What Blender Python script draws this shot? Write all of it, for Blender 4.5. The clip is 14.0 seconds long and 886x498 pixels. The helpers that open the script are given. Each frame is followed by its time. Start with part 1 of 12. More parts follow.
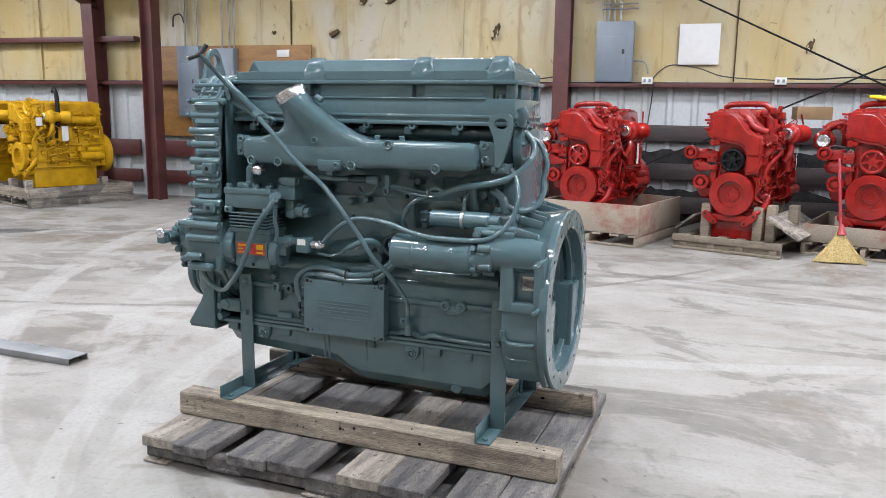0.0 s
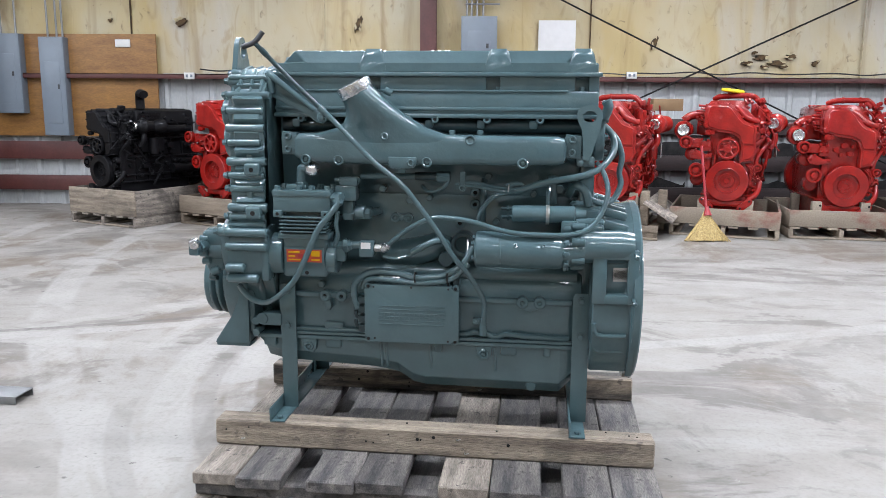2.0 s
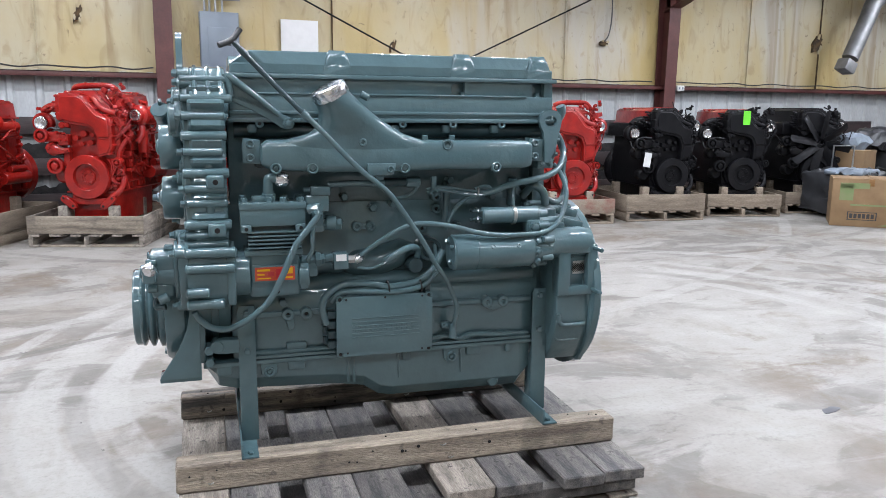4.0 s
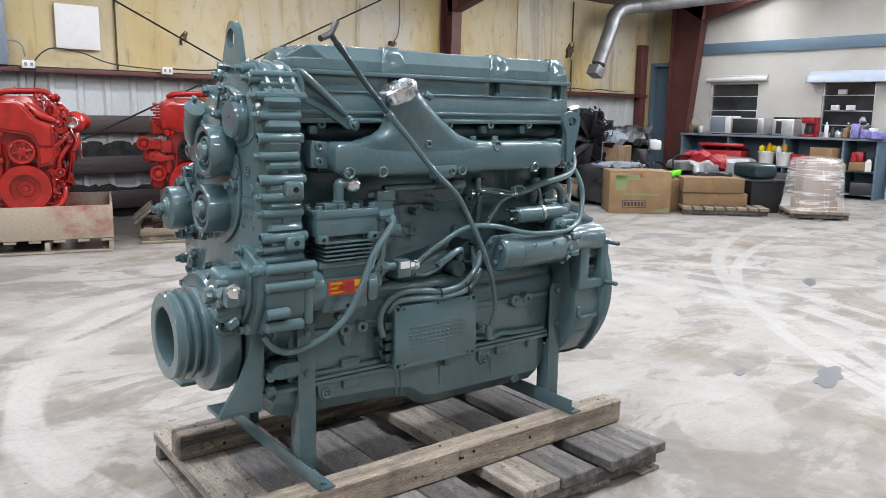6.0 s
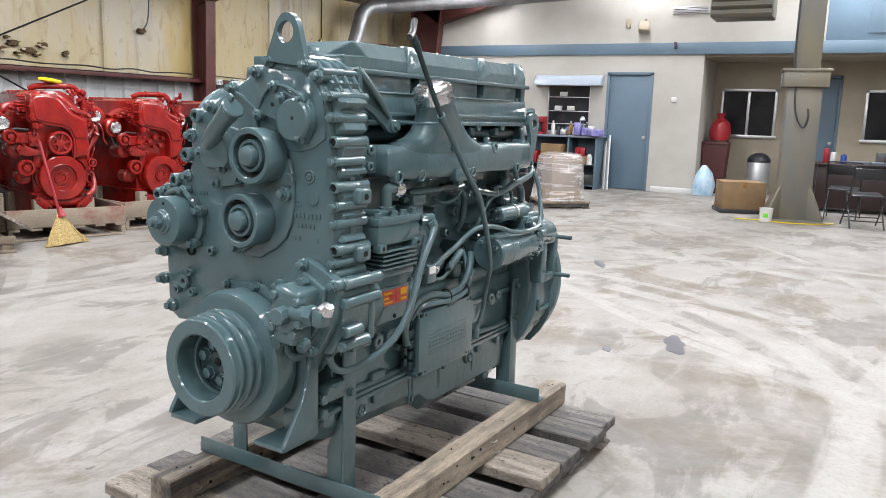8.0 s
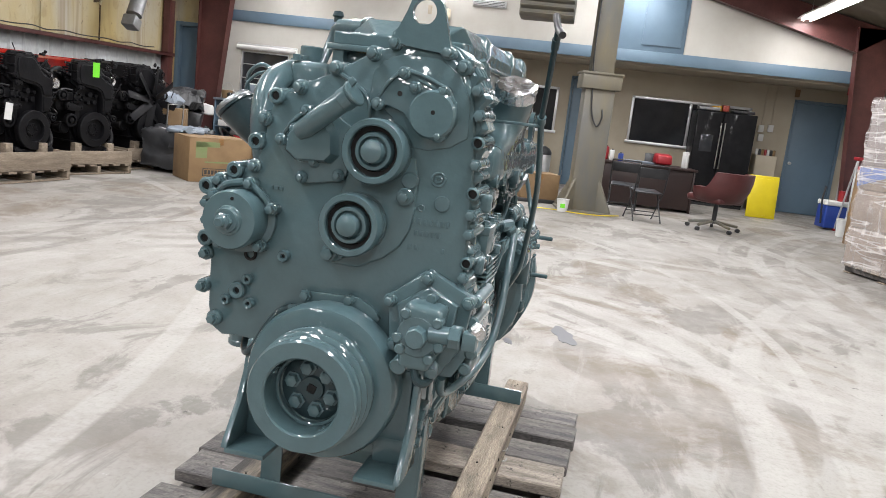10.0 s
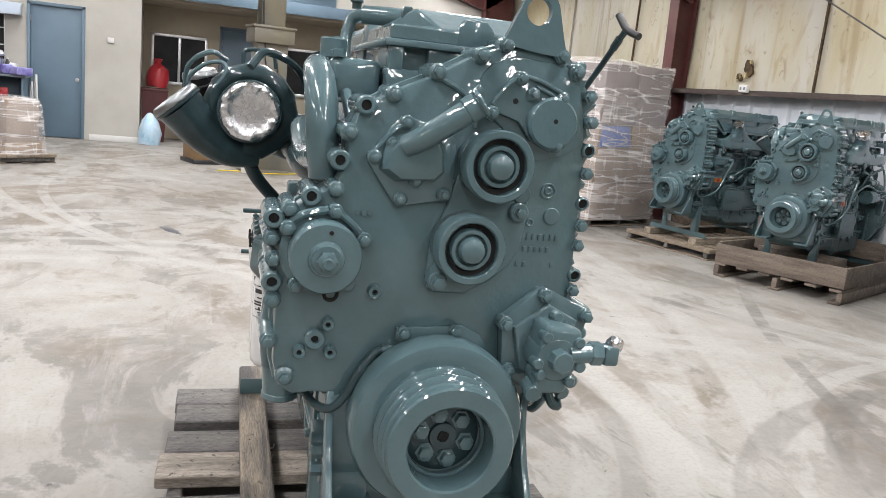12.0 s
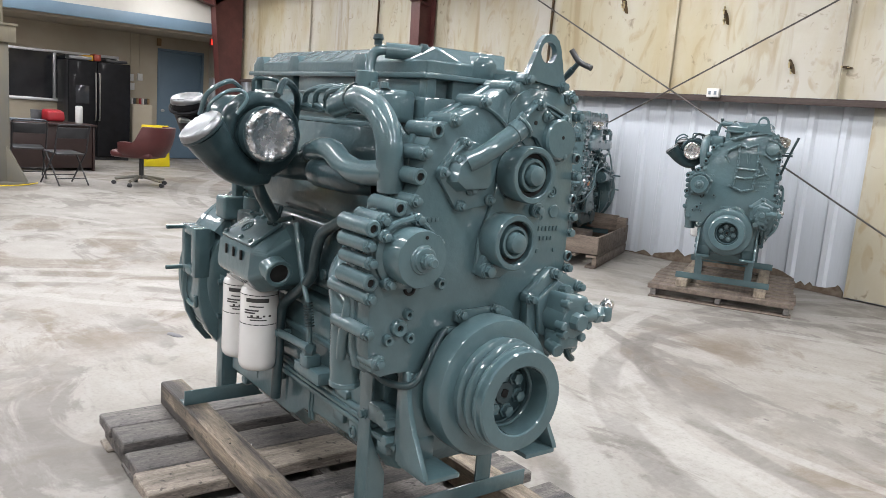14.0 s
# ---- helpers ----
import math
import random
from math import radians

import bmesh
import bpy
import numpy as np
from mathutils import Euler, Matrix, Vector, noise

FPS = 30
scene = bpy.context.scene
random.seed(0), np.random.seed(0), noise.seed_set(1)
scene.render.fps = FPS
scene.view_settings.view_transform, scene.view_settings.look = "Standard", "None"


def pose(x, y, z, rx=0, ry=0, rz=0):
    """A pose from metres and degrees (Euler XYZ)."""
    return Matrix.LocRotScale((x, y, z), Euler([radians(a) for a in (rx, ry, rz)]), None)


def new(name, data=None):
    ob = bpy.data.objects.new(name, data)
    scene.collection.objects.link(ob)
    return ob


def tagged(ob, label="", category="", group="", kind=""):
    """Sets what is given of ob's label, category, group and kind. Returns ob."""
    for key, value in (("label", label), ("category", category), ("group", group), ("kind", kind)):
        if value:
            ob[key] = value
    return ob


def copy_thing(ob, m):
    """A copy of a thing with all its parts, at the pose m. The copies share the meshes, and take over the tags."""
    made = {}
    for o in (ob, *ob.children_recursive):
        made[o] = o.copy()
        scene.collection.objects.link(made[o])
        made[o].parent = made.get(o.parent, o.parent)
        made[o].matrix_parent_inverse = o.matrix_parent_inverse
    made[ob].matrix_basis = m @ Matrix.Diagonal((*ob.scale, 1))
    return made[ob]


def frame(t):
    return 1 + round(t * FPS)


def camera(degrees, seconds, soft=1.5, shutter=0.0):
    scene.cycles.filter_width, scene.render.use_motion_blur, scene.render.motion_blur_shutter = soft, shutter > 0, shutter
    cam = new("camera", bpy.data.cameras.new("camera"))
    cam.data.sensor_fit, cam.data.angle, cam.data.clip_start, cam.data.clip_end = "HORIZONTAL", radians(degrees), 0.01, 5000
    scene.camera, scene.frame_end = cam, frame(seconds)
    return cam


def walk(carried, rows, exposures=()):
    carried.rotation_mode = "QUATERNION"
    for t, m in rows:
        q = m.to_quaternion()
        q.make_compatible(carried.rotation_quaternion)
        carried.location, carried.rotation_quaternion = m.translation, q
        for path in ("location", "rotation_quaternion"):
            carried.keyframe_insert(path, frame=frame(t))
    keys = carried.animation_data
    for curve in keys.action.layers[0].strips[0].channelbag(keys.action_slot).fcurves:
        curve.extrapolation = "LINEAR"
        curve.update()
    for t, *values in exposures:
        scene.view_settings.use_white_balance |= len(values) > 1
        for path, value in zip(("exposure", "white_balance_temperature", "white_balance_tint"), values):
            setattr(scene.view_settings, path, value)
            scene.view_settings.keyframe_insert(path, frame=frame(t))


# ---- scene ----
cam = camera(59.3, 14.0, soft=0.8)
METRES, EYE, TILT, LEAN, TURN = 7.0, 1.333, 0.0, 0.0, 17.0
ROWS = [
    (0.0, 0.0, 0.0, 0.0, 0.16, -9.88, -0.9),
    (0.5, -0.0321, 0.0149, -0.0009, -3.58, -9.97, -0.74),
    (1.0, -0.0664, 0.0192, -0.0018, -7.18, -10.2, -0.73),
    (1.5, -0.1024, 0.019, 0.0008, -11.68, -10.26, -0.5),
    (2.0, -0.1355, 0.0299, -0.0018, -14.74, -10.14, -0.47),
    (2.5, -0.1687, 0.0465, -0.0017, -19.34, -10.08, -0.71),
    (3.0, -0.204, 0.0579, -0.0007, -26.86, -9.99, -0.49),
    (5.5, -0.3343, 0.1824, -0.0001, -52.13, -9.97, -1.01),
    (6.0, -0.3596, 0.2134, -0.0006, -58.32, -9.95, -0.92),
    (6.5, -0.3804, 0.2433, -0.001, -63.88, -10.05, -1.11),
    (7.0, -0.3915, 0.2826, -0.001, -68.29, -9.91, -1.22),
    (7.5, -0.4015, 0.3153, -0.0007, -74.35, -9.67, -1.04),
    (10.0, -0.3846, 0.4787, -0.0015, -97.81, -10.34, -6.47),
    (10.5, -0.3693, 0.5175, -0.0024, -103.8, -10.03, -6.0),
    (11.0, -0.3538, 0.5591, 0.0001, -111.08, -10.32, -5.86),
    (11.5, -0.3224, 0.5897, -0.0022, -119.89, -10.61, -5.17),
    (12.0, -0.3058, 0.6112, 0.0002, -126.18, -11.04, -5.68),
    (12.5, -0.3021, 0.6359, 0.0002, -133.26, -10.48, -5.46),
    (13.0, -0.3016, 0.6705, 0.001, -139.0, -9.99, -4.79),
    (13.5, -0.2839, 0.6966, 0.0002, -143.27, -9.82, -4.24),
    (14.0, -0.2589, 0.7232, 0.0009, -147.76, -9.68, -4.48),
]
# the film camera drifts from a cool to a warm balance and back
WHITE_BALANCE = [(0.0, 0.0, 6120, 10), (3.0, 0.0, 5930, 10), (5.5, 0.0, 6180, 10), (7.5, 0.0, 6400, 10), (10.0, -0.04, 6600, 10), (12.0, -0.06, 6650, 10), (14.0, 0.0, 6520, 10)]
walk(cam, [(t, pose(0, 0, EYE, TILT, LEAN, TURN) @ pose(METRES * x, METRES * y, METRES * z, 90 + pitch, roll, yaw)) for t, x, y, z, yaw, pitch, roll in ROWS], WHITE_BALANCE)

# ---- world and light ----
world = bpy.data.worlds.new("world")
world.use_nodes = True
scene.world = world
world.node_tree.nodes["Background"].inputs[0].default_value = (0.75, 0.85, 1.0, 1)
world.node_tree.nodes["Background"].inputs[1].default_value = 0.05
scene.view_settings.exposure = 0.0

# long twin-tube fixtures hang in four rows under the roof
LAMP_ROWS = [(x, y) for x in (-10.5, -6.2, -2.4, 1.6, 6.0, 10.2) for y in (-1.4, 1.6, 5.0, 8.0)]
# watts weighted by row and bay for contrast; most of these fixtures are unseen
LAMP_WATTS = {-1.4: 74.0, 1.6: 178.0, 5.0: 166.0, 8.0: 103.0}
LAMP_BAYS = {-10.5: 1.6, -6.2: 0.55, -2.4: 1.15, 1.6: 1.2, 6.0: 1.1, 10.2: 1.05}
LAMP_COLOUR = (0.90, 0.90, 0.935)


def eave(y):
    """Height of the roof's underside over y: a low gable along x."""
    return 5.05 - 0.235 * abs(y - 3.7)


for x, y in LAMP_ROWS:
    light = bpy.data.lights.new("tube_light", "AREA")
    light.shape, light.size, light.size_y = "RECTANGLE", 2.3, 0.22
    light.energy, light.color = LAMP_WATTS[y] * LAMP_BAYS[x], LAMP_COLOUR
    new("tube_light", light).matrix_world = pose(x, y, eave(y) - 0.36)


# ---- mesh helpers ----
def finish(me, mat, smooth=True):
    me.materials.append(mat)
    if smooth and len(me.polygons):
        me.polygons.foreach_set("use_smooth", [True] * len(me.polygons))
        me.set_sharp_from_angle(angle=radians(38))
    return me


def part(name, bm, mat, parent=None, label="", smooth=True):
    me = bpy.data.meshes.new(name)
    bmesh.ops.recalc_face_normals(bm, faces=bm.faces[:])
    bm.to_mesh(me)
    bm.free()
    ob = new(name, finish(me, mat, smooth))
    ob.parent = parent
    if label:
        ob["label"] = label
    return ob


def share(name, me, parent, m):
    """One more object on a mesh that is already there."""
    ob = new(name, me)
    ob.parent = parent
    ob.matrix_local = m
    return ob


def base(name, label, category, m=None, group="", kind=""):
    """An Empty at a thing's base, that parents its parts."""
    ob = tagged(new(name), label, category, group, kind)
    ob.empty_display_size = 0.1
    if m is not None:
        ob.matrix_world = m
    return ob


def lone(name, bm, mat, label, category, m=None, group="", kind="", smooth=True):
    """A thing that is one mesh."""
    ob = part(name, bm, mat, None, "", smooth)
    if m is not None:
        ob.matrix_world = m
    return tagged(ob, label, category, group, kind)


def merge(bm, tmp, m=None):
    vs = [bm.verts.new(m @ v.co if m is not None else v.co) for v in tmp.verts]
    tmp.verts.index_update()
    for f in tmp.faces:
        bm.faces.new([vs[v.index] for v in f.verts])
    tmp.free()
    return bm


def box(bm, c, s, b=0.004, rot=(0, 0, 0), seg=2):
    """A box round c with sides s and edges rounded by b."""
    tmp = bmesh.new()
    bmesh.ops.create_cube(tmp, size=1)
    for v in tmp.verts:
        v.co = Vector((v.co.x * s[0], v.co.y * s[1], v.co.z * s[2]))
    b = min(b, 0.45 * min(s))
    if b > 0.0004:
        bmesh.ops.bevel(tmp, geom=tmp.edges[:], offset=b, segments=seg, affect="EDGES", profile=0.5)
    return merge(bm, tmp, pose(*c, *rot))


def span(bm, lo, hi, b=0.004, seg=2):
    """A box from corner lo to corner hi."""
    return box(bm, [(p + q) / 2 for p, q in zip(lo, hi)], [abs(q - p) for p, q in zip(lo, hi)], b, (0, 0, 0), seg)


def facing(axis):
    return Vector(axis).normalized().to_track_quat("Z", "Y").to_matrix().to_4x4()


def lathe(bm, profile, at=(0, 0, 0), axis=(0, 0, 1), seg=24):
    """A profile of (radius, height) turned round an axis from at."""
    m = Matrix.Translation(at) @ facing(axis)
    rings = []
    for r, h in profile:
        if r < 1e-5:
            rings.append([bm.verts.new(m @ Vector((0, 0, h)))])
        else:
            rings.append([bm.verts.new(m @ Vector((r * math.cos(2 * math.pi * k / seg), r * math.sin(2 * math.pi * k / seg), h))) for k in range(seg)])
    for a, b in zip(rings, rings[1:]):
        for k in range(seg):
            n = (k + 1) % seg
            if len(a) == 1 and len(b) == 1:
                continue
            if len(a) == 1:
                bm.faces.new((a[0], b[k], b[n]))
            elif len(b) == 1:
                bm.faces.new((a[k], b[0], a[n]))
            else:
                bm.faces.new((a[k], b[k], b[n], a[n]))
    return bm


def cyl(bm, p, q, r, r2=None, seg=20, c=0.003):
    """A rod from p to q with chamfered ends."""
    p, q = Vector(p), Vector(q)
    r2 = r if r2 is None else r2
    n = (q - p).length
    c = min(c, n * 0.4, r * 0.4, r2 * 0.4)
    return lathe(bm, [(0, 0), (r - c, 0), (r, c), (r2, n - c), (r2 - c, n), (0, n)], p, q - p, seg)


def ring(bm, at, axis, r_in, r_out, depth, seg=32, c=0.003):
    return lathe(bm, [(r_in, 0), (r_out - c, 0), (r_out, c), (r_out, depth - c), (r_out - c, depth), (r_in + c, depth), (r_in, depth - c), (r_in, 0)], at, axis, seg)


def curve_points(pts, n=6):
    """A smooth line through the points."""
    pts = [Vector(p) for p in pts]
    ext = [pts[0] * 2 - pts[1]] + pts + [pts[-1] * 2 - pts[-2]]
    out = []
    for a, b, c, d in zip(ext, ext[1:], ext[2:], ext[3:]):
        for k in range(n):
            t = k / n
            out.append(0.5 * ((2 * b) + (c - a) * t + (2 * a - 5 * b + 4 * c - d) * t * t + (3 * b - a - 3 * c + d) * t ** 3))
    return out + [pts[-1]]


def tube(bm, pts, r, seg=10, n=6, straight=False, r2=None):
    """A round bar or hose along the points; r2: its radius at the far end."""
    line = [Vector(p) for p in pts] if straight else curve_points(pts, n)
    up, rings = None, []
    for k, p in enumerate(line):
        way = (line[min(k + 1, len(line) - 1)] - line[max(k - 1, 0)]).normalized()
        if up is None:
            up = way.orthogonal().normalized()
        up = (up - way * up.dot(way)).normalized()
        side = way.cross(up)
        rad = r if r2 is None else r + (r2 - r) * k / (len(line) - 1)
        rings.append([bm.verts.new(p + rad * (math.cos(2 * math.pi * j / seg) * up + math.sin(2 * math.pi * j / seg) * side)) for j in range(seg)])
    for a, b in zip(rings, rings[1:]):
        for j in range(seg):
            bm.faces.new((a[j], a[(j + 1) % seg], b[(j + 1) % seg], b[j]))
    bm.faces.new(rings[0][::-1])
    bm.faces.new(rings[-1])
    return bm


def prism(bm, poly, lo, hi, axis="x", b=0.0, seg=2):
    """A flat outline pushed from lo to hi along an axis. Outline on (y, z) for x, (x, z) for y, (x, y) for z."""
    at = {"x": lambda p, q, h: (h, p, q), "y": lambda p, q, h: (p, h, q), "z": lambda p, q, h: (p, q, h)}[axis]
    tmp = bmesh.new()
    lower = [tmp.verts.new(at(p, q, lo)) for p, q in poly]
    upper = [tmp.verts.new(at(p, q, hi)) for p, q in poly]
    ends = [tmp.faces.new(lower[::-1]), tmp.faces.new(upper)]
    for k in range(len(poly)):
        n = (k + 1) % len(poly)
        tmp.faces.new((lower[k], lower[n], upper[n], upper[k]))
    bmesh.ops.recalc_face_normals(tmp, faces=tmp.faces[:])
    if b:
        edges = {e for f in ends for e in f.edges}
        bmesh.ops.bevel(tmp, geom=list(edges), offset=b, segments=seg, affect="EDGES", profile=0.5)
    return merge(bm, tmp)


def loft(bm, sections):
    """Rings of equally many points, skinned and closed at both ends."""
    rings = [[bm.verts.new(p) for p in s] for s in sections]
    n = len(rings[0])
    for a, b in zip(rings, rings[1:]):
        for k in range(n):
            bm.faces.new((a[k], a[(k + 1) % n], b[(k + 1) % n], b[k]))
    bm.faces.new(rings[0][::-1])
    bm.faces.new(rings[-1])
    return bm


def rough_up(bm, size, amount, seed=0.0):
    """Uneven, hand-worn surface."""
    for v in bm.verts:
        v.co += amount * noise.noise_vector(v.co * size + Vector((seed, seed * 1.7, 0)))
    return bm


# ---- materials ----
def surface(name, colour, second=None, scale=6.0, mix=0.5, rough=0.5, rough_var=0.1, metal=0.0, coat=0.0, bump=0.1, bump_scale=40.0, fine=None, stretch=(1, 1, 1), vary=0.0, contrast=(0.35, 0.65), spec=0.5, specks=0.0, coat_rough=0.05, wet_relief=0.35):
    """A painted or natural surface: two colours mixed by noise, a finer grain, uneven gloss and relief."""
    mat = bpy.data.materials.new(name)
    mat.use_nodes = True
    nt = mat.node_tree
    nd, ln = nt.nodes, nt.links
    bsdf = nd["Principled BSDF"]
    second = second or [c * 0.8 for c in colour]
    tc = nd.new("ShaderNodeTexCoord")
    mp = nd.new("ShaderNodeMapping")
    mp.inputs["Scale"].default_value = stretch
    ln.new(tc.outputs["Object"], mp.inputs[0])
    big = nd.new("ShaderNodeTexNoise")
    big.inputs["Scale"].default_value, big.inputs["Detail"].default_value, big.inputs["Roughness"].default_value = scale, 6, 0.6
    ln.new(mp.outputs[0], big.inputs["Vector"])
    ramp = nd.new("ShaderNodeMapRange")
    ramp.inputs[1].default_value, ramp.inputs[2].default_value, ramp.inputs[4].default_value = contrast[0], contrast[1], mix * 2
    ramp.clamp = True
    ln.new(big.outputs["Fac"], ramp.inputs[0])
    col = nd.new("ShaderNodeMix")
    col.data_type = "RGBA"
    col.inputs[6].default_value, col.inputs[7].default_value = (*colour, 1), (*second, 1)
    ln.new(ramp.outputs[0], col.inputs[0])
    last = col.outputs[2]
    small = nd.new("ShaderNodeTexNoise")
    small.inputs["Scale"].default_value, small.inputs["Detail"].default_value = bump_scale, 4
    ln.new(mp.outputs[0], small.inputs["Vector"])
    if fine:
        grain = nd.new("ShaderNodeMix")
        grain.data_type, grain.blend_type = "RGBA", "MULTIPLY"
        grain.inputs[0].default_value = 1.0
        lev = nd.new("ShaderNodeMapRange")
        lev.inputs[1].default_value, lev.inputs[2].default_value, lev.inputs[3].default_value, lev.inputs[4].default_value = 0.3, 0.7, 1 - fine, 1 + fine
        ln.new(small.outputs["Fac"], lev.inputs[0])
        ln.new(last, grain.inputs[6])
        ln.new(lev.outputs[0], grain.inputs[7])
        last = grain.outputs[2]
    if specks:
        dots = nd.new("ShaderNodeTexNoise")
        dots.inputs["Scale"].default_value, dots.inputs["Detail"].default_value, dots.inputs["Distortion"].default_value = 34, 3, 0.3
        ln.new(tc.outputs["Object"], dots.inputs["Vector"])
        spill = nd.new("ShaderNodeTexNoise")
        spill.inputs["Scale"].default_value, spill.inputs["Detail"].default_value, spill.inputs["Distortion"].default_value = 3.2, 7, 1.0
        ln.new(tc.outputs["Object"], spill.inputs["Vector"])
        for tex, lo, hi, amount in ((dots, 0.64, 0.70, specks), (spill, 0.54, 0.62, specks * 0.75)):
            lev = nd.new("ShaderNodeMapRange")
            lev.inputs[1].default_value, lev.inputs[2].default_value, lev.inputs[4].default_value = lo, hi, amount
            ln.new(tex.outputs["Fac"], lev.inputs[0])
            spot = nd.new("ShaderNodeMix")
            spot.data_type = "RGBA"
            spot.inputs[7].default_value = (0.022, 0.020, 0.018, 1)
            ln.new(lev.outputs[0], spot.inputs[0])
            ln.new(last, spot.inputs[6])
            last = spot.outputs[2]
    if vary:
        info = nd.new("ShaderNodeObjectInfo")
        lev = nd.new("ShaderNodeMapRange")
        lev.inputs[3].default_value, lev.inputs[4].default_value = 1 - vary, 1 + vary
        ln.new(info.outputs["Random"], lev.inputs[0])
        tint = nd.new("ShaderNodeMix")
        tint.data_type, tint.blend_type = "RGBA", "MULTIPLY"
        tint.inputs[0].default_value = 1.0
        ln.new(last, tint.inputs[6])
        ln.new(lev.outputs[0], tint.inputs[7])
        last = tint.outputs[2]
    ln.new(last, bsdf.inputs["Base Color"])
    rr = nd.new("ShaderNodeMapRange")
    rr.inputs[3].default_value, rr.inputs[4].default_value = max(0.02, rough - rough_var), min(1, rough + rough_var)
    ln.new(big.outputs["Fac"], rr.inputs[0])
    ln.new(rr.outputs[0], bsdf.inputs["Roughness"])
    bsdf.inputs["Metallic"].default_value = metal
    bsdf.inputs["Coat Weight"].default_value = coat
    bsdf.inputs["Coat Roughness"].default_value = coat_rough
    bsdf.inputs["Specular IOR Level"].default_value = spec
    if bump:
        bp = nd.new("ShaderNodeBump")
        bp.inputs["Strength"].default_value, bp.inputs["Distance"].default_value = bump, 0.01
        ln.new(small.outputs["Fac"], bp.inputs["Height"])
        ln.new(bp.outputs[0], bsdf.inputs["Normal"])
        if coat:
            wet = nd.new("ShaderNodeBump")
            wet.inputs["Strength"].default_value, wet.inputs["Distance"].default_value = bump * wet_relief, 0.01
            soft = nd.new("ShaderNodeTexNoise")
            soft.inputs["Scale"].default_value, soft.inputs["Detail"].default_value = bump_scale * 0.8, 2
            ln.new(mp.outputs[0], soft.inputs["Vector"])
            ln.new(soft.outputs["Fac"], wet.inputs["Height"])
            ln.new(wet.outputs[0], bsdf.inputs["Coat Normal"])
    return mat


def glowing(name, colour, strength):
    mat = bpy.data.materials.new(name)
    mat.use_nodes = True
    bsdf = mat.node_tree.nodes["Principled BSDF"]
    bsdf.inputs["Base Color"].default_value = (*colour, 1)
    bsdf.inputs["Emission Color"].default_value = (*colour, 1)
    bsdf.inputs["Emission Strength"].default_value = strength
    return mat


def film_wrap(name, tint, haze=0.17):
    """Thin stretch film: mostly clear, with the white sheen of pulls and creases painted as opacity bands up and down
    the wraps.
    """
    mat = bpy.data.materials.new(name)
    mat.use_nodes = True
    nd, ln = mat.node_tree.nodes, mat.node_tree.links
    bsdf, out = nd["Principled BSDF"], nd["Material Output"]
    bsdf.inputs["Base Color"].default_value = (*tint, 1)
    bsdf.inputs["Roughness"].default_value = 0.16
    clear = nd.new("ShaderNodeBsdfTransparent")
    mixer = nd.new("ShaderNodeMixShader")
    tc, bp = nd.new("ShaderNodeTexCoord"), nd.new("ShaderNodeBump")
    bp.inputs["Strength"].default_value, bp.inputs["Distance"].default_value = 1.0, 0.03
    total = None
    for turn, stretch, scale, width, amount in (((0.22, 0.2, 0), (0.8, 0.8, 6.0), 1.0, 0.045, 0.26), ((-0.35, -0.3, 0), (0.8, 0.8, 8.0), 1.0, 0.03, 0.26), ((0.1, -0.15, 0), (6.0, 6.0, 0.8), 0.8, 0.03, 0.16)):
        mp, wave, off, size, lev = (nd.new(k) for k in ("ShaderNodeMapping", "ShaderNodeTexNoise", "ShaderNodeMath", "ShaderNodeMath", "ShaderNodeMapRange"))
        mp.inputs["Rotation"].default_value, mp.inputs["Scale"].default_value = turn, stretch
        wave.inputs["Scale"].default_value, wave.inputs["Detail"].default_value, wave.inputs["Distortion"].default_value = scale, 2, 0.15
        off.operation, size.operation = "SUBTRACT", "ABSOLUTE"
        off.inputs[1].default_value = 0.55
        lev.inputs[1].default_value, lev.inputs[2].default_value, lev.inputs[3].default_value, lev.inputs[4].default_value = 0.0, width, amount, 0.0
        ln.new(tc.outputs["Object"], mp.inputs[0])
        ln.new(mp.outputs[0], wave.inputs["Vector"])
        ln.new(wave.outputs["Fac"], off.inputs[0])
        ln.new(off.outputs[0], size.inputs[0])
        ln.new(size.outputs[0], lev.inputs[0])
        if total is None:
            total = lev.outputs[0]
            ln.new(wave.outputs["Fac"], bp.inputs["Height"])
        else:
            add = nd.new("ShaderNodeMath")
            ln.new(total, add.inputs[0])
            ln.new(lev.outputs[0], add.inputs[1])
            total = add.outputs[0]
    add = nd.new("ShaderNodeMath")
    add.inputs[1].default_value, add.use_clamp = haze, True
    ln.new(total, add.inputs[0])
    ln.new(bp.outputs[0], bsdf.inputs["Normal"])
    ln.new(add.outputs[0], mixer.inputs[0])
    ln.new(clear.outputs[0], mixer.inputs[1])
    ln.new(bsdf.outputs[0], mixer.inputs[2])
    ln.new(mixer.outputs[0], out.inputs[0])
    return mat


def arc(p, q, sag, half, amount):
    """A tyre track from p to q that bows by sag: its circle's centre and radius, half its width, its strength."""
    (px, py), (qx, qy) = p, q
    dx, dy = qx - px, qy - py
    chord = math.hypot(dx, dy)
    r = (chord * chord / 4 + sag * sag) / (2 * abs(sag))
    k = (r - abs(sag)) / chord * (1 if sag > 0 else -1)
    return (px + qx) / 2 - dy * k, (py + qy) / 2 + dx * k, r, half, amount


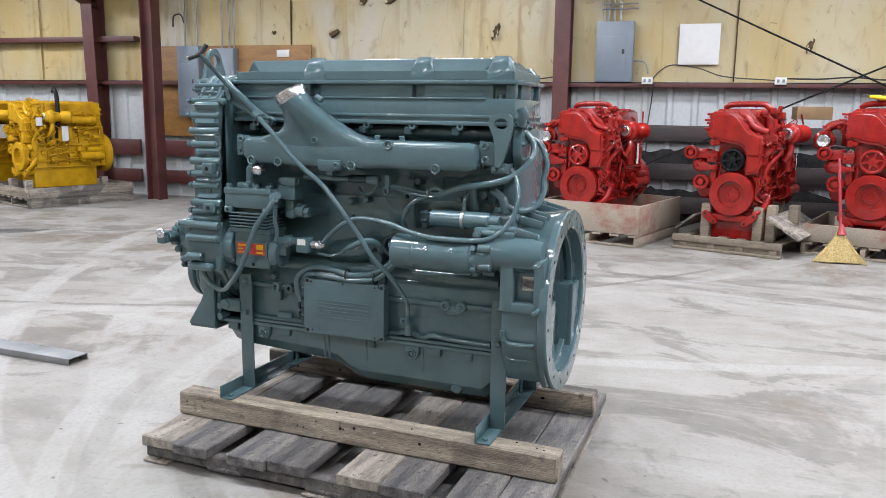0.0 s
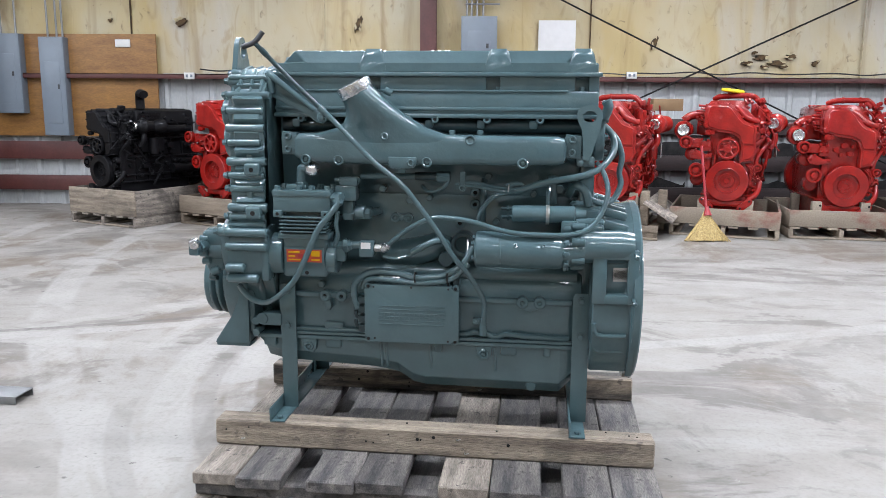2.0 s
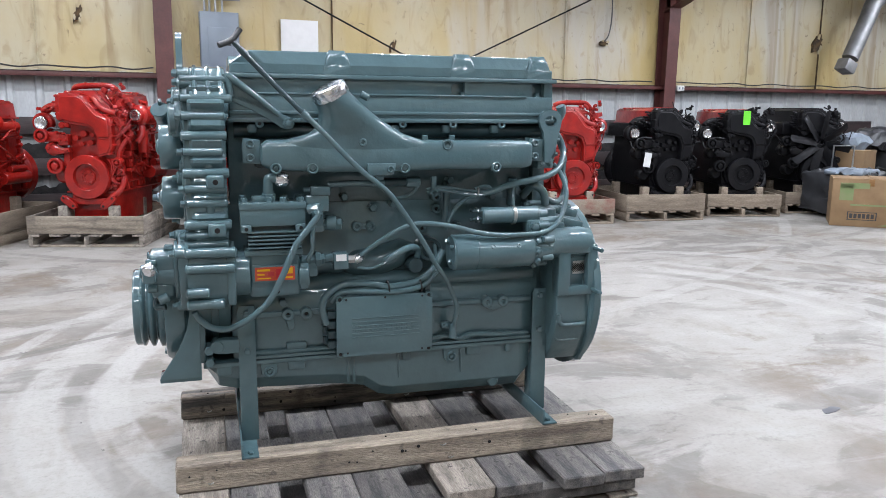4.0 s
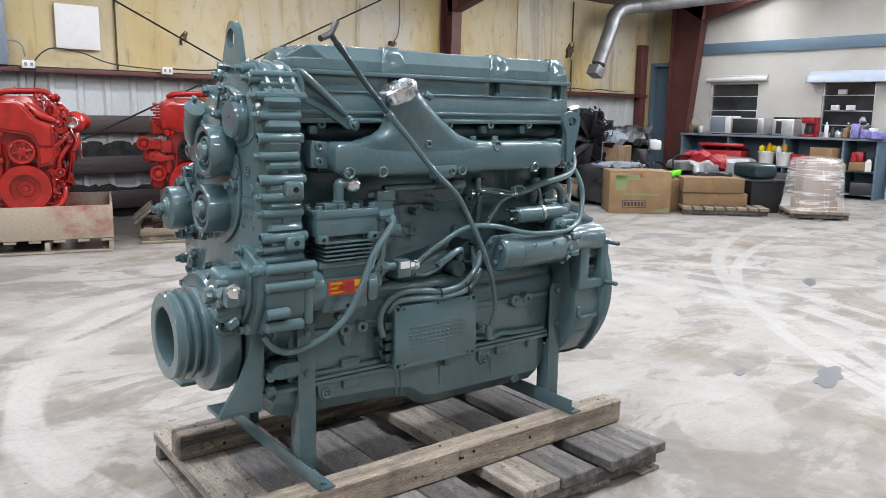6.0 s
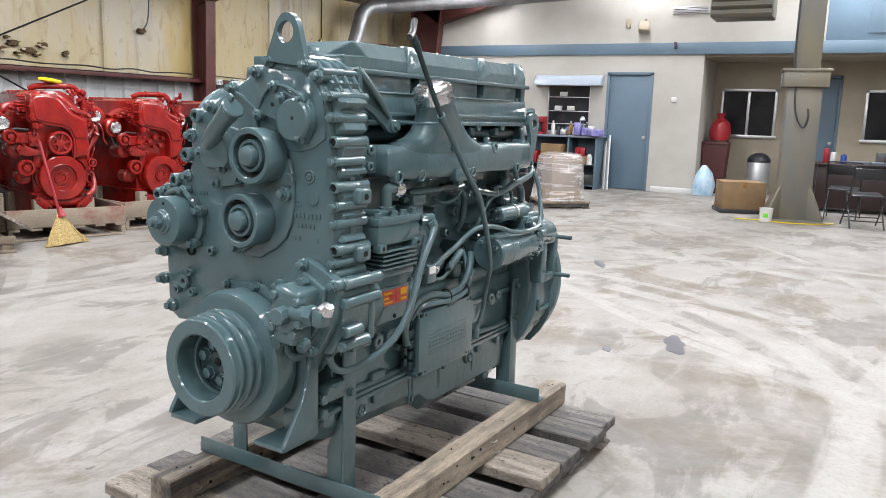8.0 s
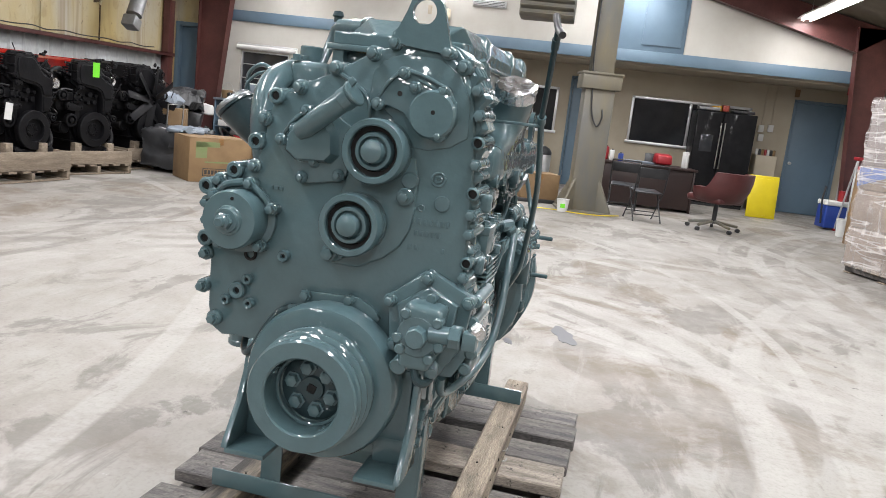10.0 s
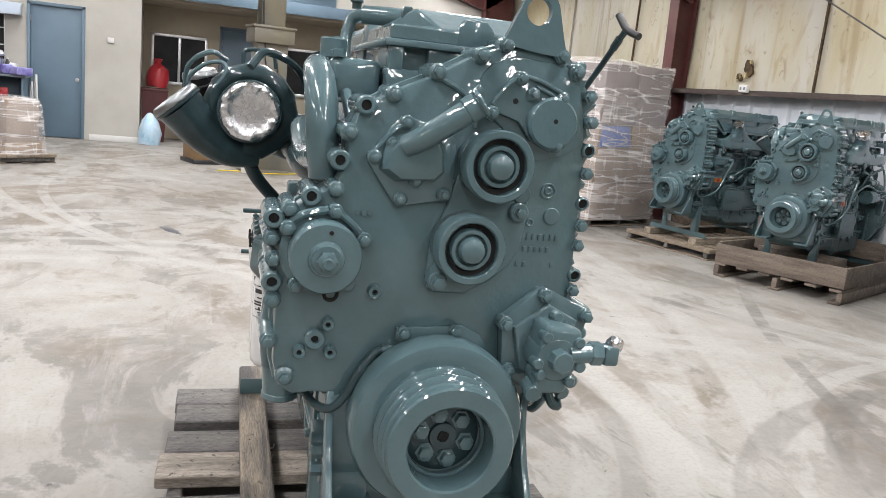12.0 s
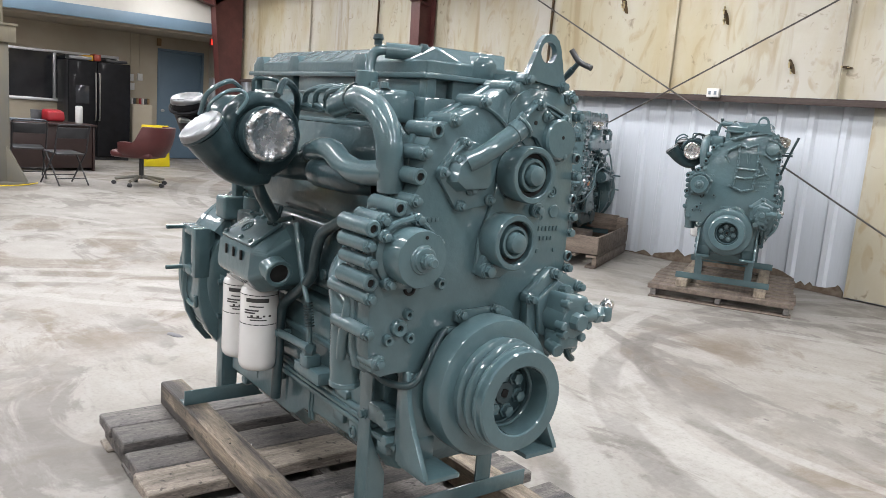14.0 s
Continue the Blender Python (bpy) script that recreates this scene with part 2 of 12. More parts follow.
# tyre tracks on the slab: pale where dust was pressed down, dark where rubber stayed
TRACKS = [(0.19, 3.91, 2.30, 0.07, 0.9), (0.19, 3.91, 2.62, 0.09, 0.9), (0.19, 3.91, 2.95, 0.05, 0.8), (-0.05, 1.38, 4.65, 0.06, 0.7), (1.13, 3.40, 3.33, 0.08, 0.8)] + [arc(*a) for a in (
    ((2.61, 0.72), (-0.46, 1.39), 0.15, 0.085, 1.0), ((2.75, 0.95), (0.2, 1.0), -0.12, 0.05, 0.9), ((5.25, 0.16), (1.2, -0.6), 0.3, 0.09, 0.9), ((4.8, -0.1), (0.6, -0.5), 0.25, 0.05, 0.8),
    ((0.9, 1.5), (0.35, 0.2), 0.04, 0.05, 0.9), ((1.10, 1.5), (0.55, 0.1), 0.04, 0.06, 0.9), ((-0.3, 0.2), (-1.6, 1.3), 0.14, 0.06, 0.9), ((-0.1, 0.1), (-1.75, 1.0), 0.2, 0.04, 0.8),
    ((-4.5, 4.0), (-2.6, 4.6), 0.06, 0.06, 0.9), ((-3.9, 5.2), (-2.6, 3.0), 0.1, 0.12, 0.9), ((-4.7, 4.9), (-3.0, 2.6), 0.1, 0.10, 0.9), ((-1.0, 4.1), (3.6, 5.8), 0.3, 0.07, 0.8))]
SKIDS = [(0.19, 3.91, 2.46, 0.05, 0.32), (0.19, 3.91, 2.80, 0.05, 0.28)] + [arc(*a) for a in (
    ((-1.0, 0.45), (-2.4, 0.95), 0.02, 0.05, 0.75), ((-0.5, 0.15), (-1.9, 1.2), 0.16, 0.06, 0.6), ((-0.55, 0.5), (-1.4, 1.5), 0.10, 0.08, 0.55), ((2.5, 20.0), (6.0, 7.2), 2.0, 0.12, 0.5),
    ((-4.4, 4.15), (-2.6, 4.75), 0.06, 0.03, 0.8), ((-0.6, 6.6), (4.5, 6.2), 0.4, 0.05, 0.6), ((-1.0, 6.9), (4.5, 6.6), 0.4, 0.04, 0.5), ((5.4, 0.5), (1.2, -0.25), 0.3, 0.06, 0.6))]


def concrete():
    """Worn warehouse slab: blotches, tyre arcs, scrape lines, specks."""
    mat = bpy.data.materials.new("worn_concrete")
    mat.use_nodes = True
    nd, ln = mat.node_tree.nodes, mat.node_tree.links
    bsdf = nd["Principled BSDF"]
    tc = nd.new("ShaderNodeTexCoord")

    def tex(scale, detail=6, distort=0.0, stretch=(1, 1, 1), turn=0.0, rough=0.6):
        mp = nd.new("ShaderNodeMapping")
        mp.inputs["Scale"].default_value, mp.inputs["Rotation"].default_value = stretch, (0, 0, turn)
        t = nd.new("ShaderNodeTexNoise")
        t.inputs["Scale"].default_value, t.inputs["Detail"].default_value = scale, detail
        t.inputs["Distortion"].default_value, t.inputs["Roughness"].default_value = distort, rough
        ln.new(tc.outputs["Object"], mp.inputs[0])
        ln.new(mp.outputs[0], t.inputs["Vector"])
        return t.outputs["Fac"]

    def level(v, lo, hi, a=0.0, b=1.0):
        m = nd.new("ShaderNodeMapRange")
        m.inputs[1].default_value, m.inputs[2].default_value, m.inputs[3].default_value, m.inputs[4].default_value = lo, hi, a, b
        ln.new(v, m.inputs[0])
        return m.outputs[0]

    def times(a, b):
        m = nd.new("ShaderNodeMath")
        m.operation = "MULTIPLY"
        ln.new(a, m.inputs[0])
        ln.new(b, m.inputs[1])
        return m.outputs[0]

    def blend(fac, a, colour):
        m = nd.new("ShaderNodeMix")
        m.data_type = "RGBA"
        ln.new(fac, m.inputs[0])
        if isinstance(a, tuple):
            m.inputs[6].default_value = (*a, 1)
        else:
            ln.new(a, m.inputs[6])
        m.inputs[7].default_value = (*colour, 1)
        return m.outputs[2]

    def track(cx, cy, radius, half):
        """A faint tyre track: a soft band along a circle."""
        d = nd.new("ShaderNodeVectorMath")
        d.operation = "DISTANCE"
        d.inputs[1].default_value = (cx, cy, 0)
        ln.new(tc.outputs["Object"], d.inputs[0])
        off = nd.new("ShaderNodeMath")
        off.operation = "SUBTRACT"
        off.inputs[1].default_value = radius
        ln.new(d.outputs["Value"], off.inputs[0])
        gap = nd.new("ShaderNodeMath")
        gap.operation = "ABSOLUTE"
        ln.new(off.outputs[0], gap.inputs[0])
        return level(gap.outputs[0], half * 0.82, half * 1.12, 1.0, 0.0)

    # pale dust, worn through in hard-edged patches to darker slab and brown grime
    c = blend(level(tex(0.42, 7, 0.9), 0.42, 0.60), (0.232, 0.219, 0.201), (0.183, 0.168, 0.149))
    c = blend(level(tex(2.6, 10, 0.6, (0.7, 1.3, 1), 0.7, 0.7), 0.42, 0.62, 0.0, 0.45), c, (0.267, 0.257, 0.240))
    region = level(tex(0.5, 6, 0.6, turn=1.0), 0.40, 0.52)
    worn = times(level(tex(1.5, 11, 0.7, (0.75, 1.25, 1), 0.4, 0.66), 0.500, 0.545), region)
    c = blend(times(worn, level(tex(7.0, 9, 0.6, rough=0.7), 0.25, 0.60, 0.45, 0.95)), c, (0.122, 0.112, 0.099))
    brown = times(level(tex(0.95, 11, 0.8, (1, 1, 1), 1.3, 0.68), 0.505, 0.58), level(tex(0.30, 4, 0.4, turn=2.0), 0.42, 0.54))
    c = blend(times(brown, level(tex(6.0, 9, 0.8, turn=0.6, rough=0.7), 0.25, 0.6, 0.35, 0.9)), c, (0.116, 0.091, 0.065))
    wear = level(tex(1.1, 9, 0.6, turn=0.9, rough=0.66), 0.40, 0.50)
    wear_too = level(tex(1.0, 9, 0.6, turn=2.2, rough=0.66), 0.42, 0.52)
    grain = level(tex(16.0, 8, 0.4, (1.6, 0.6, 1), 0.3, 0.7), 0.30, 0.62, 0.45, 1.0)
    for k, (cx, cy, radius, half, amount) in enumerate(TRACKS):
        c = blend(times(times(track(cx, cy, radius, half), wear if k % 2 else wear_too), level(grain, 0.0, 1.0, 0.0, amount)), c, (0.275, 0.264, 0.247))
    for k, (cx, cy, radius, half, amount) in enumerate(SKIDS):
        c = blend(times(times(track(cx, cy, radius, half), wear_too if k % 2 else wear), level(grain, 0.0, 1.0, 0.0, amount)), c, (0.087, 0.079, 0.071))
    c = blend(level(tex(2.4, 11, 0.7, (0.35, 2.2, 1), -0.3, 0.72), 0.56, 0.66, 0, 0.4), c, (0.279, 0.269, 0.252))
    c = blend(level(tex(3.0, 11, 0.6, (0.45, 2.0, 1), 0.25, 0.74), 0.585, 0.66, 0, 0.5), c, (0.115, 0.102, 0.088))
    c = blend(level(tex(11, 7, 0.3), 0.685, 0.72, 0, 0.75), c, (0.053, 0.048, 0.043))
    c = blend(level(tex(23, 5, 0.2, turn=0.5), 0.71, 0.75, 0, 0.8), c, (0.332, 0.325, 0.309))
    c = blend(level(tex(48, 5), 0.50, 0.76, 0, 0.4), c, (0.128, 0.116, 0.102))
    ln.new(c, bsdf.inputs["Base Color"])
    ln.new(level(tex(3.0, 5), 0.3, 0.7, 0.5, 0.8), bsdf.inputs["Roughness"])
    bp = nd.new("ShaderNodeBump")
    bp.inputs["Strength"].default_value, bp.inputs["Distance"].default_value = 0.12, 0.01
    ln.new(tex(35, 5), bp.inputs["Height"])
    ln.new(bp.outputs[0], bsdf.inputs["Normal"])
    return mat


def insulation(name, deep, mid, pale, spread):
    """Vinyl-faced insulation gone yellow: pale centre panels, brown runs, creases."""
    mat = bpy.data.materials.new(name)
    mat.use_nodes = True
    nd, ln = mat.node_tree.nodes, mat.node_tree.links
    bsdf = nd["Principled BSDF"]
    tc = nd.new("ShaderNodeTexCoord")

    def tex(scale, detail, stretch, distort=0.0):
        mp = nd.new("ShaderNodeMapping")
        mp.inputs["Scale"].default_value = stretch
        t = nd.new("ShaderNodeTexNoise")
        t.inputs["Scale"].default_value, t.inputs["Detail"].default_value, t.inputs["Distortion"].default_value = scale, detail, distort
        ln.new(tc.outputs["Object"], mp.inputs[0])
        ln.new(mp.outputs[0], t.inputs["Vector"])
        return t.outputs["Fac"]

    def level(v, lo, hi, a=0.0, b=1.0):
        m = nd.new("ShaderNodeMapRange")
        m.inputs[1].default_value, m.inputs[2].default_value, m.inputs[3].default_value, m.inputs[4].default_value = lo, hi, a, b
        ln.new(v, m.inputs[0])
        return m.outputs[0]

    def blend(fac, a, colour):
        m = nd.new("ShaderNodeMix")
        m.data_type = "RGBA"
        ln.new(fac, m.inputs[0])
        if isinstance(a, tuple):
            m.inputs[6].default_value = (*a, 1)
        else:
            ln.new(a, m.inputs[6])
        m.inputs[7].default_value = (*colour, 1)
        return m.outputs[2]

    c = blend(level(tex(0.9, 4, (1, 1, 0.5)), 0.40, 0.62), deep, mid)
    c = blend(level(tex(1.3, 5, (1, 1, 0.25), 0.5), spread, spread + 0.16, 0, 0.8), c, pale)
    c = blend(level(tex(2.2, 7, (1.190, 1.190, 0.136), 0.6), 0.60, 0.76, 0, 0.7), c, (0.224, 0.151, 0.056))
    c = blend(level(tex(4.0, 8, (1, 1, 0.6), 1.0), 0.66, 0.76, 0, 0.55), c, (0.146, 0.101, 0.050))
    c = blend(level(tex(0.6, 6, (1, 1, 1), 0.4), 0.62, 0.78, 0, 0.5), c, (0.185, 0.151, 0.084))
    c = blend(level(tex(5.0, 10, (1.020, 1.020, 0.383), 1.6), 0.56, 0.68, 0, 0.45), c, (0.252, 0.185, 0.084))
    c = blend(level(tex(11.0, 8, (1, 1, 0.8), 0.8), 0.64, 0.74, 0, 0.6), c, (0.112, 0.078, 0.039))
    c = blend(level(tex(1.7, 9, (1.870, 1.870, 0.102), 0.9), 0.60, 0.68, 0, 0.5), c, (0.190, 0.129, 0.050))
    ln.new(c, bsdf.inputs["Base Color"])
    bsdf.inputs["Roughness"].default_value = 0.42
    bp = nd.new("ShaderNodeBump")
    bp.inputs["Strength"].default_value, bp.inputs["Distance"].default_value = 0.5, 0.03
    ln.new(tex(3.0, 5, (1, 1, 0.5), 1.2), bp.inputs["Height"])
    ln.new(bp.outputs[0], bsdf.inputs["Normal"])
    return mat


CONCRETE = concrete()
INSULATION = insulation("aged_insulation_facing", (0.383, 0.297, 0.128), (0.399, 0.353, 0.238), (0.391, 0.370, 0.327), 0.54)
INSULATION_PALE = insulation("pale_insulation_facing", (0.340, 0.293, 0.187), (0.383, 0.357, 0.276), (0.408, 0.395, 0.357), 0.45)
GREEN = surface("grey_green_engine_enamel", (0.060, 0.105, 0.117), (0.049, 0.086, 0.096), 9, 0.4, 0.48, 0.08, coat=1.0, bump=0.22, bump_scale=34, spec=0.15, coat_rough=0.055, wet_relief=0.7)
# darker copy of the enamel: shade of recesses put into colour, also dark fittings
GREEN_DARK = surface("dark_and_shaded_grey_green_enamel", (0.028, 0.050, 0.056), (0.015, 0.028, 0.032), 9, 0.5, 0.35, 0.08, coat=0.6, bump=0.16, bump_scale=45, spec=0.1)
RED = surface("red_engine_enamel", (0.275, 0.0095, 0.006), (0.17, 0.0045, 0.003), 8, 0.5, 0.45, 0.1, coat=0.8, bump=0.25, spec=0.12, coat_rough=0.06, wet_relief=0.7)
YELLOW = surface("yellow_engine_enamel", (0.476, 0.272, 0.005), (0.357, 0.187, 0.003), 8, 0.5, 0.45, 0.1, coat=0.2, bump=0.1, spec=0.15)
BLACK = surface("black_engine_enamel", (0.0035, 0.0035, 0.0045), (0.008, 0.008, 0.009), 8, 0.5, 0.5, 0.1, coat=0.08, bump=0.2, spec=0.12)
# rubber parts; also solid black discs that paint the shade inside holes
RUBBER_AND_HOLES = surface("black_rubber_and_hole_shade", (0.008, 0.008, 0.008), (0.016, 0.016, 0.016), 20, 0.5, 0.7, 0.1, bump=0.1, spec=0.15)
STEEL = surface("bare_steel", (0.45, 0.45, 0.44), (0.33, 0.33, 0.32), 20, 0.5, 0.35, 0.1, metal=1.0, bump=0.1)
FOIL = surface("crumpled_foil", (0.66, 0.66, 0.675), (0.55, 0.55, 0.565), 30, 0.5, 0.27, 0.06, metal=1.0, bump=0.16, bump_scale=28)
FOIL_DULL = surface("satin_grey_foil", (0.27, 0.28, 0.29), (0.20, 0.21, 0.22), 20, 0.5, 0.42, 0.06, metal=1.0, bump=0.15, bump_scale=40)
WOOD = surface("weathered_pallet_wood", (0.276, 0.242, 0.202), (0.128, 0.109, 0.091), 5, 0.5, 0.8, 0.1, bump=0.35, bump_scale=60, fine=0.35, stretch=(6, 0.7, 6), specks=0.8, vary=0.22)
WOOD_U = surface("weathered_timber", (0.277, 0.235, 0.179), (0.120, 0.096, 0.075), 4, 0.5, 0.8, 0.1, bump=0.4, bump_scale=60, fine=0.35, stretch=(0.6, 6, 6), specks=0.4, vary=0.15)
# oily deck boards; on stringers and bottom boards the dark tone paints shade
WOOD_DARK = surface("oily_and_shaded_pallet_wood", (0.036, 0.035, 0.037), (0.140, 0.128, 0.117), 4, 0.5, 0.75, 0.1, bump=0.35, bump_scale=60, fine=0.4, stretch=(5, 0.8, 5), specks=0.8, vary=0.2)
# rear timber: dark stains, with the engine's shade painted into the colour
WOOD_SHADED = surface("stained_and_shaded_timber", (0.045, 0.041, 0.038), (0.25, 0.205, 0.155), 3, 0.5, 0.75, 0.1, bump=0.4, bump_scale=60, fine=0.35, stretch=(0.6, 6, 6), specks=0.6, contrast=(0.40, 0.60))
WOOD_PALE_Y = surface("fresh_pallet_board", (0.223, 0.180, 0.134), (0.140, 0.111, 0.081), 5, 0.5, 0.8, 0.1, bump=0.3, bump_scale=60, fine=0.3, stretch=(5, 0.7, 5), vary=0.2)
WOOD_PALE = surface("fresh_pallet_wood", (0.223, 0.180, 0.134), (0.140, 0.111, 0.081), 5, 0.5, 0.8, 0.1, bump=0.3, bump_scale=60, fine=0.3, stretch=(0.7, 5, 5), vary=0.2)
WOOD_SPRAY = surface("oversprayed_crate_wood", (0.230, 0.191, 0.145), (0.170, 0.034, 0.025), 1.7, 0.5, 0.8, 0.1, bump=0.3, bump_scale=60, fine=0.14, stretch=(1, 1, 1.2), vary=0.16, contrast=(0.54, 0.70))
PLYWOOD = surface("amber_plywood", (0.233, 0.116, 0.027), (0.165, 0.076, 0.019), 2.5, 0.5, 0.55, 0.1, bump=0.15, bump_scale=30, fine=0.2, stretch=(1, 1, 4))
OXIDE = surface("red_oxide_steel", (0.082, 0.025, 0.022), (0.058, 0.016, 0.014), 3, 0.5, 0.5, 0.1, bump=0.1, fine=0.12)
PLANK = surface("brown_painted_plank", (0.036, 0.023, 0.022), (0.020, 0.014, 0.014), 3, 0.5, 0.6, 0.1, bump=0.2, fine=0.2, stretch=(0.4, 4, 4))
SHEET = surface("white_steel_sheet", (0.391, 0.408, 0.416), (0.281, 0.289, 0.285), 1.3, 0.4, 0.45, 0.1, bump=0.05, fine=0.08, stretch=(1, 1, 0.4))
SHEET_OLD = surface("rust_streaked_white_sheet", (0.476, 0.510, 0.552), (0.230, 0.204, 0.170), 1.6, 0.45, 0.45, 0.1, bump=0.06, fine=0.03, stretch=(1.6, 1.6, 0.12), contrast=(0.60, 0.86))
GRIME = surface("grimy_dark_girt", (0.043, 0.029, 0.025), (0.102, 0.085, 0.068), 3, 0.5, 0.7, 0.1, bump=0.2, fine=0.3, stretch=(0.5, 4, 4), contrast=(0.55, 0.75))
CABLE = surface("dull_brace_cable", (0.072, 0.066, 0.060), (0.038, 0.034, 0.031), 12, 0.5, 0.6, 0.1, bump=0.1)
WOOD_BROWN = surface("brown_crate_wood", (0.145, 0.115, 0.092), (0.078, 0.061, 0.049), 4, 0.5, 0.8, 0.1, bump=0.35, bump_scale=60, fine=0.35, stretch=(0.7, 5, 5), vary=0.2)
WHITE_WALL = surface("cream_wall_paint", (0.404, 0.392, 0.358), (0.355, 0.340, 0.303), 1.2, 0.5, 0.7, 0.08, bump=0.08)
BEIGE_WALL = surface("beige_wall_paint", (0.367, 0.325, 0.251), (0.318, 0.275, 0.208), 1.2, 0.5, 0.7, 0.08, bump=0.08)
BLUE = surface("slate_blue_paint", (0.101, 0.156, 0.205), (0.086, 0.134, 0.180), 1.5, 0.5, 0.5, 0.08, bump=0.05)
GREY_BOX = surface("grey_electrical_enamel", (0.147, 0.178, 0.214), (0.128, 0.153, 0.184), 3, 0.5, 0.45, 0.08, bump=0.04)
WHITE = surface("white_plastic", (0.564, 0.564, 0.549), (0.506, 0.506, 0.491), 8, 0.4, 0.4, 0.05, bump=0.03)
CARD = surface("brown_cardboard", (0.202, 0.128, 0.061), (0.159, 0.098, 0.046), 4, 0.5, 0.75, 0.08, bump=0.1, vary=0.12)
CARD_GREY = surface("wrapped_carton_grey", (0.230, 0.174, 0.132), (0.170, 0.128, 0.098), 2, 0.5, 0.6, 0.1, bump=0.1, vary=0.08)
GALV = surface("galvanised_duct", (0.289, 0.297, 0.306), (0.212, 0.217, 0.221), 5, 0.5, 0.5, 0.1, metal=0.7, bump=0.05)
CAST = surface("grey_painted_post", (0.104, 0.104, 0.095), (0.141, 0.122, 0.080), 3, 0.5, 0.5, 0.1, bump=0.15, stretch=(1, 1, 0.3))
GLASS = surface("dark_window_glass", (0.012, 0.014, 0.018), (0.03, 0.032, 0.036), 1.5, 0.5, 0.08, 0.02, bump=0.0)
ALU = surface("aluminium_frame", (0.6, 0.61, 0.62), (0.5, 0.51, 0.52), 6, 0.5, 0.35, 0.08, metal=0.7, bump=0.02)
DARK = surface("black_plastic", (0.014, 0.015, 0.017), (0.025, 0.026, 0.029), 8, 0.5, 0.4, 0.1, bump=0.05)
MAROON = surface("maroon_vinyl", (0.071, 0.016, 0.016), (0.055, 0.012, 0.012), 6, 0.5, 0.45, 0.08, bump=0.15)
WOOD_DESK = surface("dark_desk_laminate", (0.027, 0.014, 0.012), (0.020, 0.010, 0.009), 4, 0.5, 0.4, 0.08, bump=0.05)
YELLOW_PL = surface("bright_yellow_plastic", (0.592, 0.477, 0.008), (0.535, 0.419, 0.006), 6, 0.4, 0.4, 0.05, bump=0.05)
BLUE_PL = surface("blue_plastic", (0.012, 0.043, 0.245), (0.009, 0.034, 0.196), 6, 0.4, 0.4, 0.05, bump=0.03)
RED_PL = surface("red_plastic", (0.275, 0.012, 0.019), (0.208, 0.009, 0.012), 6, 0.4, 0.4, 0.05, bump=0.05)
LIME = surface("lime_tag", (0.145, 0.614, 0.021), (0.130, 0.541, 0.021), 6, 0.4, 0.6, 0.05, bump=0.0)
STRAW = surface("broom_straw", (0.40, 0.30, 0.125), (0.29, 0.205, 0.075), 40, 0.5, 0.8, 0.1, bump=0.5, bump_scale=120, fine=0.4)
WRAP = film_wrap("stretch_film", (0.85, 0.82, 0.80))
PAPER = surface("white_label_paper", (0.578, 0.578, 0.570), (0.535, 0.535, 0.527), 10, 0.4, 0.5, 0.05, bump=0.02)
INK = surface("black_print", (0.02, 0.02, 0.02), (0.03, 0.03, 0.03), 10, 0.4, 0.5, 0.05, bump=0.0)
LAMP_GLOW = glowing("lit_tube", (1.0, 0.97, 0.92), 14.0)
EXIT_GLOW = glowing("lit_exit_sign", (1.0, 0.05, 0.03), 1.3)
CAN = surface("white_filter_can", (0.564, 0.564, 0.556), (0.520, 0.520, 0.513), 8, 0.4, 0.25, 0.05, coat=0.3, bump=0.02)
ORANGE = surface("orange_red_label", (0.255, 0.025, 0.010), (0.289, 0.038, 0.011), 12, 0.4, 0.4, 0.05, bump=0.02)
TAR = surface("torn_dark_cavity", (0.019, 0.014, 0.009), (0.098, 0.061, 0.025), 14, 0.5, 0.9, 0.05, bump=0.6, bump_scale=60)
OIL = surface("dried_oil_stain", (0.045, 0.046, 0.054), (0.075, 0.075, 0.083), 5, 0.5, 0.45, 0.1, bump=0.02)
# for the roof and the unseen west wall, darkened to cut bounced light
ROOFING = surface("darkened_roof_facing", (0.145, 0.128, 0.098), (0.102, 0.085, 0.064), 1.5, 0.5, 0.6, 0.1, bump=0.15, bump_scale=12)


# ---- the hall ----
NORTH, SOUTH, WEST, EAST, OFFICE, RECESS = 10.45, -3.05, -14.5, 13.6, 11.6, 13.15
GIRT = 1.75
FRAMES_X = (-8.82, -1.57, 5.7)

bm = bmesh.new()
span(bm, (WEST, SOUTH - 0.3, -0.2), (EAST + 0.3, NORTH + 0.3, 0.0), 0)
lone("floor", bm, CONCRETE, "worn grey concrete floor with tyre arcs and scrapes", "floor", kind="structure")


def corrugated(name, x0, x1, y, inward, label):
    """Ribbed white steel sheet from the floor to the girt."""
    pitch, rib, out = 0.305, 0.05, 0.03 * inward
    poly, x = [], x0
    while x < x1:
        for dx, d in ((0, 0), (pitch - 2 * rib, 0), (pitch - 1.5 * rib, out), (pitch - 0.5 * rib, out)):
            if x + dx < x1:
                poly.append((x + dx, y + d))
        x += pitch
    poly += [(x1, y), (x1, y - 0.12 * inward), (x0, y - 0.12 * inward)]
    bm = prism(bmesh.new(), poly, 0.0, GIRT + 0.02, "z")
    return lone(name, bm, SHEET if y > 0 else SHEET_OLD, label, "wall", kind="structure", smooth=False)


corrugated("wall_north_lower", WEST, 11.25, NORTH, -1, "white ribbed steel wall sheet behind plank rails")
corrugated("wall_south_lower", WEST, EAST, SOUTH, 1, "white ribbed steel wall sheet with rusty foot")


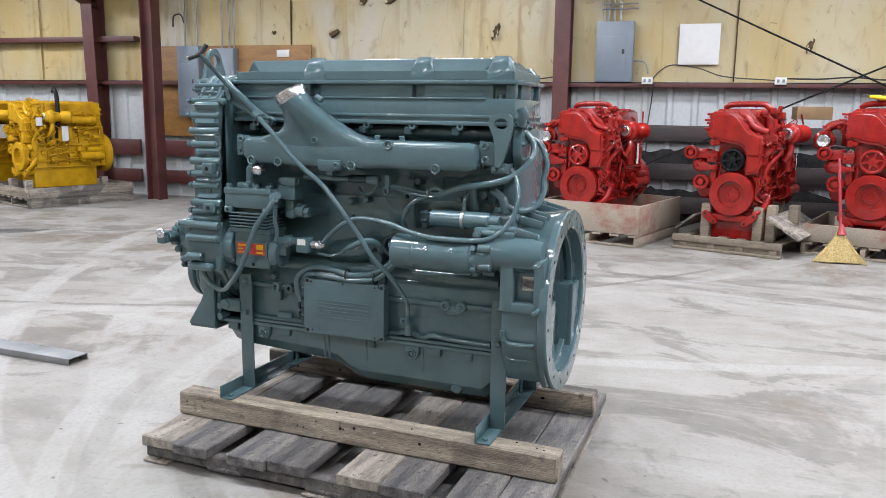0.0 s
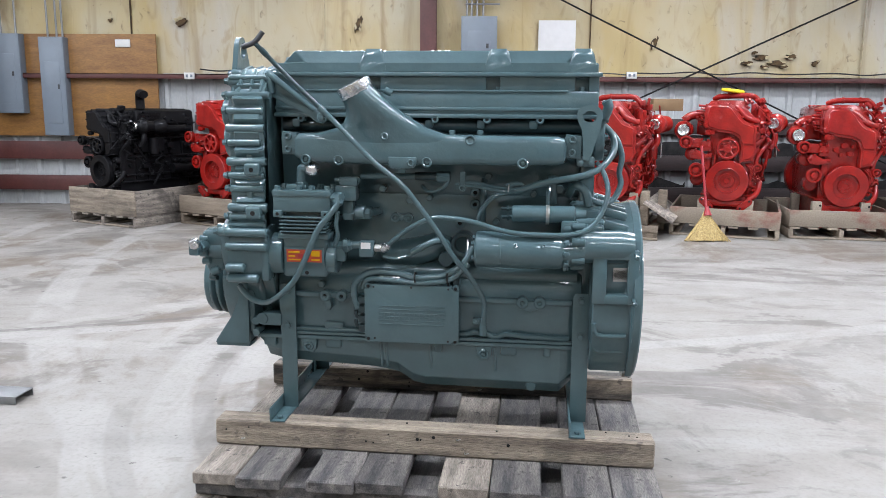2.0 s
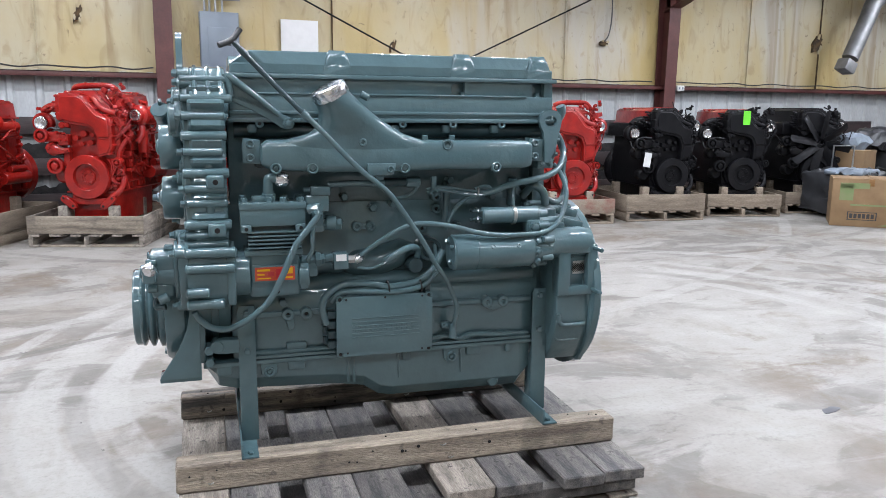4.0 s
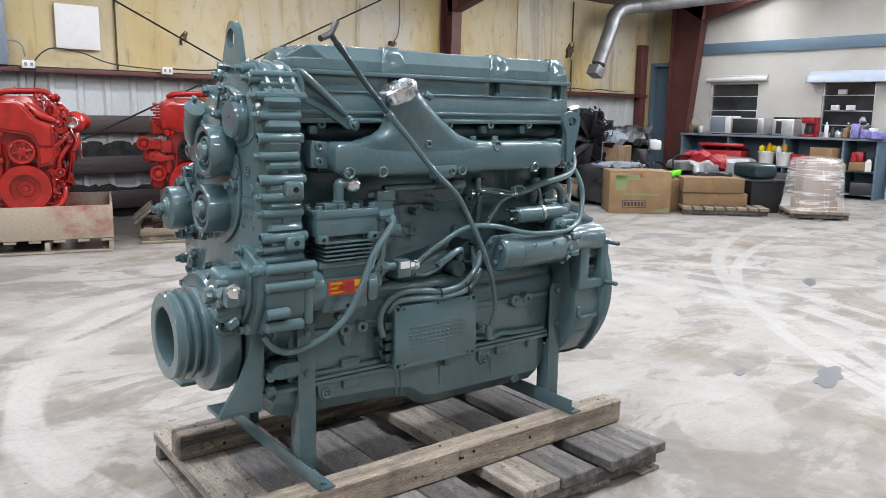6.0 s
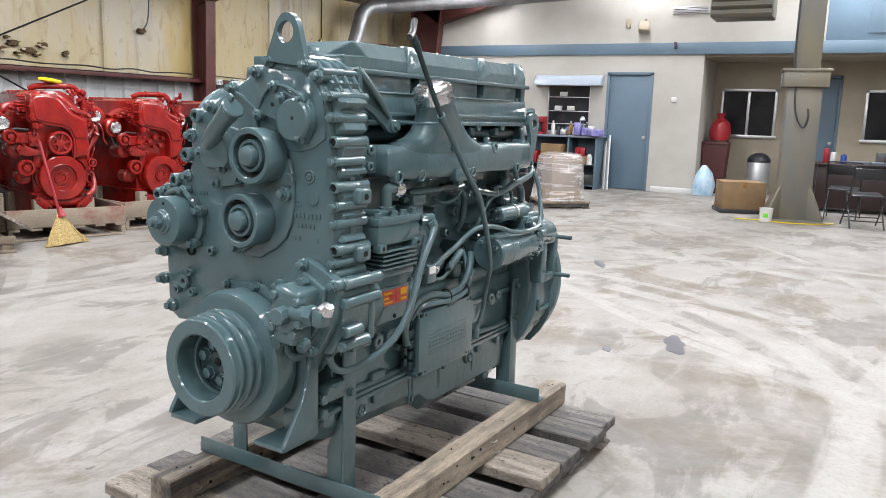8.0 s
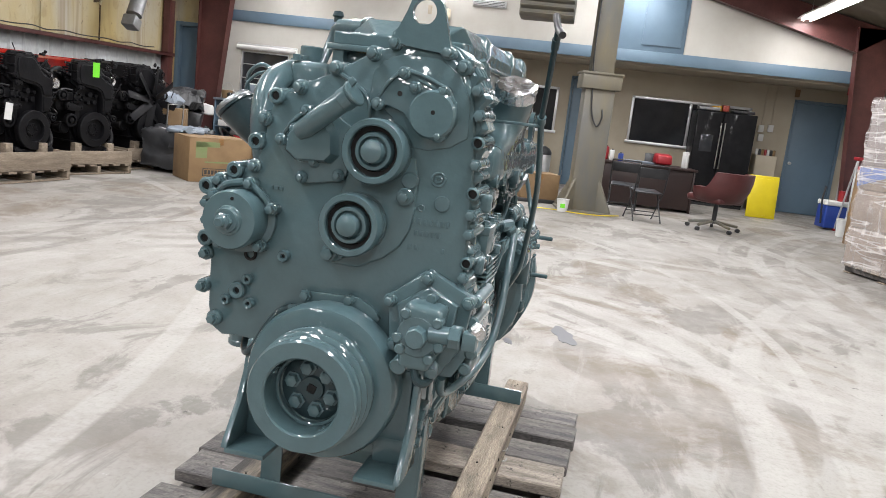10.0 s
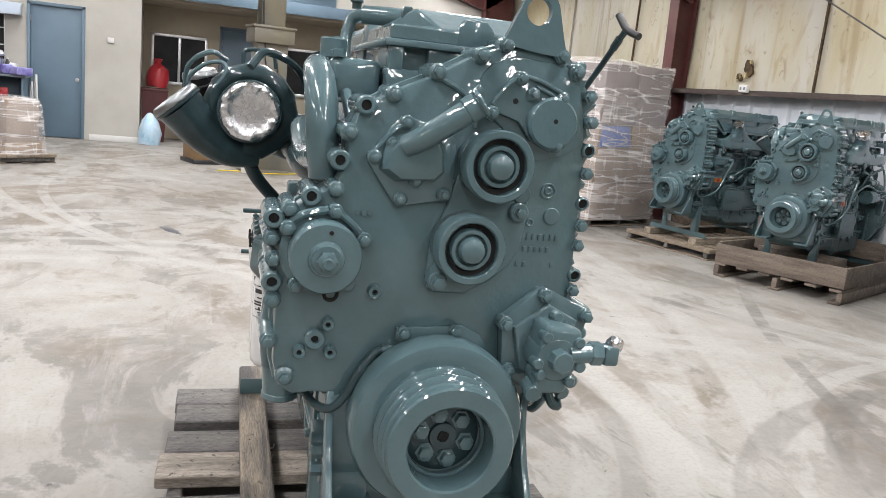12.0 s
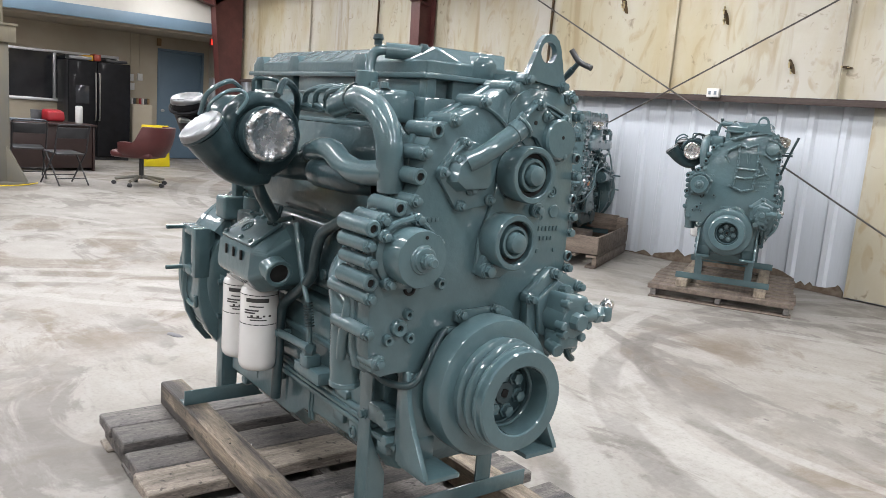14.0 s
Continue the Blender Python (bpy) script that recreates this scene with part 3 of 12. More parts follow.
def insulated(name, x0, x1, y, inward, z0, z1, label):
    """Bulging insulation blanket, panel by panel."""
    bm = bmesh.new()
    nx, nz = int((x1 - x0) / 0.1), 16
    grid = []
    for i in range(nx + 1):
        col = []
        for k in range(nz + 1):
            x, z = x0 + (x1 - x0) * i / nx, z0 + (z1 - z0) * k / nz
            sag = 0.035 * abs(math.sin(math.pi * x / 1.22)) ** 0.5 + 0.016 * noise.noise(Vector((x * 1.7, z * 1.3, y)))
            col.append(bm.verts.new((x, y + inward * (sag - 0.02), z)))
        grid.append(col)
    for a, b in zip(grid, grid[1:]):
        for k in range(nz):
            bm.faces.new((a[k], b[k], b[k + 1], a[k + 1]))
    edge = [c[0] for c in grid] + grid[-1][1:] + [c[-1] for c in grid[:-1]][::-1] + grid[0][1:-1][::-1]
    back = [bm.verts.new((v.co.x, y - inward * 0.15, v.co.z)) for v in edge]
    for k in range(len(edge)):
        n = (k + 1) % len(edge)
        bm.faces.new((edge[k], back[k], back[n], edge[n]))
    bm.faces.new(back)
    return lone(name, bm, INSULATION_PALE if "south" in name else INSULATION, label, "wall", kind="structure")


insulated("wall_north", WEST, 11.25, NORTH, -1, GIRT, 3.9, "yellowed, stained insulation facing on the upper wall")
insulated("wall_south", WEST, EAST, SOUTH, 1, GIRT, 3.9, "cream, water-stained insulation facing on the upper wall")
insulated("wall_lining_south", WEST, -0.46, SOUTH + 0.06, 1, 0.02, GIRT, "loose yellowed insulation sheet hung over the lower wall")

# end walls, plain; the unseen west one is dark to hold back bounce
bm = bmesh.new()
span(bm, (WEST - 0.2, SOUTH - 0.2, 0), (WEST, NORTH + 0.2, 5.2), 0)
lone("wall_west", bm, ROOFING, "plain end wall closing the hall", "wall", kind="structure")
bm = bmesh.new()
span(bm, (EAST + 0.05, SOUTH - 0.2, 0), (EAST + 0.25, NORTH + 0.2, 5.2), 0)
lone("wall_east", bm, WHITE_WALL, "plain end wall closing the hall", "wall", kind="structure")
bm = bmesh.new()
span(bm, (11.25, NORTH + 0.0, 0), (EAST, NORTH + 0.2, 3.9), 0)
lone("wall_north_end", bm, INSULATION, "yellowed insulation in the corner by the side door", "wall", kind="structure")
bm = bmesh.new()
span(bm, (OFFICE + 0.003, 9.3, 2.42), (OFFICE + 0.12, NORTH - 0.003, 3.75), 0)
lone("wall_corner_upper", bm, INSULATION, "stained facing over the corner door", "wall", kind="structure")
bm = bmesh.new()
span(bm, (OFFICE + 0.003, 9.303, 0), (OFFICE + 0.12, 9.66, 2.417), 0)
lone("wall_corner_lower", bm, WHITE_WALL, "short cream wall beside the corner door", "wall", kind="structure")

# roof: two slopes
for name, y0, y1 in (("ceiling_south", SOUTH - 0.2, 3.7), ("ceiling_north", 3.7, NORTH + 0.2)):
    bm = prism(bmesh.new(), [(y0, eave(y0)), (y1, eave(y1)), (y1, eave(y1) + 0.15), (y0, eave(y0) + 0.15)], WEST - 0.2, EAST + 0.25, "x")
    lone(name, bm, ROOFING, "sloping roof with darkened insulation facing", "ceiling", kind="structure")


def steel_frame(name, x, south=True):
    """One rigid frame: tapered columns on both walls and rafters to the ridge."""
    root = base(name, "red oxide steel portal frame with tapered columns", "steel frame", kind="structure")
    for side, wall in (("n", NORTH), ("s", SOUTH)):
        k = -1 if side == "n" else 1
        y_out, y_top, y_bot = wall + k * 0.06, wall + k * 0.34, wall + k * 0.26
        top = eave(wall) - 0.03
        bm = bmesh.new()
        prism(bm, [(y_out, 0), (y_bot, 0), (y_top, top), (y_out, top)], x - 0.008, x + 0.008, "x")
        prism(bm, [(y_bot, 0), (y_bot + k * 0.014, 0), (y_top + k * 0.014, top), (y_top, top)], x - 0.1, x + 0.1, "x")
        span(bm, (x - 0.1, y_out - 0.012, 0), (x + 0.1, y_out, top), 0)
        span(bm, (x - 0.13, min(y_out, y_bot) - 0.03, 0), (x + 0.13, max(y_out, y_bot) + 0.03, 0.02), 0)
        part("column", bm, OXIDE, root, smooth=False)
        bm = bmesh.new()
        ya, yb = wall + k * 0.05, 3.7
        za, zb = eave(ya), eave(yb)
        prism(bm, [(ya, za - 0.03), (yb, zb - 0.03), (yb, zb - 0.36), (ya + k * 0.1, za - 0.62)], x - 0.008, x + 0.008, "x")
        prism(bm, [(ya + k * 0.1, za - 0.62), (yb, zb - 0.36), (yb, zb - 0.375), (ya + k * 0.1, za - 0.635)], x - 0.1, x + 0.1, "x")
        part("rafter", bm, OXIDE, root, smooth=False)
    return root


for i, x in enumerate(FRAMES_X):
    steel_frame("steel_frame_%d" % (i + 1), x)

# frame at the office end, whose columns lean out with height
root = base("steel_frame_4", "red oxide steel end frame with strongly tapered columns", "steel frame", kind="structure")
bm = bmesh.new()
prism(bm, [(9.86, 0), (9.52, 0), (9.18, 3.62), (9.86, 3.62)], 11.44, 11.456, "x")
prism(bm, [(9.52, 0), (9.505, 0), (9.165, 3.62), (9.18, 3.62)], 11.34, 11.55, "x")
span(bm, (11.34, 9.86, 0), (11.55, 9.875, 3.62), 0)
part("column", bm, OXIDE, root, smooth=False)
bm = bmesh.new()
prism(bm, [(-2.95, 0), (-2.62, 0), (-2.30, 3.5), (-2.95, 3.5)], 11.44, 11.456, "x")
prism(bm, [(-2.62, 0), (-2.605, 0), (-2.285, 3.5), (-2.30, 3.5)], 11.34, 11.55, "x")
part("column", bm, OXIDE, root, smooth=False)
for k, ya in ((-1, 9.86), (1, -2.95)):
    bm = bmesh.new()
    prism(bm, [(ya, eave(ya) - 0.03), (3.7, 5.02), (3.7, 4.7), (ya + k * 0.6, eave(ya) - 0.42)], 11.44, 11.456, "x")
    prism(bm, [(ya + k * 0.6, eave(ya) - 0.42), (3.7, 4.7), (3.7, 4.685), (ya + k * 0.6, eave(ya) - 0.435)], 11.34, 11.55, "x")
    part("rafter", bm, OXIDE, root, smooth=False)

# free-standing post by the plywood board
bm = bmesh.new()
span(bm, (-7.6, 9.76, 0), (-7.585, 9.96, 3.5), 0)
span(bm, (-7.415, 9.76, 0), (-7.4, 9.96, 3.5), 0)
span(bm, (-7.585, 9.852, 0), (-7.415, 9.868, 3.5), 0)
lone("steel_post", bm, OXIDE, "red oxide steel post standing before the wall", "post", kind="structure", smooth=False)

# girts: channel along both walls at mid height
for name, y, k, x1 in (("girt_north", NORTH, -1, 11.2), ("girt_south", SOUTH, 1, 11.3)):
    bm = bmesh.new()
    span(bm, (WEST, y + k * 0.03, GIRT - 0.005), (x1, y + k * 0.2, GIRT + 0.008), 0.002)
    span(bm, (WEST, y + k * 0.185, GIRT - 0.055), (x1, y + k * 0.2, GIRT + 0.008), 0.002)
    lone(name, bm, OXIDE if y > 0 else GRIME, "dark grimy steel girt with dust along its ledge", "girt", kind="structure")

# plank rails low on the north wall
for z0, z1 in ((1.03, 1.23), (0.55, 0.75), (0.12, 0.33)):
    for x0, x1 in ((-1.4, 5.55), (5.85, 10.2), (-4.7, -1.72)):
        bm = bmesh.new()
        span(bm, (x0, NORTH - 0.12, z0), (x1, NORTH - 0.06, z1), 0.004)
        lone("rail_plank", bm, PLANK, "dark brown plank rail along the wall", "plank", group="wall rail planks", kind="structure")
# rust and dirt crusted along the foot of the south wall
CRUST = surface("rust_and_dirt", (0.075, 0.048, 0.030), (0.16, 0.13, 0.10), 12, 0.5, 0.9, 0.05, bump=0.5, bump_scale=50)
crumb = random.Random(8)
for x0, x1 in ((-0.44, 2.4), (2.44, 5.5), (5.9, 9.5)):
    edge, x, z = [], x0, 0.05
    while x < x1:
        edge.append((x, z))
        x += crumb.uniform(0.015, 0.09)
        z = min(0.15, max(0.012, z + crumb.uniform(-0.045, 0.045)))
    bm = prism(bmesh.new(), [(x0, 0.004), (edge[-1][0], 0.004)] + edge[::-1], SOUTH + 0.034, SOUTH + 0.044, "y")
    lone("wall_foot_crust", bm, CRUST, "rust and dirt crusted along the wall foot", "dirt", group="wall foot dirt", kind="structure", smooth=False)

# black bands behind the rails, their upper edge ragged
BLACK_BAND = surface("ragged_black_band", (0.010, 0.010, 0.011), (0.030, 0.028, 0.027), 9, 0.5, 0.8, 0.1, bump=0.3, spec=0.15)
tear = random.Random(41)
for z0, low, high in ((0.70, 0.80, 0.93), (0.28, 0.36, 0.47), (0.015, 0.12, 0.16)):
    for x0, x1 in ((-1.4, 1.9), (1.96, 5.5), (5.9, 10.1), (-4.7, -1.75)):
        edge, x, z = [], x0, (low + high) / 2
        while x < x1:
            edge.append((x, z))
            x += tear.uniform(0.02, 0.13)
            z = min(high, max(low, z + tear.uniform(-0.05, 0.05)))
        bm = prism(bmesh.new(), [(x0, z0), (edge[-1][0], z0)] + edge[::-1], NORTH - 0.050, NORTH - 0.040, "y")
        lone("wall_lining", bm, BLACK_BAND, "black band with a ragged upper edge behind the plank rails", "lining", group="torn linings", kind="structure", smooth=False)
for z0, z1 in ((0.62, 0.86), (0.20, 0.40)):
    for x0, x1 in ((-7.85, -4.75), (-14.3, -8.15)):
        bm = bmesh.new()
        span(bm, (x0, NORTH - 0.12, z0), (x1, NORTH - 0.06, z1), 0.004)
        lone("rail_plank", bm, OXIDE, "red-brown plank rail along the wall", "plank", group="wall rail planks", kind="structure")
bm = bmesh.new()
span(bm, (-14.3, NORTH - 0.2, 2.34), (-8.1, NORTH - 0.05, 2.42), 0.004)
lone("girt_high", bm, OXIDE, "dark red steel girt in the end bay", "girt", kind="structure")

# ---- office block at the east end ----
def wall_with_holes(name, x0, x1, y0, y1, z0, z1, holes, mat, label):
    """A wall across x with rectangular openings (ya, yb, za, zb) right through it."""
    ys = sorted({y0, y1, *[h[0] for h in holes], *[h[1] for h in holes]})
    bm = bmesh.new()
    for a, b in zip(ys, ys[1:]):
        cuts = sorted((h[2], h[3]) for h in holes if h[0] <= a + 1e-6 and h[1] >= b - 1e-6)
        z = z0
        for c, d in cuts:
            if c > z + 1e-6:
                span(bm, (x0, a, z), (x1, b, c), 0)
            z = d
        if z < z1 - 1e-6:
            span(bm, (x0, a, z), (x1, b, z1), 0)
    bmesh.ops.remove_doubles(bm, verts=bm.verts[:], dist=1e-5)
    return lone(name, bm, mat, label, "wall", kind="structure", smooth=False)


D1 = (4.78, 5.66)
D2 = (-2.92, -1.93)
D3 = (1.62, 2.5)
W1, W2 = (8.06, 9.05, 1.02, 1.98), (5.98, 6.86, 1.04, 1.98)
W3, W4 = (2.72, 3.76, 1.06, 2.0), (-1.15, 1.22, 1.05, 2.0)
wall_with_holes("wall_office", OFFICE, OFFICE + 0.12, 3.9, 9.3, 0, 2.62, [(*D1, 0, 2.2), W1, W2], WHITE_WALL, "cream painted office wall with a scuffed foot")
wall_with_holes("wall_recess", RECESS, RECESS + 0.12, SOUTH, 3.9, 0, 2.62, [(*D2, 0, 2.24), (*D3, 0, 2.24), W3, W4], BEIGE_WALL, "beige painted wall under the overhang")
bm = bmesh.new()
prism(bm, [(SOUTH - 0.05, 2.62), (9.35, 2.62), (9.35, eave(9.35)), (3.7, eave(3.7)), (SOUTH - 0.05, eave(SOUTH))], OFFICE, OFFICE + 0.12, "x")
lone("wall_office_upper", bm, WHITE_WALL, "cream painted gable wall over the office", "wall", kind="structure", smooth=False)
bm = bmesh.new()
span(bm, (OFFICE + 0.12, 3.9, 0), (RECESS + 0.12, 4.02, 2.62), 0)
lone("wall_office_side", bm, WHITE_WALL, "cream return wall at the corner of the office", "wall", kind="structure")
bm = bmesh.new()
span(bm, (OFFICE + 0.12, 9.18, 0), (EAST, 9.3, 3.6), 0)
lone("wall_office_north", bm, WHITE_WALL, "cream side wall of the office", "wall", kind="structure")
bm = bmesh.new()
span(bm, (OFFICE + 0.12, SOUTH, 2.5), (EAST, 3.9, 2.6), 0)
lone("ceiling_recess", bm, BEIGE_WALL, "beige soffit under the overhang", "ceiling", kind="structure")
bm = bmesh.new()
span(bm, (OFFICE - 0.035, SOUTH, 2.54), (OFFICE - 0.003, 9.3, 2.75), 0.004)
lone("trim_band", bm, BLUE, "slate blue painted band along the gable wall", "trim", kind="structure")
bm = bmesh.new()
span(bm, (OFFICE - 0.02, 0.55, 2.752), (OFFICE - 0.003, 1.95, 4.2), 0.004)
lone("trim_panel", bm, BLUE, "slate blue painted patch with a hatch on the gable wall", "trim", kind="structure")
bm = bmesh.new()
span(bm, (OFFICE - 0.045, 0.62, 2.86), (OFFICE - 0.021, 1.32, 4.1), 0.006)
lone("hatch_door", bm, BLUE, "slate blue hatch door high on the gable wall", "hatch", kind="structure")
for nm, p0, p1 in (("baseboard_office", (OFFICE - 0.014, 3.9, 0), (OFFICE - 0.002, 4.7, 0.1)), ("baseboard_recess", (RECESS - 0.014, -1.85, 0), (RECESS - 0.002, 1.55, 0.1))):
    bm = span(bmesh.new(), p0, p1, 0.003)
    lone(nm, bm, WHITE, "pale scuffed baseboard", "baseboard", kind="structure")


def door(name, x, y0, y1, top, label, knob_low_y=True):
    """A flush steel door in its frame; it closes an opening across x."""
    root = base(name, label, "door", pose(x, (y0 + y1) / 2, 0), kind="structure")
    w = y1 - y0
    bm = bmesh.new()
    for a, b in ((-w / 2, -w / 2 + 0.05), (w / 2 - 0.05, w / 2)):
        span(bm, (-0.025, a, 0), (0.13, b, top), 0.004)
    span(bm, (-0.025, -w / 2, top - 0.05), (0.13, w / 2, top), 0.004)
    part("door_frame", bm, BLUE, root)
    leaf = part("door_leaf", span(bmesh.new(), (0.012, -w / 2 + 0.055, 0.01), (0.055, w / 2 - 0.055, top - 0.055), 0.004), BLUE, root)
    ky = (-1 if knob_low_y else 1) * (w / 2 - 0.12)
    bm = bmesh.new()
    lathe(bm, [(0, 0), (0.033, 0), (0.033, 0.008), (0.012, 0.014), (0.012, 0.035), (0.027, 0.045), (0.027, 0.062), (0, 0.068)], (0.012, ky, 1.0), (-1, 0, 0), 16)
    part("door_knob", bm, STEEL, root, "round steel knob")
    for z in (0.25, 1.1, 1.95):
        part("hinge", cyl(bmesh.new(), (0.006, -ky * 1.2, z - 0.05), (0.006, -ky * 1.2, z + 0.05), 0.008, seg=8), STEEL, root)
    return root


door("door_1", OFFICE, *D1, 2.22, "closed slate blue steel office door with a round knob")
door("door_2", RECESS, *D2, 2.26, "closed slate blue steel door under the overhang", False)
door("door_3", RECESS, *D3, 2.26, "closed slate blue door behind the steel post", True)

# corner door beside the north wall, standing in a deep frame
root = base("door_4", "slate blue corner door in a deep blue frame", "door", kind="structure")
bm = bmesh.new()
span(bm, (OFFICE - 0.06, 9.665, 0), (OFFICE + 0.16, 9.745, 2.415), 0.004)
span(bm, (OFFICE - 0.06, 10.36, 0), (OFFICE + 0.16, 10.44, 2.415), 0.004)
span(bm, (OFFICE - 0.06, 9.748, 2.335), (OFFICE + 0.16, 10.357, 2.415), 0.004)
part("door_frame", bm, BLUE, root)
part("door_leaf", span(bmesh.new(), (OFFICE + 0.06, 9.748, 0.01), (OFFICE + 0.10, 10.357, 2.332), 0.004), BLUE, root)
part("door_post", span(bmesh.new(), (11.0, NORTH - 0.16, 0), (11.2, NORTH - 0.02, 2.75), 0.004), OXIDE, root, "red oxide steel jamb post")


def window(name, x, hole, label, mullion=True, blind=False):
    y0, y1, z0, z1 = hole
    root = base(name, label, "window", pose(x, (y0 + y1) / 2, (z0 + z1) / 2), kind="structure")
    w, h = (y1 - y0) / 2, (z1 - z0) / 2
    thick, out = (0.05, -0.03) if mullion else (0.022, 0.02)
    for nm, lo, hi in (("frame_side", (out, -w, -h), (0.1, -w + thick, h)), ("frame_side", (out, w - thick, -h), (0.1, w, h)), ("frame_top", (out, -w, h - thick), (0.1, w, h)), ("window_sill", (out - 0.03, -w - 0.03, -h - 0.01), (0.1, w + 0.03, -h + 0.045))):
        part(nm, span(bmesh.new(), lo, hi, 0.004), ALU, root)
    if mullion:
        part("mullion", span(bmesh.new(), (-0.02, -0.025, -h + 0.05), (0.09, 0.025, h - 0.05), 0.003), ALU, root)
        for a, b in ((-w + 0.05, -0.025), (0.025, w - 0.05)):
            part("pane", span(bmesh.new(), (0.05, a, -h + 0.045), (0.056, b, h - 0.05), 0), GLASS, root)
    else:
        part("pane", span(bmesh.new(), (0.07, -w + 0.022, -h + 0.045), (0.076, w - 0.022, h - 0.022), 0), GLASS, root)
        for z in (-0.30, -0.05, 0.22):
            part("shelf_bar", span(bmesh.new(), (0.0, -w + 0.022, z), (0.02, w - 0.022, z + 0.016), 0.003), ALU, root)
    return root


window("window_1", OFFICE, W1, "office window with shelf bars behind a roller blind", False)
window("window_2", OFFICE, W2, "office window with shelf bars and small boxes", False)
window("window_3", RECESS, W3, "sliding aluminium window under the overhang")
window("window_4", RECESS, W4, "wide sliding aluminium window with dark panes")


# ---- ceiling lights ----
def tube_fixture():
    root = base("ceiling_light", "twin-tube ceiling light, lit", "ceiling light", group="ceiling lights")
    part("housing", prism(bmesh.new(), [(-0.16, 0), (0.16, 0), (0.07, 0.08), (-0.07, 0.08)], -1.2, 1.2, "x", 0.004), WHITE, root)
    for y in (-0.07, 0.07):
        part("tube", cyl(bmesh.new(), (-1.18, y, -0.022), (1.18, y, -0.022), 0.016, seg=10), LAMP_GLOW, root)
    for x in (-0.9, 0.9):
        part("hanger", cyl(bmesh.new(), (x, 0, 0.075), (x, 0, 0.3), 0.004, seg=6), STEEL, root)
    return root


for i, (x, y) in enumerate(LAMP_ROWS):
    m = pose(x, y, eave(y) - 0.31)
    if i == 0:
        first_lamp = tube_fixture()
        first_lamp.matrix_world = m
    else:
        copy_thing(first_lamp, m)


# ---- the diesel engine: x from its front (-) to its flywheel (+), y negative on the intake side ----
def bolt_mesh(r, h):
    bm = lathe(bmesh.new(), [(0, 0), (r * 1.35, 0), (r * 1.35, h * 0.22), (r, h * 0.25), (r, h * 0.92), (r * 0.8, h), (0, h)], seg=6)
    me = bpy.data.meshes.new("bolt")
    bmesh.ops.recalc_face_normals(bm, faces=bm.faces[:])
    bm.to_mesh(me)
    bm.free()
    return finish(me, GREEN)


BOLTS = {"s": bolt_mesh(0.008, 0.012), "m": bolt_mesh(0.011, 0.016), "l": bolt_mesh(0.015, 0.02)}


def bolt(parent, at, axis, size="m"):
    return share("bolt", BOLTS[size], parent, Matrix.Translation(at) @ facing(axis))


def oval(cx, cz, rx, rz, n=24, p=2.0):
    """A rounded outline; p above 2 makes it squarer."""
    out = []
    for k in range(n):
        a = 2 * math.pi * k / n
        c, s = math.cos(a), math.sin(a)
        out.append((cx + rx * math.copysign(abs(c) ** (2 / p), c), cz + rz * math.copysign(abs(s) ** (2 / p), s)))
    return out


def plate_with_hole(bm, outline, hole, lo, hi, axis="x"):
    """A flat plate pushed along an axis, with a hole right through it."""
    at = {"x": lambda p, q, h: (h, p, q), "y": lambda p, q, h: (p, h, q)}[axis]
    n = 48
    hx, hz = sum(p for p, _ in hole) / len(hole), sum(q for _, q in hole) / len(hole)

    def cast(poly, a):
        c, s = math.cos(a), math.sin(a)
        best = 0.0
        for (p0, q0), (p1, q1) in zip(poly, poly[1:] + poly[:1]):
            ex, ez = p1 - p0, q1 - q0
            det = ex * s - ez * c
            if abs(det) < 1e-12:
                continue
            dx, dz = p0 - hx, q0 - hz
            r, f = (ex * dz - ez * dx) / det, (c * dz - s * dx) / det
            if r > 0 and -1e-9 <= f <= 1 + 1e-9:
                best = max(best, r)
        return hx + best * c, hz + best * s

    rings = [[bm.verts.new(at(*cast(poly, 2 * math.pi * k / n), h)) for k in range(n)] for poly in (outline, hole) for h in (lo, hi)]
    for a, b in ((rings[0], rings[2]), (rings[1], rings[3]), (rings[0], rings[1]), (rings[2], rings[3])):
        for k in range(n):
            bm.faces.new((a[k], a[(k + 1) % n], b[(k + 1) % n], b[k]))
    return bm


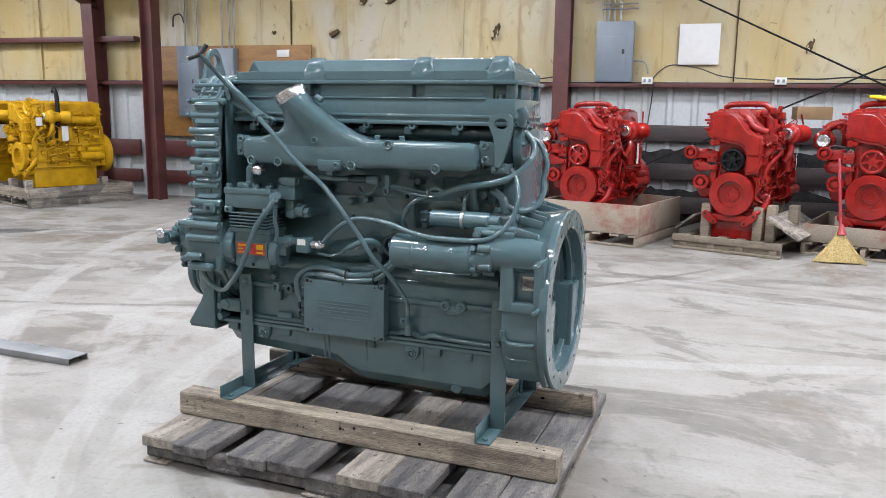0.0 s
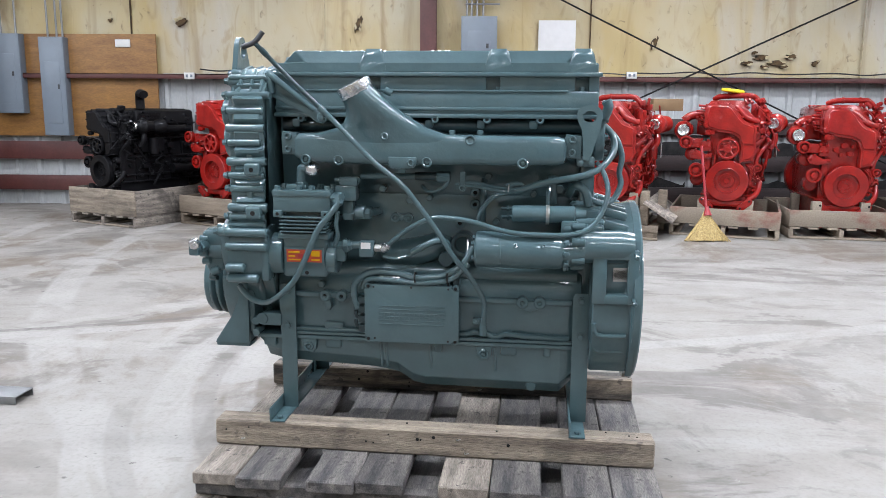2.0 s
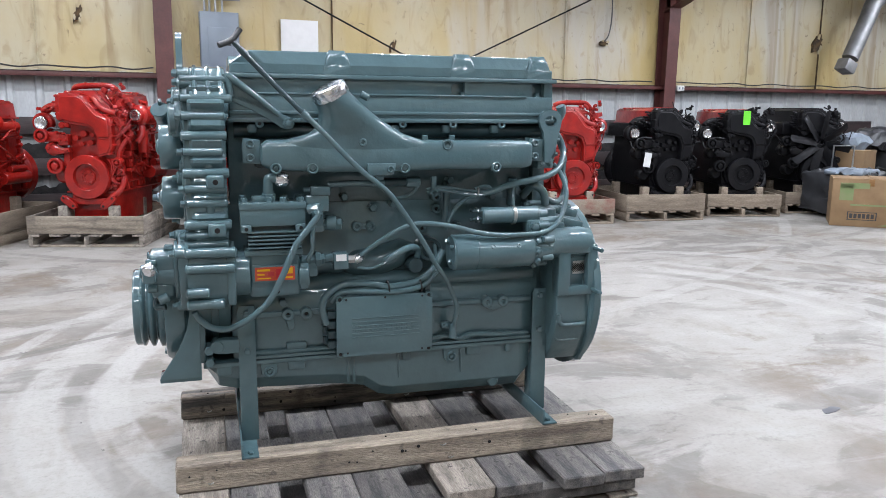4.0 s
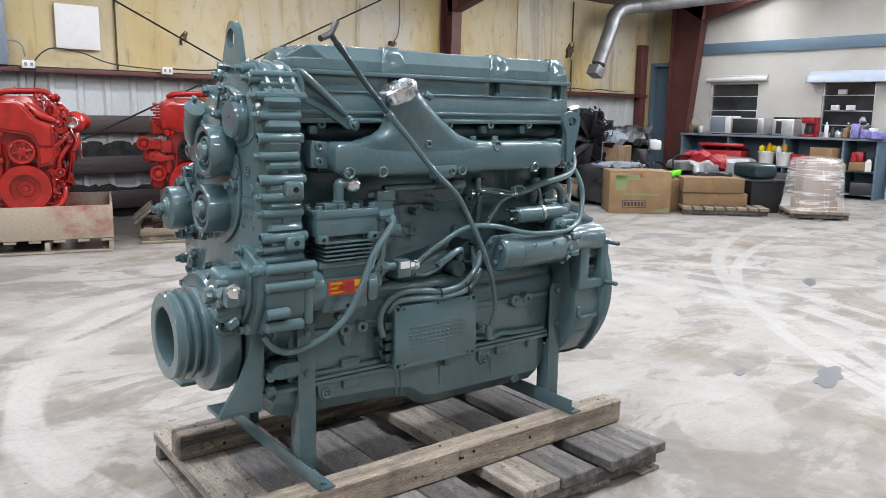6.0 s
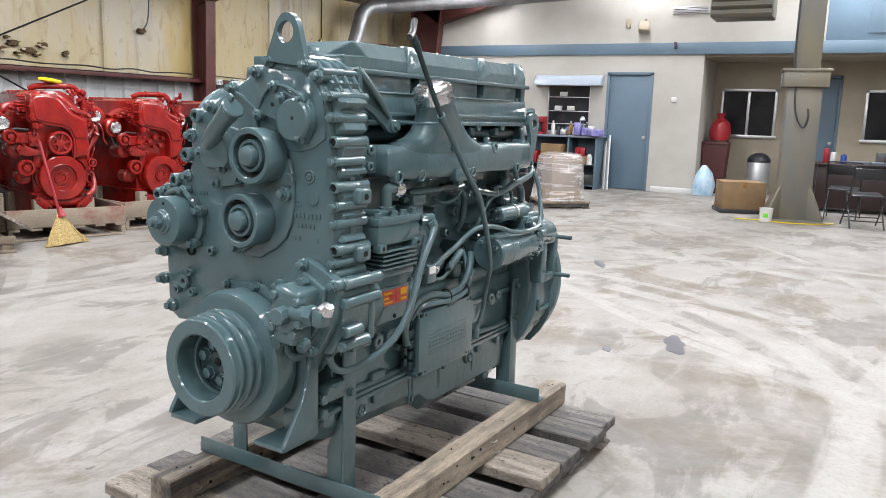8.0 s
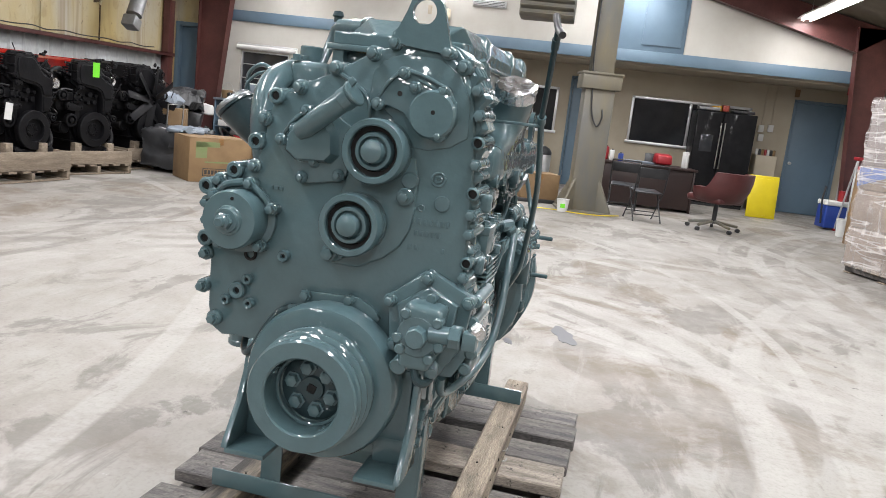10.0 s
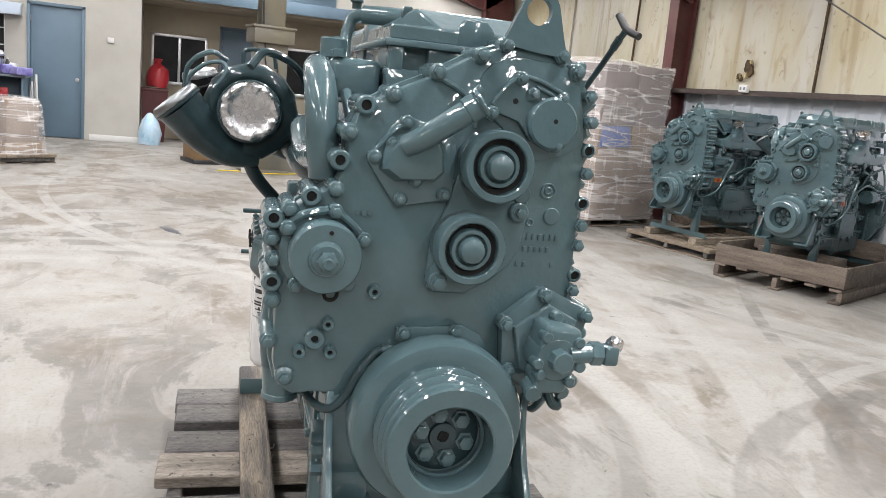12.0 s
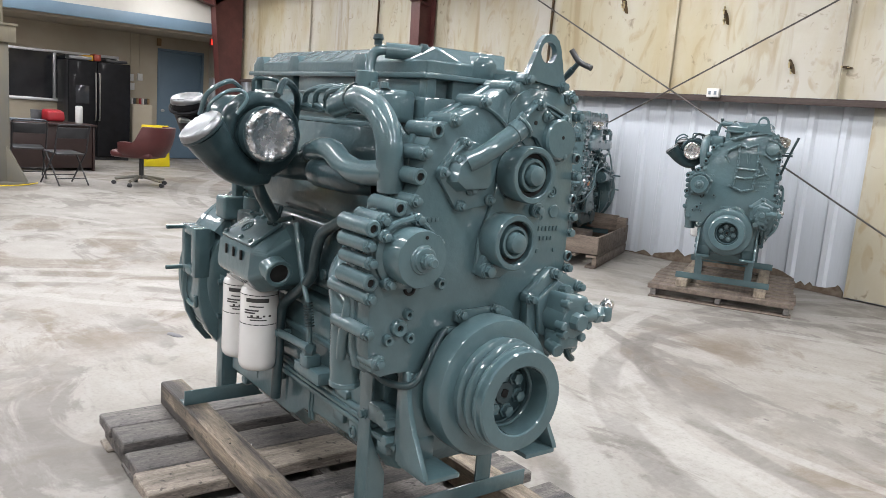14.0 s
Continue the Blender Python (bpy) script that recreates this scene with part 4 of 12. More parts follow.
def engine_core(e):
    # crankcase: flat flanks with a rail at mid height and a waved ledge over the pan
    block = part("block", prism(bmesh.new(), [(-0.190, 0.50), (0.19, 0.50), (0.20, 0.66), (0.195, 0.70), (0.165, 0.78), (0.15, 1.02), (-0.135, 1.02), (-0.145, 0.80), (-0.168, 0.745), (-0.192, 0.715), (-0.196, 0.66)], -0.47, 0.64, "x", 0.01), GREEN, e)
    for k in (-1, 1):
        bm = bmesh.new()
        span(bm, (-0.45, k * 0.185, 0.640), (0.61, k * 0.212, 0.661), 0.006, 3)
        span(bm, (-0.45, k * 0.185, 0.499), (0.61, k * 0.216, 0.511), 0.004)
        part("rail", bm, GREEN, block)
        # waved casting edge above the pan joint
        bm = bmesh.new()
        tube(bm, [(-0.44, k * 0.194, 0.517), (-0.30, k * 0.196, 0.516), (-0.16, k * 0.198, 0.518), (0.20, k * 0.198, 0.520), (0.26, k * 0.204, 0.530), (0.30, k * 0.204, 0.527), (0.335, k * 0.200, 0.514), (0.38, k * 0.204, 0.528), (0.46, k * 0.204, 0.522), (0.60, k * 0.198, 0.517)], 0.011, 10)
        part("cast_ledge", bm, GREEN, block)
        for u in (-0.36, -0.18, 0.0, 0.18, 0.36, 0.54) if k > 0 else ():
            part("cylinder_bulge", cyl(bmesh.new(), (u, 0.13, 0.80), (u, 0.13, 1.0), 0.062, 0.06, seg=16), GREEN, block)
        for u, lobe in ((-0.286, 1), (-0.224, 0), (0.431, 0), (0.492, 0)):
            part("boss", ring(bmesh.new(), (u, k * 0.19, 0.650), (0, k, 0), 0.0065, 0.021, 0.036, 18), GREEN, block)
            # no real bore: a black disc paints the hole's shade
            part("bolt_hole", cyl(bmesh.new(), (u, k * 0.20, 0.650), (u, k * 0.218, 0.650), 0.0068, seg=10, c=0.001), RUBBER_AND_HOLES, block)
            if lobe:
                part("boss_lobe", prism(bmesh.new(), [(u - 0.012, 0.652), (u + 0.016, 0.652), (u + 0.024, 0.612), (u + 0.018, 0.596), (u + 0.002, 0.594), (u - 0.004, 0.612)], *sorted((k * 0.185, k * 0.219)), "y", 0.006), GREEN, block)
        part("bridge_pad", prism(bmesh.new(), [(0.418, 0.655), (0.505, 0.655), (0.502, 0.634), (0.480, 0.620), (0.458, 0.615), (0.438, 0.620), (0.420, 0.634)], *sorted((k * 0.185, k * 0.220)), "y", 0.007), GREEN, block)
        for u, w in ((-0.036, 0.934), (0.012, 0.934), (0.253, 1.031), (0.253, 0.989), (0.200, 0.920), (-0.129, 0.953)):
            part("boss", ring(bmesh.new(), (u, k * 0.125, w), (0, k, 0), 0.007, 0.018, 0.038, 14), GREEN, block)
            part("bolt_hole", cyl(bmesh.new(), (u, k * 0.135, w), (u, k * 0.152, w), 0.0075, seg=10, c=0.001), RUBBER_AND_HOLES, block)
        part("side_cover", box(bmesh.new(), (-0.258, k * 0.196, 0.534), (0.072, 0.026, 0.028), 0.008), GREEN, block)
        part("oil_gallery", tube(bmesh.new(), [(-0.44, k * 0.160, 0.742), (0.62, k * 0.160, 0.742)], 0.033, 14, straight=True), GREEN, block)
    # pan: shallow at the front, a deep well from the middle back
    deep = lambda u, b, z, w: [(u, y, q) for y, q in ((-w, 0.486), (w, 0.486), (w, z + 0.045), (b, z), (-b, z), (-w, z + 0.045))]
    sump = part("oil_pan", loft(bmesh.new(), [deep(-0.556, 0.13, 0.455, 0.185), deep(-0.518, 0.165, 0.402, 0.197), deep(-0.46, 0.168, 0.388, 0.199), deep(-0.11, 0.168, 0.372, 0.200), deep(-0.02, 0.165, 0.356, 0.200), deep(0.035, 0.160, 0.318, 0.200), deep(0.08, 0.158, 0.308, 0.200), deep(0.57, 0.158, 0.304, 0.199), deep(0.615, 0.14, 0.345, 0.190)]), GREEN, e, smooth=False)
    mod = sump.modifiers.new("soft_edges", "BEVEL")
    mod.width, mod.segments = 0.012, 3
    part("pan_flange", span(bmesh.new(), (-0.566, -0.217, 0.481), (0.62, 0.217, 0.4965), 0.004), GREEN, sump)
    for k in (-1, 1):
        for u in (-0.352, 0.297):
            part("drain_boss", prism(bmesh.new(), [(u - 0.03, 0.482), (u + 0.03, 0.482), (u + 0.028, 0.445), (u + 0.014, 0.428), (u - 0.014, 0.428), (u - 0.028, 0.445)], *sorted((k * 0.18, k * 0.214)), "y", 0.007), GREEN, sump)
            part("drain_ring", ring(bmesh.new(), (u, k * 0.210, 0.453), (0, k, 0), 0.010, 0.019, 0.011, 20), GREEN, sump)
            part("drain_plug", cyl(bmesh.new(), (u, k * 0.208, 0.453), (u, k * 0.218, 0.453), 0.009, seg=6), GREEN, sump)
        for u, w in ((-0.50, 0.05), (-0.26, 0.06), (0.385, 0.058), (0.522, 0.027), (0.13, 0.03)):
            part("pan_lug", box(bmesh.new(), (u, k * 0.203, 0.468), (w, 0.022, 0.036), 0.007), GREEN, sump)
        for u in (-0.083, -0.063, 0.10, 0.335):
            part("pan_rib", tube(bmesh.new(), [(u, k * 0.198, 0.475), (u + 0.003, k * 0.199, 0.43), (u + 0.005, k * 0.196, 0.385)], 0.006, 8), GREEN, sump)
        part("drain_cap", cyl(bmesh.new(), (0.47, k * 0.165, 0.336), (0.47, k * 0.197, 0.332), 0.021, seg=18, c=0.006), GREEN, sump)
    # head
    head = part("cylinder_head", prism(bmesh.new(), [(-0.125, 1.02), (0.165, 1.02), (0.165, 1.20), (0.150, 1.292), (-0.150, 1.292), (-0.140, 1.20)], -0.46, 0.655, "x", 0.006), GREEN, e)
    part("fuel_rail", tube(bmesh.new(), [(-0.44, -0.158, 1.266), (0.64, -0.158, 1.266)], 0.026, 14, straight=True), GREEN_DARK, head)
    for u in (-0.36, -0.066, 0.114, 0.294, 0.474):
        part("boss", ring(bmesh.new(), (u, -0.18, 1.288), (0, -1, 0), 0.0055, 0.014, 0.042, 14), GREEN, head)
        part("bolt_hole", cyl(bmesh.new(), (u, -0.19, 1.288), (u, -0.219, 1.288), 0.0056, seg=8, c=0.001), RUBBER_AND_HOLES, head)
        part("boss_strap", box(bmesh.new(), (u - 0.022, -0.195, 1.272), (0.03, 0.03, 0.03), 0.008), GREEN, head)
    # rocker cover: a hollow-cornered shell with recesses for its bolts
    x0, x1, yl, yr = -0.452, 0.668, -0.214, 0.122
    bm = bmesh.new()
    span(bm, (x0 + 0.03, yl + 0.032, 1.295), (x1 - 0.03, yr - 0.032, 1.446), 0.004)
    span(bm, (x0, yl, 1.292), (x1, yr, 1.385), 0.004)
    gaps = [(-0.124, -0.078), (0.290, 0.336), (0.589, 0.635)]
    cuts = [x0] + [v for g in gaps for v in g] + [x1]
    for a, b in zip(cuts[::2], cuts[1::2]):
        span(bm, (a, yl + 0.004, 1.380), (b, yl + 0.034, 1.440), 0.004)
        span(bm, (a, yr - 0.034, 1.380), (b, yr - 0.004, 1.440), 0.004)
    for end in ((x0 + 0.004, x0 + 0.034), (x1 - 0.034, x1 - 0.004)):
        for a, b in ((yl, -0.170), (-0.125, 0.035), (0.085, yr)):
            span(bm, (end[0], a + 0.004, 1.380), (end[1], b - 0.002, 1.440), 0.004)
    cover = part("rocker_cover", bm, GREEN, e)
    part("lower_flange", span(bmesh.new(), (x0 - 0.006, yl - 0.008, 1.292), (x1 + 0.006, yr + 0.008, 1.307), 0.004), GREEN, cover)
    part("lower_rib", span(bmesh.new(), (x0 - 0.003, yl - 0.005, 1.317), (x1 + 0.003, yr + 0.005, 1.330), 0.004), GREEN, cover)
    part("middle_rib", span(bmesh.new(), (x0 + 0.05, yl - 0.004, 1.381), (0.565, yr + 0.004, 1.388), 0.0025), GREEN, cover)
    part("upper_rim", span(bmesh.new(), (x0 - 0.010, yl - 0.010, 1.432), (x1 + 0.010, yr + 0.010, 1.447), 0.004), GREEN, cover)
    # crown: vertical skirt, sloping top and cut corners
    bm = bmesh.new()
    a0, a1, b0, b1, zt, zs = x0 + 0.004, x1 - 0.004, yl + 0.002, yr - 0.002, 1.520, 1.478
    plan = [(a0, b0), (a1, b0), (a1, b1), (a0, b1)]
    low = [bm.verts.new((x, y, 1.445)) for x, y in plan]
    mid = [bm.verts.new((x, y, zs)) for x, y in plan]
    tops = [bm.verts.new((x, y, zt)) for x, y in ((-0.386, -0.192), (0.600, -0.192), (0.600, 0.056), (-0.386, 0.056))]
    side = [(bm.verts.new((-0.342, b0, zs)), bm.verts.new((0.555, b0, zs))), (bm.verts.new((a1, -0.14, zs)), bm.verts.new((a1, 0.01, zs))), (bm.verts.new((0.555, b1, zs)), bm.verts.new((-0.342, b1, zs))), (bm.verts.new((a0, 0.01, zs)), bm.verts.new((a0, -0.14, zs)))]
    for k in range(4):
        n = (k + 1) % 4
        p, q = side[k]
        bm.faces.new((low[k], low[n], mid[n], q, p, mid[k]))
        bm.faces.new((p, q, tops[n], tops[k]))
        r = side[k - 1][1]
        bm.faces.new((tops[k], r, p))
        bm.faces.new((mid[k], p, r))
    bm.faces.new(tops)
    bm.faces.new(low[::-1])
    crown = part("cover_crown", bm, GREEN, cover, smooth=False)
    mod = crown.modifiers.new("soft_edges", "BEVEL")
    mod.width, mod.segments, mod.limit_method = 0.005, 3, "ANGLE"
    for u in (-0.104, 0.330, 0.612):
        hump = bmesh.new()
        loft(hump, [[(u - w, y, 1.446), (u - w, y, 1.470), (u - w * 0.82, y, z - 0.018), (u - w * 0.55, y, z), (u + w * 0.55, y, z), (u + w * 0.82, y, z - 0.018), (u + w, y, 1.470), (u + w, y, 1.446)] for y, z, w in ((-0.2135, 1.500, 0.046), (-0.2085, 1.512, 0.046), (-0.196, 1.526, 0.045), (-0.168, 1.527, 0.043), (-0.140, 1.519, 0.036))])
        part("crown_hump", hump, GREEN, cover)
        bolt(cover, (u + 0.001, yl + 0.018, 1.384), (0, 0, 1), "m")
        part("crown_hump", prism(bmesh.new(), [(u - 0.044, 1.446), (u - 0.042, 1.480), (u - 0.024, 1.500), (u + 0.024, 1.500), (u + 0.042, 1.480), (u + 0.044, 1.446)], yr - 0.06, yr - 0.0015, "y", 0.006), GREEN, cover)
    part("crown_hump", prism(bmesh.new(), [(-0.118, 1.446), (-0.112, 1.488), (-0.094, 1.505), (-0.048, 1.505), (-0.030, 1.488), (-0.024, 1.446)], x0 + 0.002, x0 + 0.075, "x", 0.008), GREEN, cover)
    return block, head, cover, sump


COVER_EDGE = [(-0.037, 1.428), (-0.094, 1.447), (-0.152, 1.448), (-0.221, 1.430), (-0.255, 1.405), (-0.272, 1.370), (-0.285, 1.319), (-0.292, 1.258), (-0.297, 1.19), (-0.301, 1.10), (-0.303, 1.03), (-0.303, 0.946), (-0.29, 0.80), (-0.20, 0.63), (-0.08, 0.53), (0.08, 0.53), (0.17, 0.655), (0.205, 0.702), (0.255, 0.704), (0.293, 0.700), (0.321, 0.718), (0.335, 0.770), (0.336, 0.825), (0.337, 0.931), (0.343, 1.033), (0.337, 1.066), (0.312, 1.092), (0.272, 1.120), (0.235, 1.140), (0.213, 1.187), (0.211, 1.249), (0.198, 1.285), (0.181, 1.305), (0.136, 1.334), (0.05, 1.376)]


def lugs(parent, spots):
    """Cast bolt bosses along a joint: (y, z, front, back, radius, open at the front)."""
    for y, z, f, b, r, hollow in spots:
        if hollow:
            bm = lathe(bmesh.new(), [(0, 0.010), (0.0095, 0.010), (0.0105, 0), (r - 0.004, 0), (r, 0.004), (r * 1.06, abs(b - f) - 0.006), (r * 0.8, abs(b - f)), (0, abs(b - f))], (f, y, z), (1, 0, 0), 18)
            part("boss", bm, GREEN, parent)
            part("bolt_hole", cyl(bmesh.new(), (f + 0.006, y, z), (f + 0.0095, y, z), 0.0098, seg=12, c=0.0005), RUBBER_AND_HOLES, parent)
        else:
            part("boss", cyl(bmesh.new(), (f, y, z), (b, y, z), r, r * 1.06, seg=16, c=0.006), GREEN, parent)
            bolt(parent, (f + 0.001, y, z), (-1, 0, 0), "m")


def gear_case(e):
    case = part("gear_case", prism(bmesh.new(), COVER_EDGE, -0.595, -0.47, "x", 0.008), GREEN, e)
    rim = [(y * 1.025, 0.99 + (z - 0.99) * 1.02) for y, z in COVER_EDGE]
    part("case_flange", prism(bmesh.new(), rim, -0.535, -0.510, "x", 0.006), GREEN, case)
    # bosses round the joint on the top and exhaust side
    lugs(case, [(0.185, 1.305, -0.612, -0.49, 0.020, True), (0.228, 1.194, -0.612, -0.48, 0.021, True), (0.279, 1.119, -0.612, -0.49, 0.021, True), (0.349, 1.072, -0.614, -0.47, 0.021, True), (0.346, 0.943, -0.612, -0.47, 0.021, True),
                (0.213, 1.250, -0.606, -0.49, 0.019, False), (0.231, 1.135, -0.606, -0.50, 0.017, False), (0.319, 1.090, -0.606, -0.49, 0.018, False), (0.350, 1.030, -0.604, -0.47, 0.018, False), (0.345, 0.989, -0.606, -0.47, 0.017, False), (0.343, 0.905, -0.610, -0.42, 0.018, False), (0.346, 0.821, -0.610, -0.45, 0.018, False), (0.310, 0.744, -0.612, -0.47, 0.020, False),
                (-0.041, 1.424, -0.606, -0.50, 0.018, False), (0.046, 1.382, -0.606, -0.50, 0.018, False), (0.130, 1.331, -0.606, -0.50, 0.018, False), (-0.252, 1.412, -0.606, -0.47, 0.018, False)])
    # bosses along the intake-side wall, drawn out to the rear
    lugs(case, [(-0.288, 1.365, -0.602, -0.445, 0.0125, False), (-0.299, 1.312, -0.601, -0.468, 0.0135, False), (-0.302, 1.252, -0.602, -0.466, 0.0155, True), (-0.303, 1.203, -0.600, -0.478, 0.0125, False), (-0.304, 1.138, -0.602, -0.462, 0.0155, True), (-0.306, 1.090, -0.600, -0.47, 0.0130, False), (-0.306, 1.045, -0.596, -0.47, 0.0125, False), (-0.308, 0.978, -0.602, -0.460, 0.0155, True), (-0.306, 0.945, -0.602, -0.47, 0.0130, False)])
    wall = bmesh.new()
    loft(wall, [[(x, y, z) for x, y in ((-0.578, -0.262), (-0.578, -0.262 - d * 0.75), (-0.568, -0.262 - d), (-0.482, -0.262 - d), (-0.470, -0.262 - d * 0.75), (-0.470, -0.262))] for z, d in [(0.885 + 0.0095 * k, 0.046 + 0.008 * math.sin(0.0095 * k * 2 * math.pi / 0.0575 + 1.2) + 0.004 * math.sin(k * 1.7) + (-0.020 if k > 50 else 0)) for k in range(55)]])
    part("scalloped_wall", wall, GREEN, case)
    for z in (1.112, 0.962):
        pad = part("side_pad", box(bmesh.new(), (-0.505, -0.315, z), (0.056, 0.044, 0.044), 0.010, (0, 0, 0), 3), GREEN, case)
        part("pad_hole", cyl(bmesh.new(), (-0.505, -0.336, z), (-0.505, -0.3385, z), 0.0085, seg=12, c=0.0005), RUBBER_AND_HOLES, pad)
    part("top_flange", prism(bmesh.new(), [(-0.30, 1.372), (-0.275, 1.40), (-0.225, 1.452), (-0.15, 1.466), (-0.09, 1.462), (-0.09, 1.44), (-0.22, 1.425), (-0.285, 1.355)], -0.572, -0.462, "x", 0.006), GREEN, case)
    for x in (-0.555, -0.515, -0.478):
        part("flange_rib", tube(bmesh.new(), [(x, -0.291, 1.375), (x, -0.268, 1.412), (x, -0.226, 1.448), (x, -0.16, 1.463)], 0.008, 8), GREEN, case)
    part("side_stud", cyl(bmesh.new(), (-0.60, -0.262, 1.424), (-0.45, -0.262, 1.424), 0.011, seg=12), GREEN, case)
    # cam drive cover with its round plate, on a raised arch
    arch = [(-0.040, 1.33), (-0.045, 1.385), (-0.066, 1.410), (-0.110, 1.430), (-0.20, 1.425), (-0.25, 1.392), (-0.274, 1.34), (-0.278, 1.26), (-0.24, 1.235), (-0.19, 1.222), (-0.15, 1.225), (-0.10, 1.285)]
    part("cast_arch", prism(bmesh.new(), arch, -0.600, -0.592, "x", 0.003), GREEN, case)
    plate = part("cam_cover", prism(bmesh.new(), [(-0.058, 1.306), (-0.062, 1.326), (-0.112, 1.394), (-0.134, 1.398), (-0.226, 1.366), (-0.246, 1.335), (-0.252, 1.290), (-0.230, 1.252), (-0.205, 1.243), (-0.160, 1.262), (-0.128, 1.300), (-0.088, 1.312)], -0.618, -0.598, "x", 0.005), GREEN, case)
    part("round_plate", lathe(bmesh.new(), [(0, 0), (0.054, 0), (0.054, 0.016), (0.049, 0.022), (0, 0.022)], (-0.616, -0.199, 1.303), (-1, 0, 0), 32), GREEN, plate)
    part("plate_hole", cyl(bmesh.new(), (-0.635, -0.202, 1.308), (-0.6385, -0.202, 1.308), 0.0052, seg=10, c=0.0005), RUBBER_AND_HOLES, plate)
    for y, z in ((-0.124, 1.387), (-0.068, 1.313), (-0.216, 1.258), (-0.218, 1.355), (-0.152, 1.358)):
        part("ear", cyl(bmesh.new(), (-0.60, y, z), (-0.628, y, z), 0.015, seg=14, c=0.004), GREEN, plate)
        bolt(plate, (-0.627, y, z), (-1, 0, 0), "s")
    part("plate_bore", cyl(bmesh.new(), (-0.617, -0.117, 1.341), (-0.6195, -0.117, 1.341), 0.006, seg=10, c=0.0005), RUBBER_AND_HOLES, plate)
    part("arc_rib", tube(bmesh.new(), [(-0.618, -0.068, 1.330), (-0.622, -0.088, 1.362), (-0.622, -0.118, 1.392)], 0.0045, 8), GREEN, plate)
    part("arc_rib", tube(bmesh.new(), [(-0.620, -0.135, 1.392), (-0.622, -0.17, 1.384), (-0.622, -0.215, 1.366)], 0.0045, 8), GREEN, plate)
    part("arc_rib", tube(bmesh.new(), [(-0.620, -0.158, 1.374), (-0.622, -0.18, 1.366), (-0.622, -0.205, 1.355)], 0.004, 8), GREEN, plate)
    # lifting eye at the front
    eye = part("lifting_eye", plate_with_hole(bmesh.new(), [(-0.224, 1.436), (-0.152, 1.442), (-0.082, 1.452), (-0.090, 1.474), (-0.112, 1.523), (-0.120, 1.547), (-0.136, 1.565), (-0.150, 1.570), (-0.168, 1.567), (-0.184, 1.555), (-0.194, 1.536), (-0.212, 1.470)], oval(-0.151, 1.522, 0.0275, 0.0275), -0.606, -0.588), GREEN, e)
    for y, z in ((-0.090, 1.450), (-0.213, 1.440)):
        part("eye_boss", cyl(bmesh.new(), (-0.57, y, z), (-0.606, y, z), 0.016, seg=14), GREEN, eye)
        bolt(eye, (-0.606, y, z), (-1, 0, 0), "m")
    # two idler pulleys: ribbed rim, dark seal, domed cap
    for y, z, r in ((-0.083, 1.209, 0.0735), (-0.042, 1.037, 0.0725)):
        hub = part("idler_pulley", lathe(bmesh.new(), [(0.030, 0.0), (r - 0.003, 0.0), (r, 0.004), (r, 0.066), (r - 0.003, 0.070), (r - 0.014, 0.070), (r - 0.017, 0.067), (r - 0.018, 0.040), (0.030, 0.036)], (-0.602, y, z), (-1, 0, 0), 56), GREEN, e)
        part("groove_ring", lathe(bmesh.new(), [(r - 0.0175, 0.0), (r - 0.0175, 0.052), (0.046, 0.050), (0.045, 0.036), (0.045, 0.0)], (-0.602, y, z), (-1, 0, 0), 40), RUBBER_AND_HOLES, hub)
        part("seal_ring", lathe(bmesh.new(), [(0.043, 0.0), (0.043, 0.062), (0.041, 0.065), (0.034, 0.065), (0.032, 0.060), (0.032, 0.0)], (-0.602, y, z), (-1, 0, 0), 40), GREEN, hub)
        part("hub_cap", lathe(bmesh.new(), [(0.0325, 0), (0.0325, 0.054), (0.028, 0.056), (0.027, 0.072), (0.024, 0.079), (0.016, 0.083), (0, 0.085)], (-0.602, y, z), (-1, 0, 0), 32), GREEN, hub)
    arm = part("tensioner_arm", prism(bmesh.new(), [(-0.06, 1.0), (0.0, 1.03), (0.026, 0.985), (0.034, 0.965), (0.030, 0.945), (0.016, 0.936), (0.0, 0.938), (-0.045, 0.966), (-0.09, 0.985)], -0.625, -0.592, "x", 0.006), GREEN, e)
    part("arm_boss", cyl(bmesh.new(), (-0.60, 0.012, 0.959), (-0.632, 0.012, 0.959), 0.021, seg=18), GREEN, arm)
    bolt(arm, (-0.631, 0.012, 0.959), (-1, 0, 0), "l")
    part("mounting_pad", prism(bmesh.new(), [(-0.165, 1.20), (-0.176, 1.15), (-0.176, 1.089), (-0.168, 1.036), (-0.148, 0.995), (-0.112, 0.962), (-0.052, 0.930), (0.006, 0.930), (0.034, 0.948), (0.03, 1.03), (0.0, 1.12), (-0.03, 1.25)], -0.606, -0.592, "x", 0.005, 3), GREEN, case)
    part("boss", cyl(bmesh.new(), (-0.592, -0.153, 1.113), (-0.622, -0.153, 1.113), 0.021, seg=18), GREEN, case)
    bolt(case, (-0.621, -0.153, 1.113), (-1, 0, 0), "m")
    part("cast_disc", cyl(bmesh.new(), (-0.594, -0.158, 1.150), (-0.612, -0.158, 1.150), 0.02, seg=18), GREEN, case)
    # water pump outlet cover with its slanting pipe
    ears = ((0.103, 1.279), (0.162, 1.206), (0.103, 1.125), (0.013, 1.140), (0.128, 1.236), (0.075, 1.165))
    wp = part("water_pump_cover", prism(bmesh.new(), [(0.118, 1.282), (0.100, 1.290), (0.03, 1.275), (-0.006, 1.255), (-0.006, 1.140), (0.012, 1.126), (0.10, 1.110), (0.116, 1.116), (0.174, 1.195), (0.174, 1.212)], -0.610, -0.592, "x", 0.005), GREEN, e)
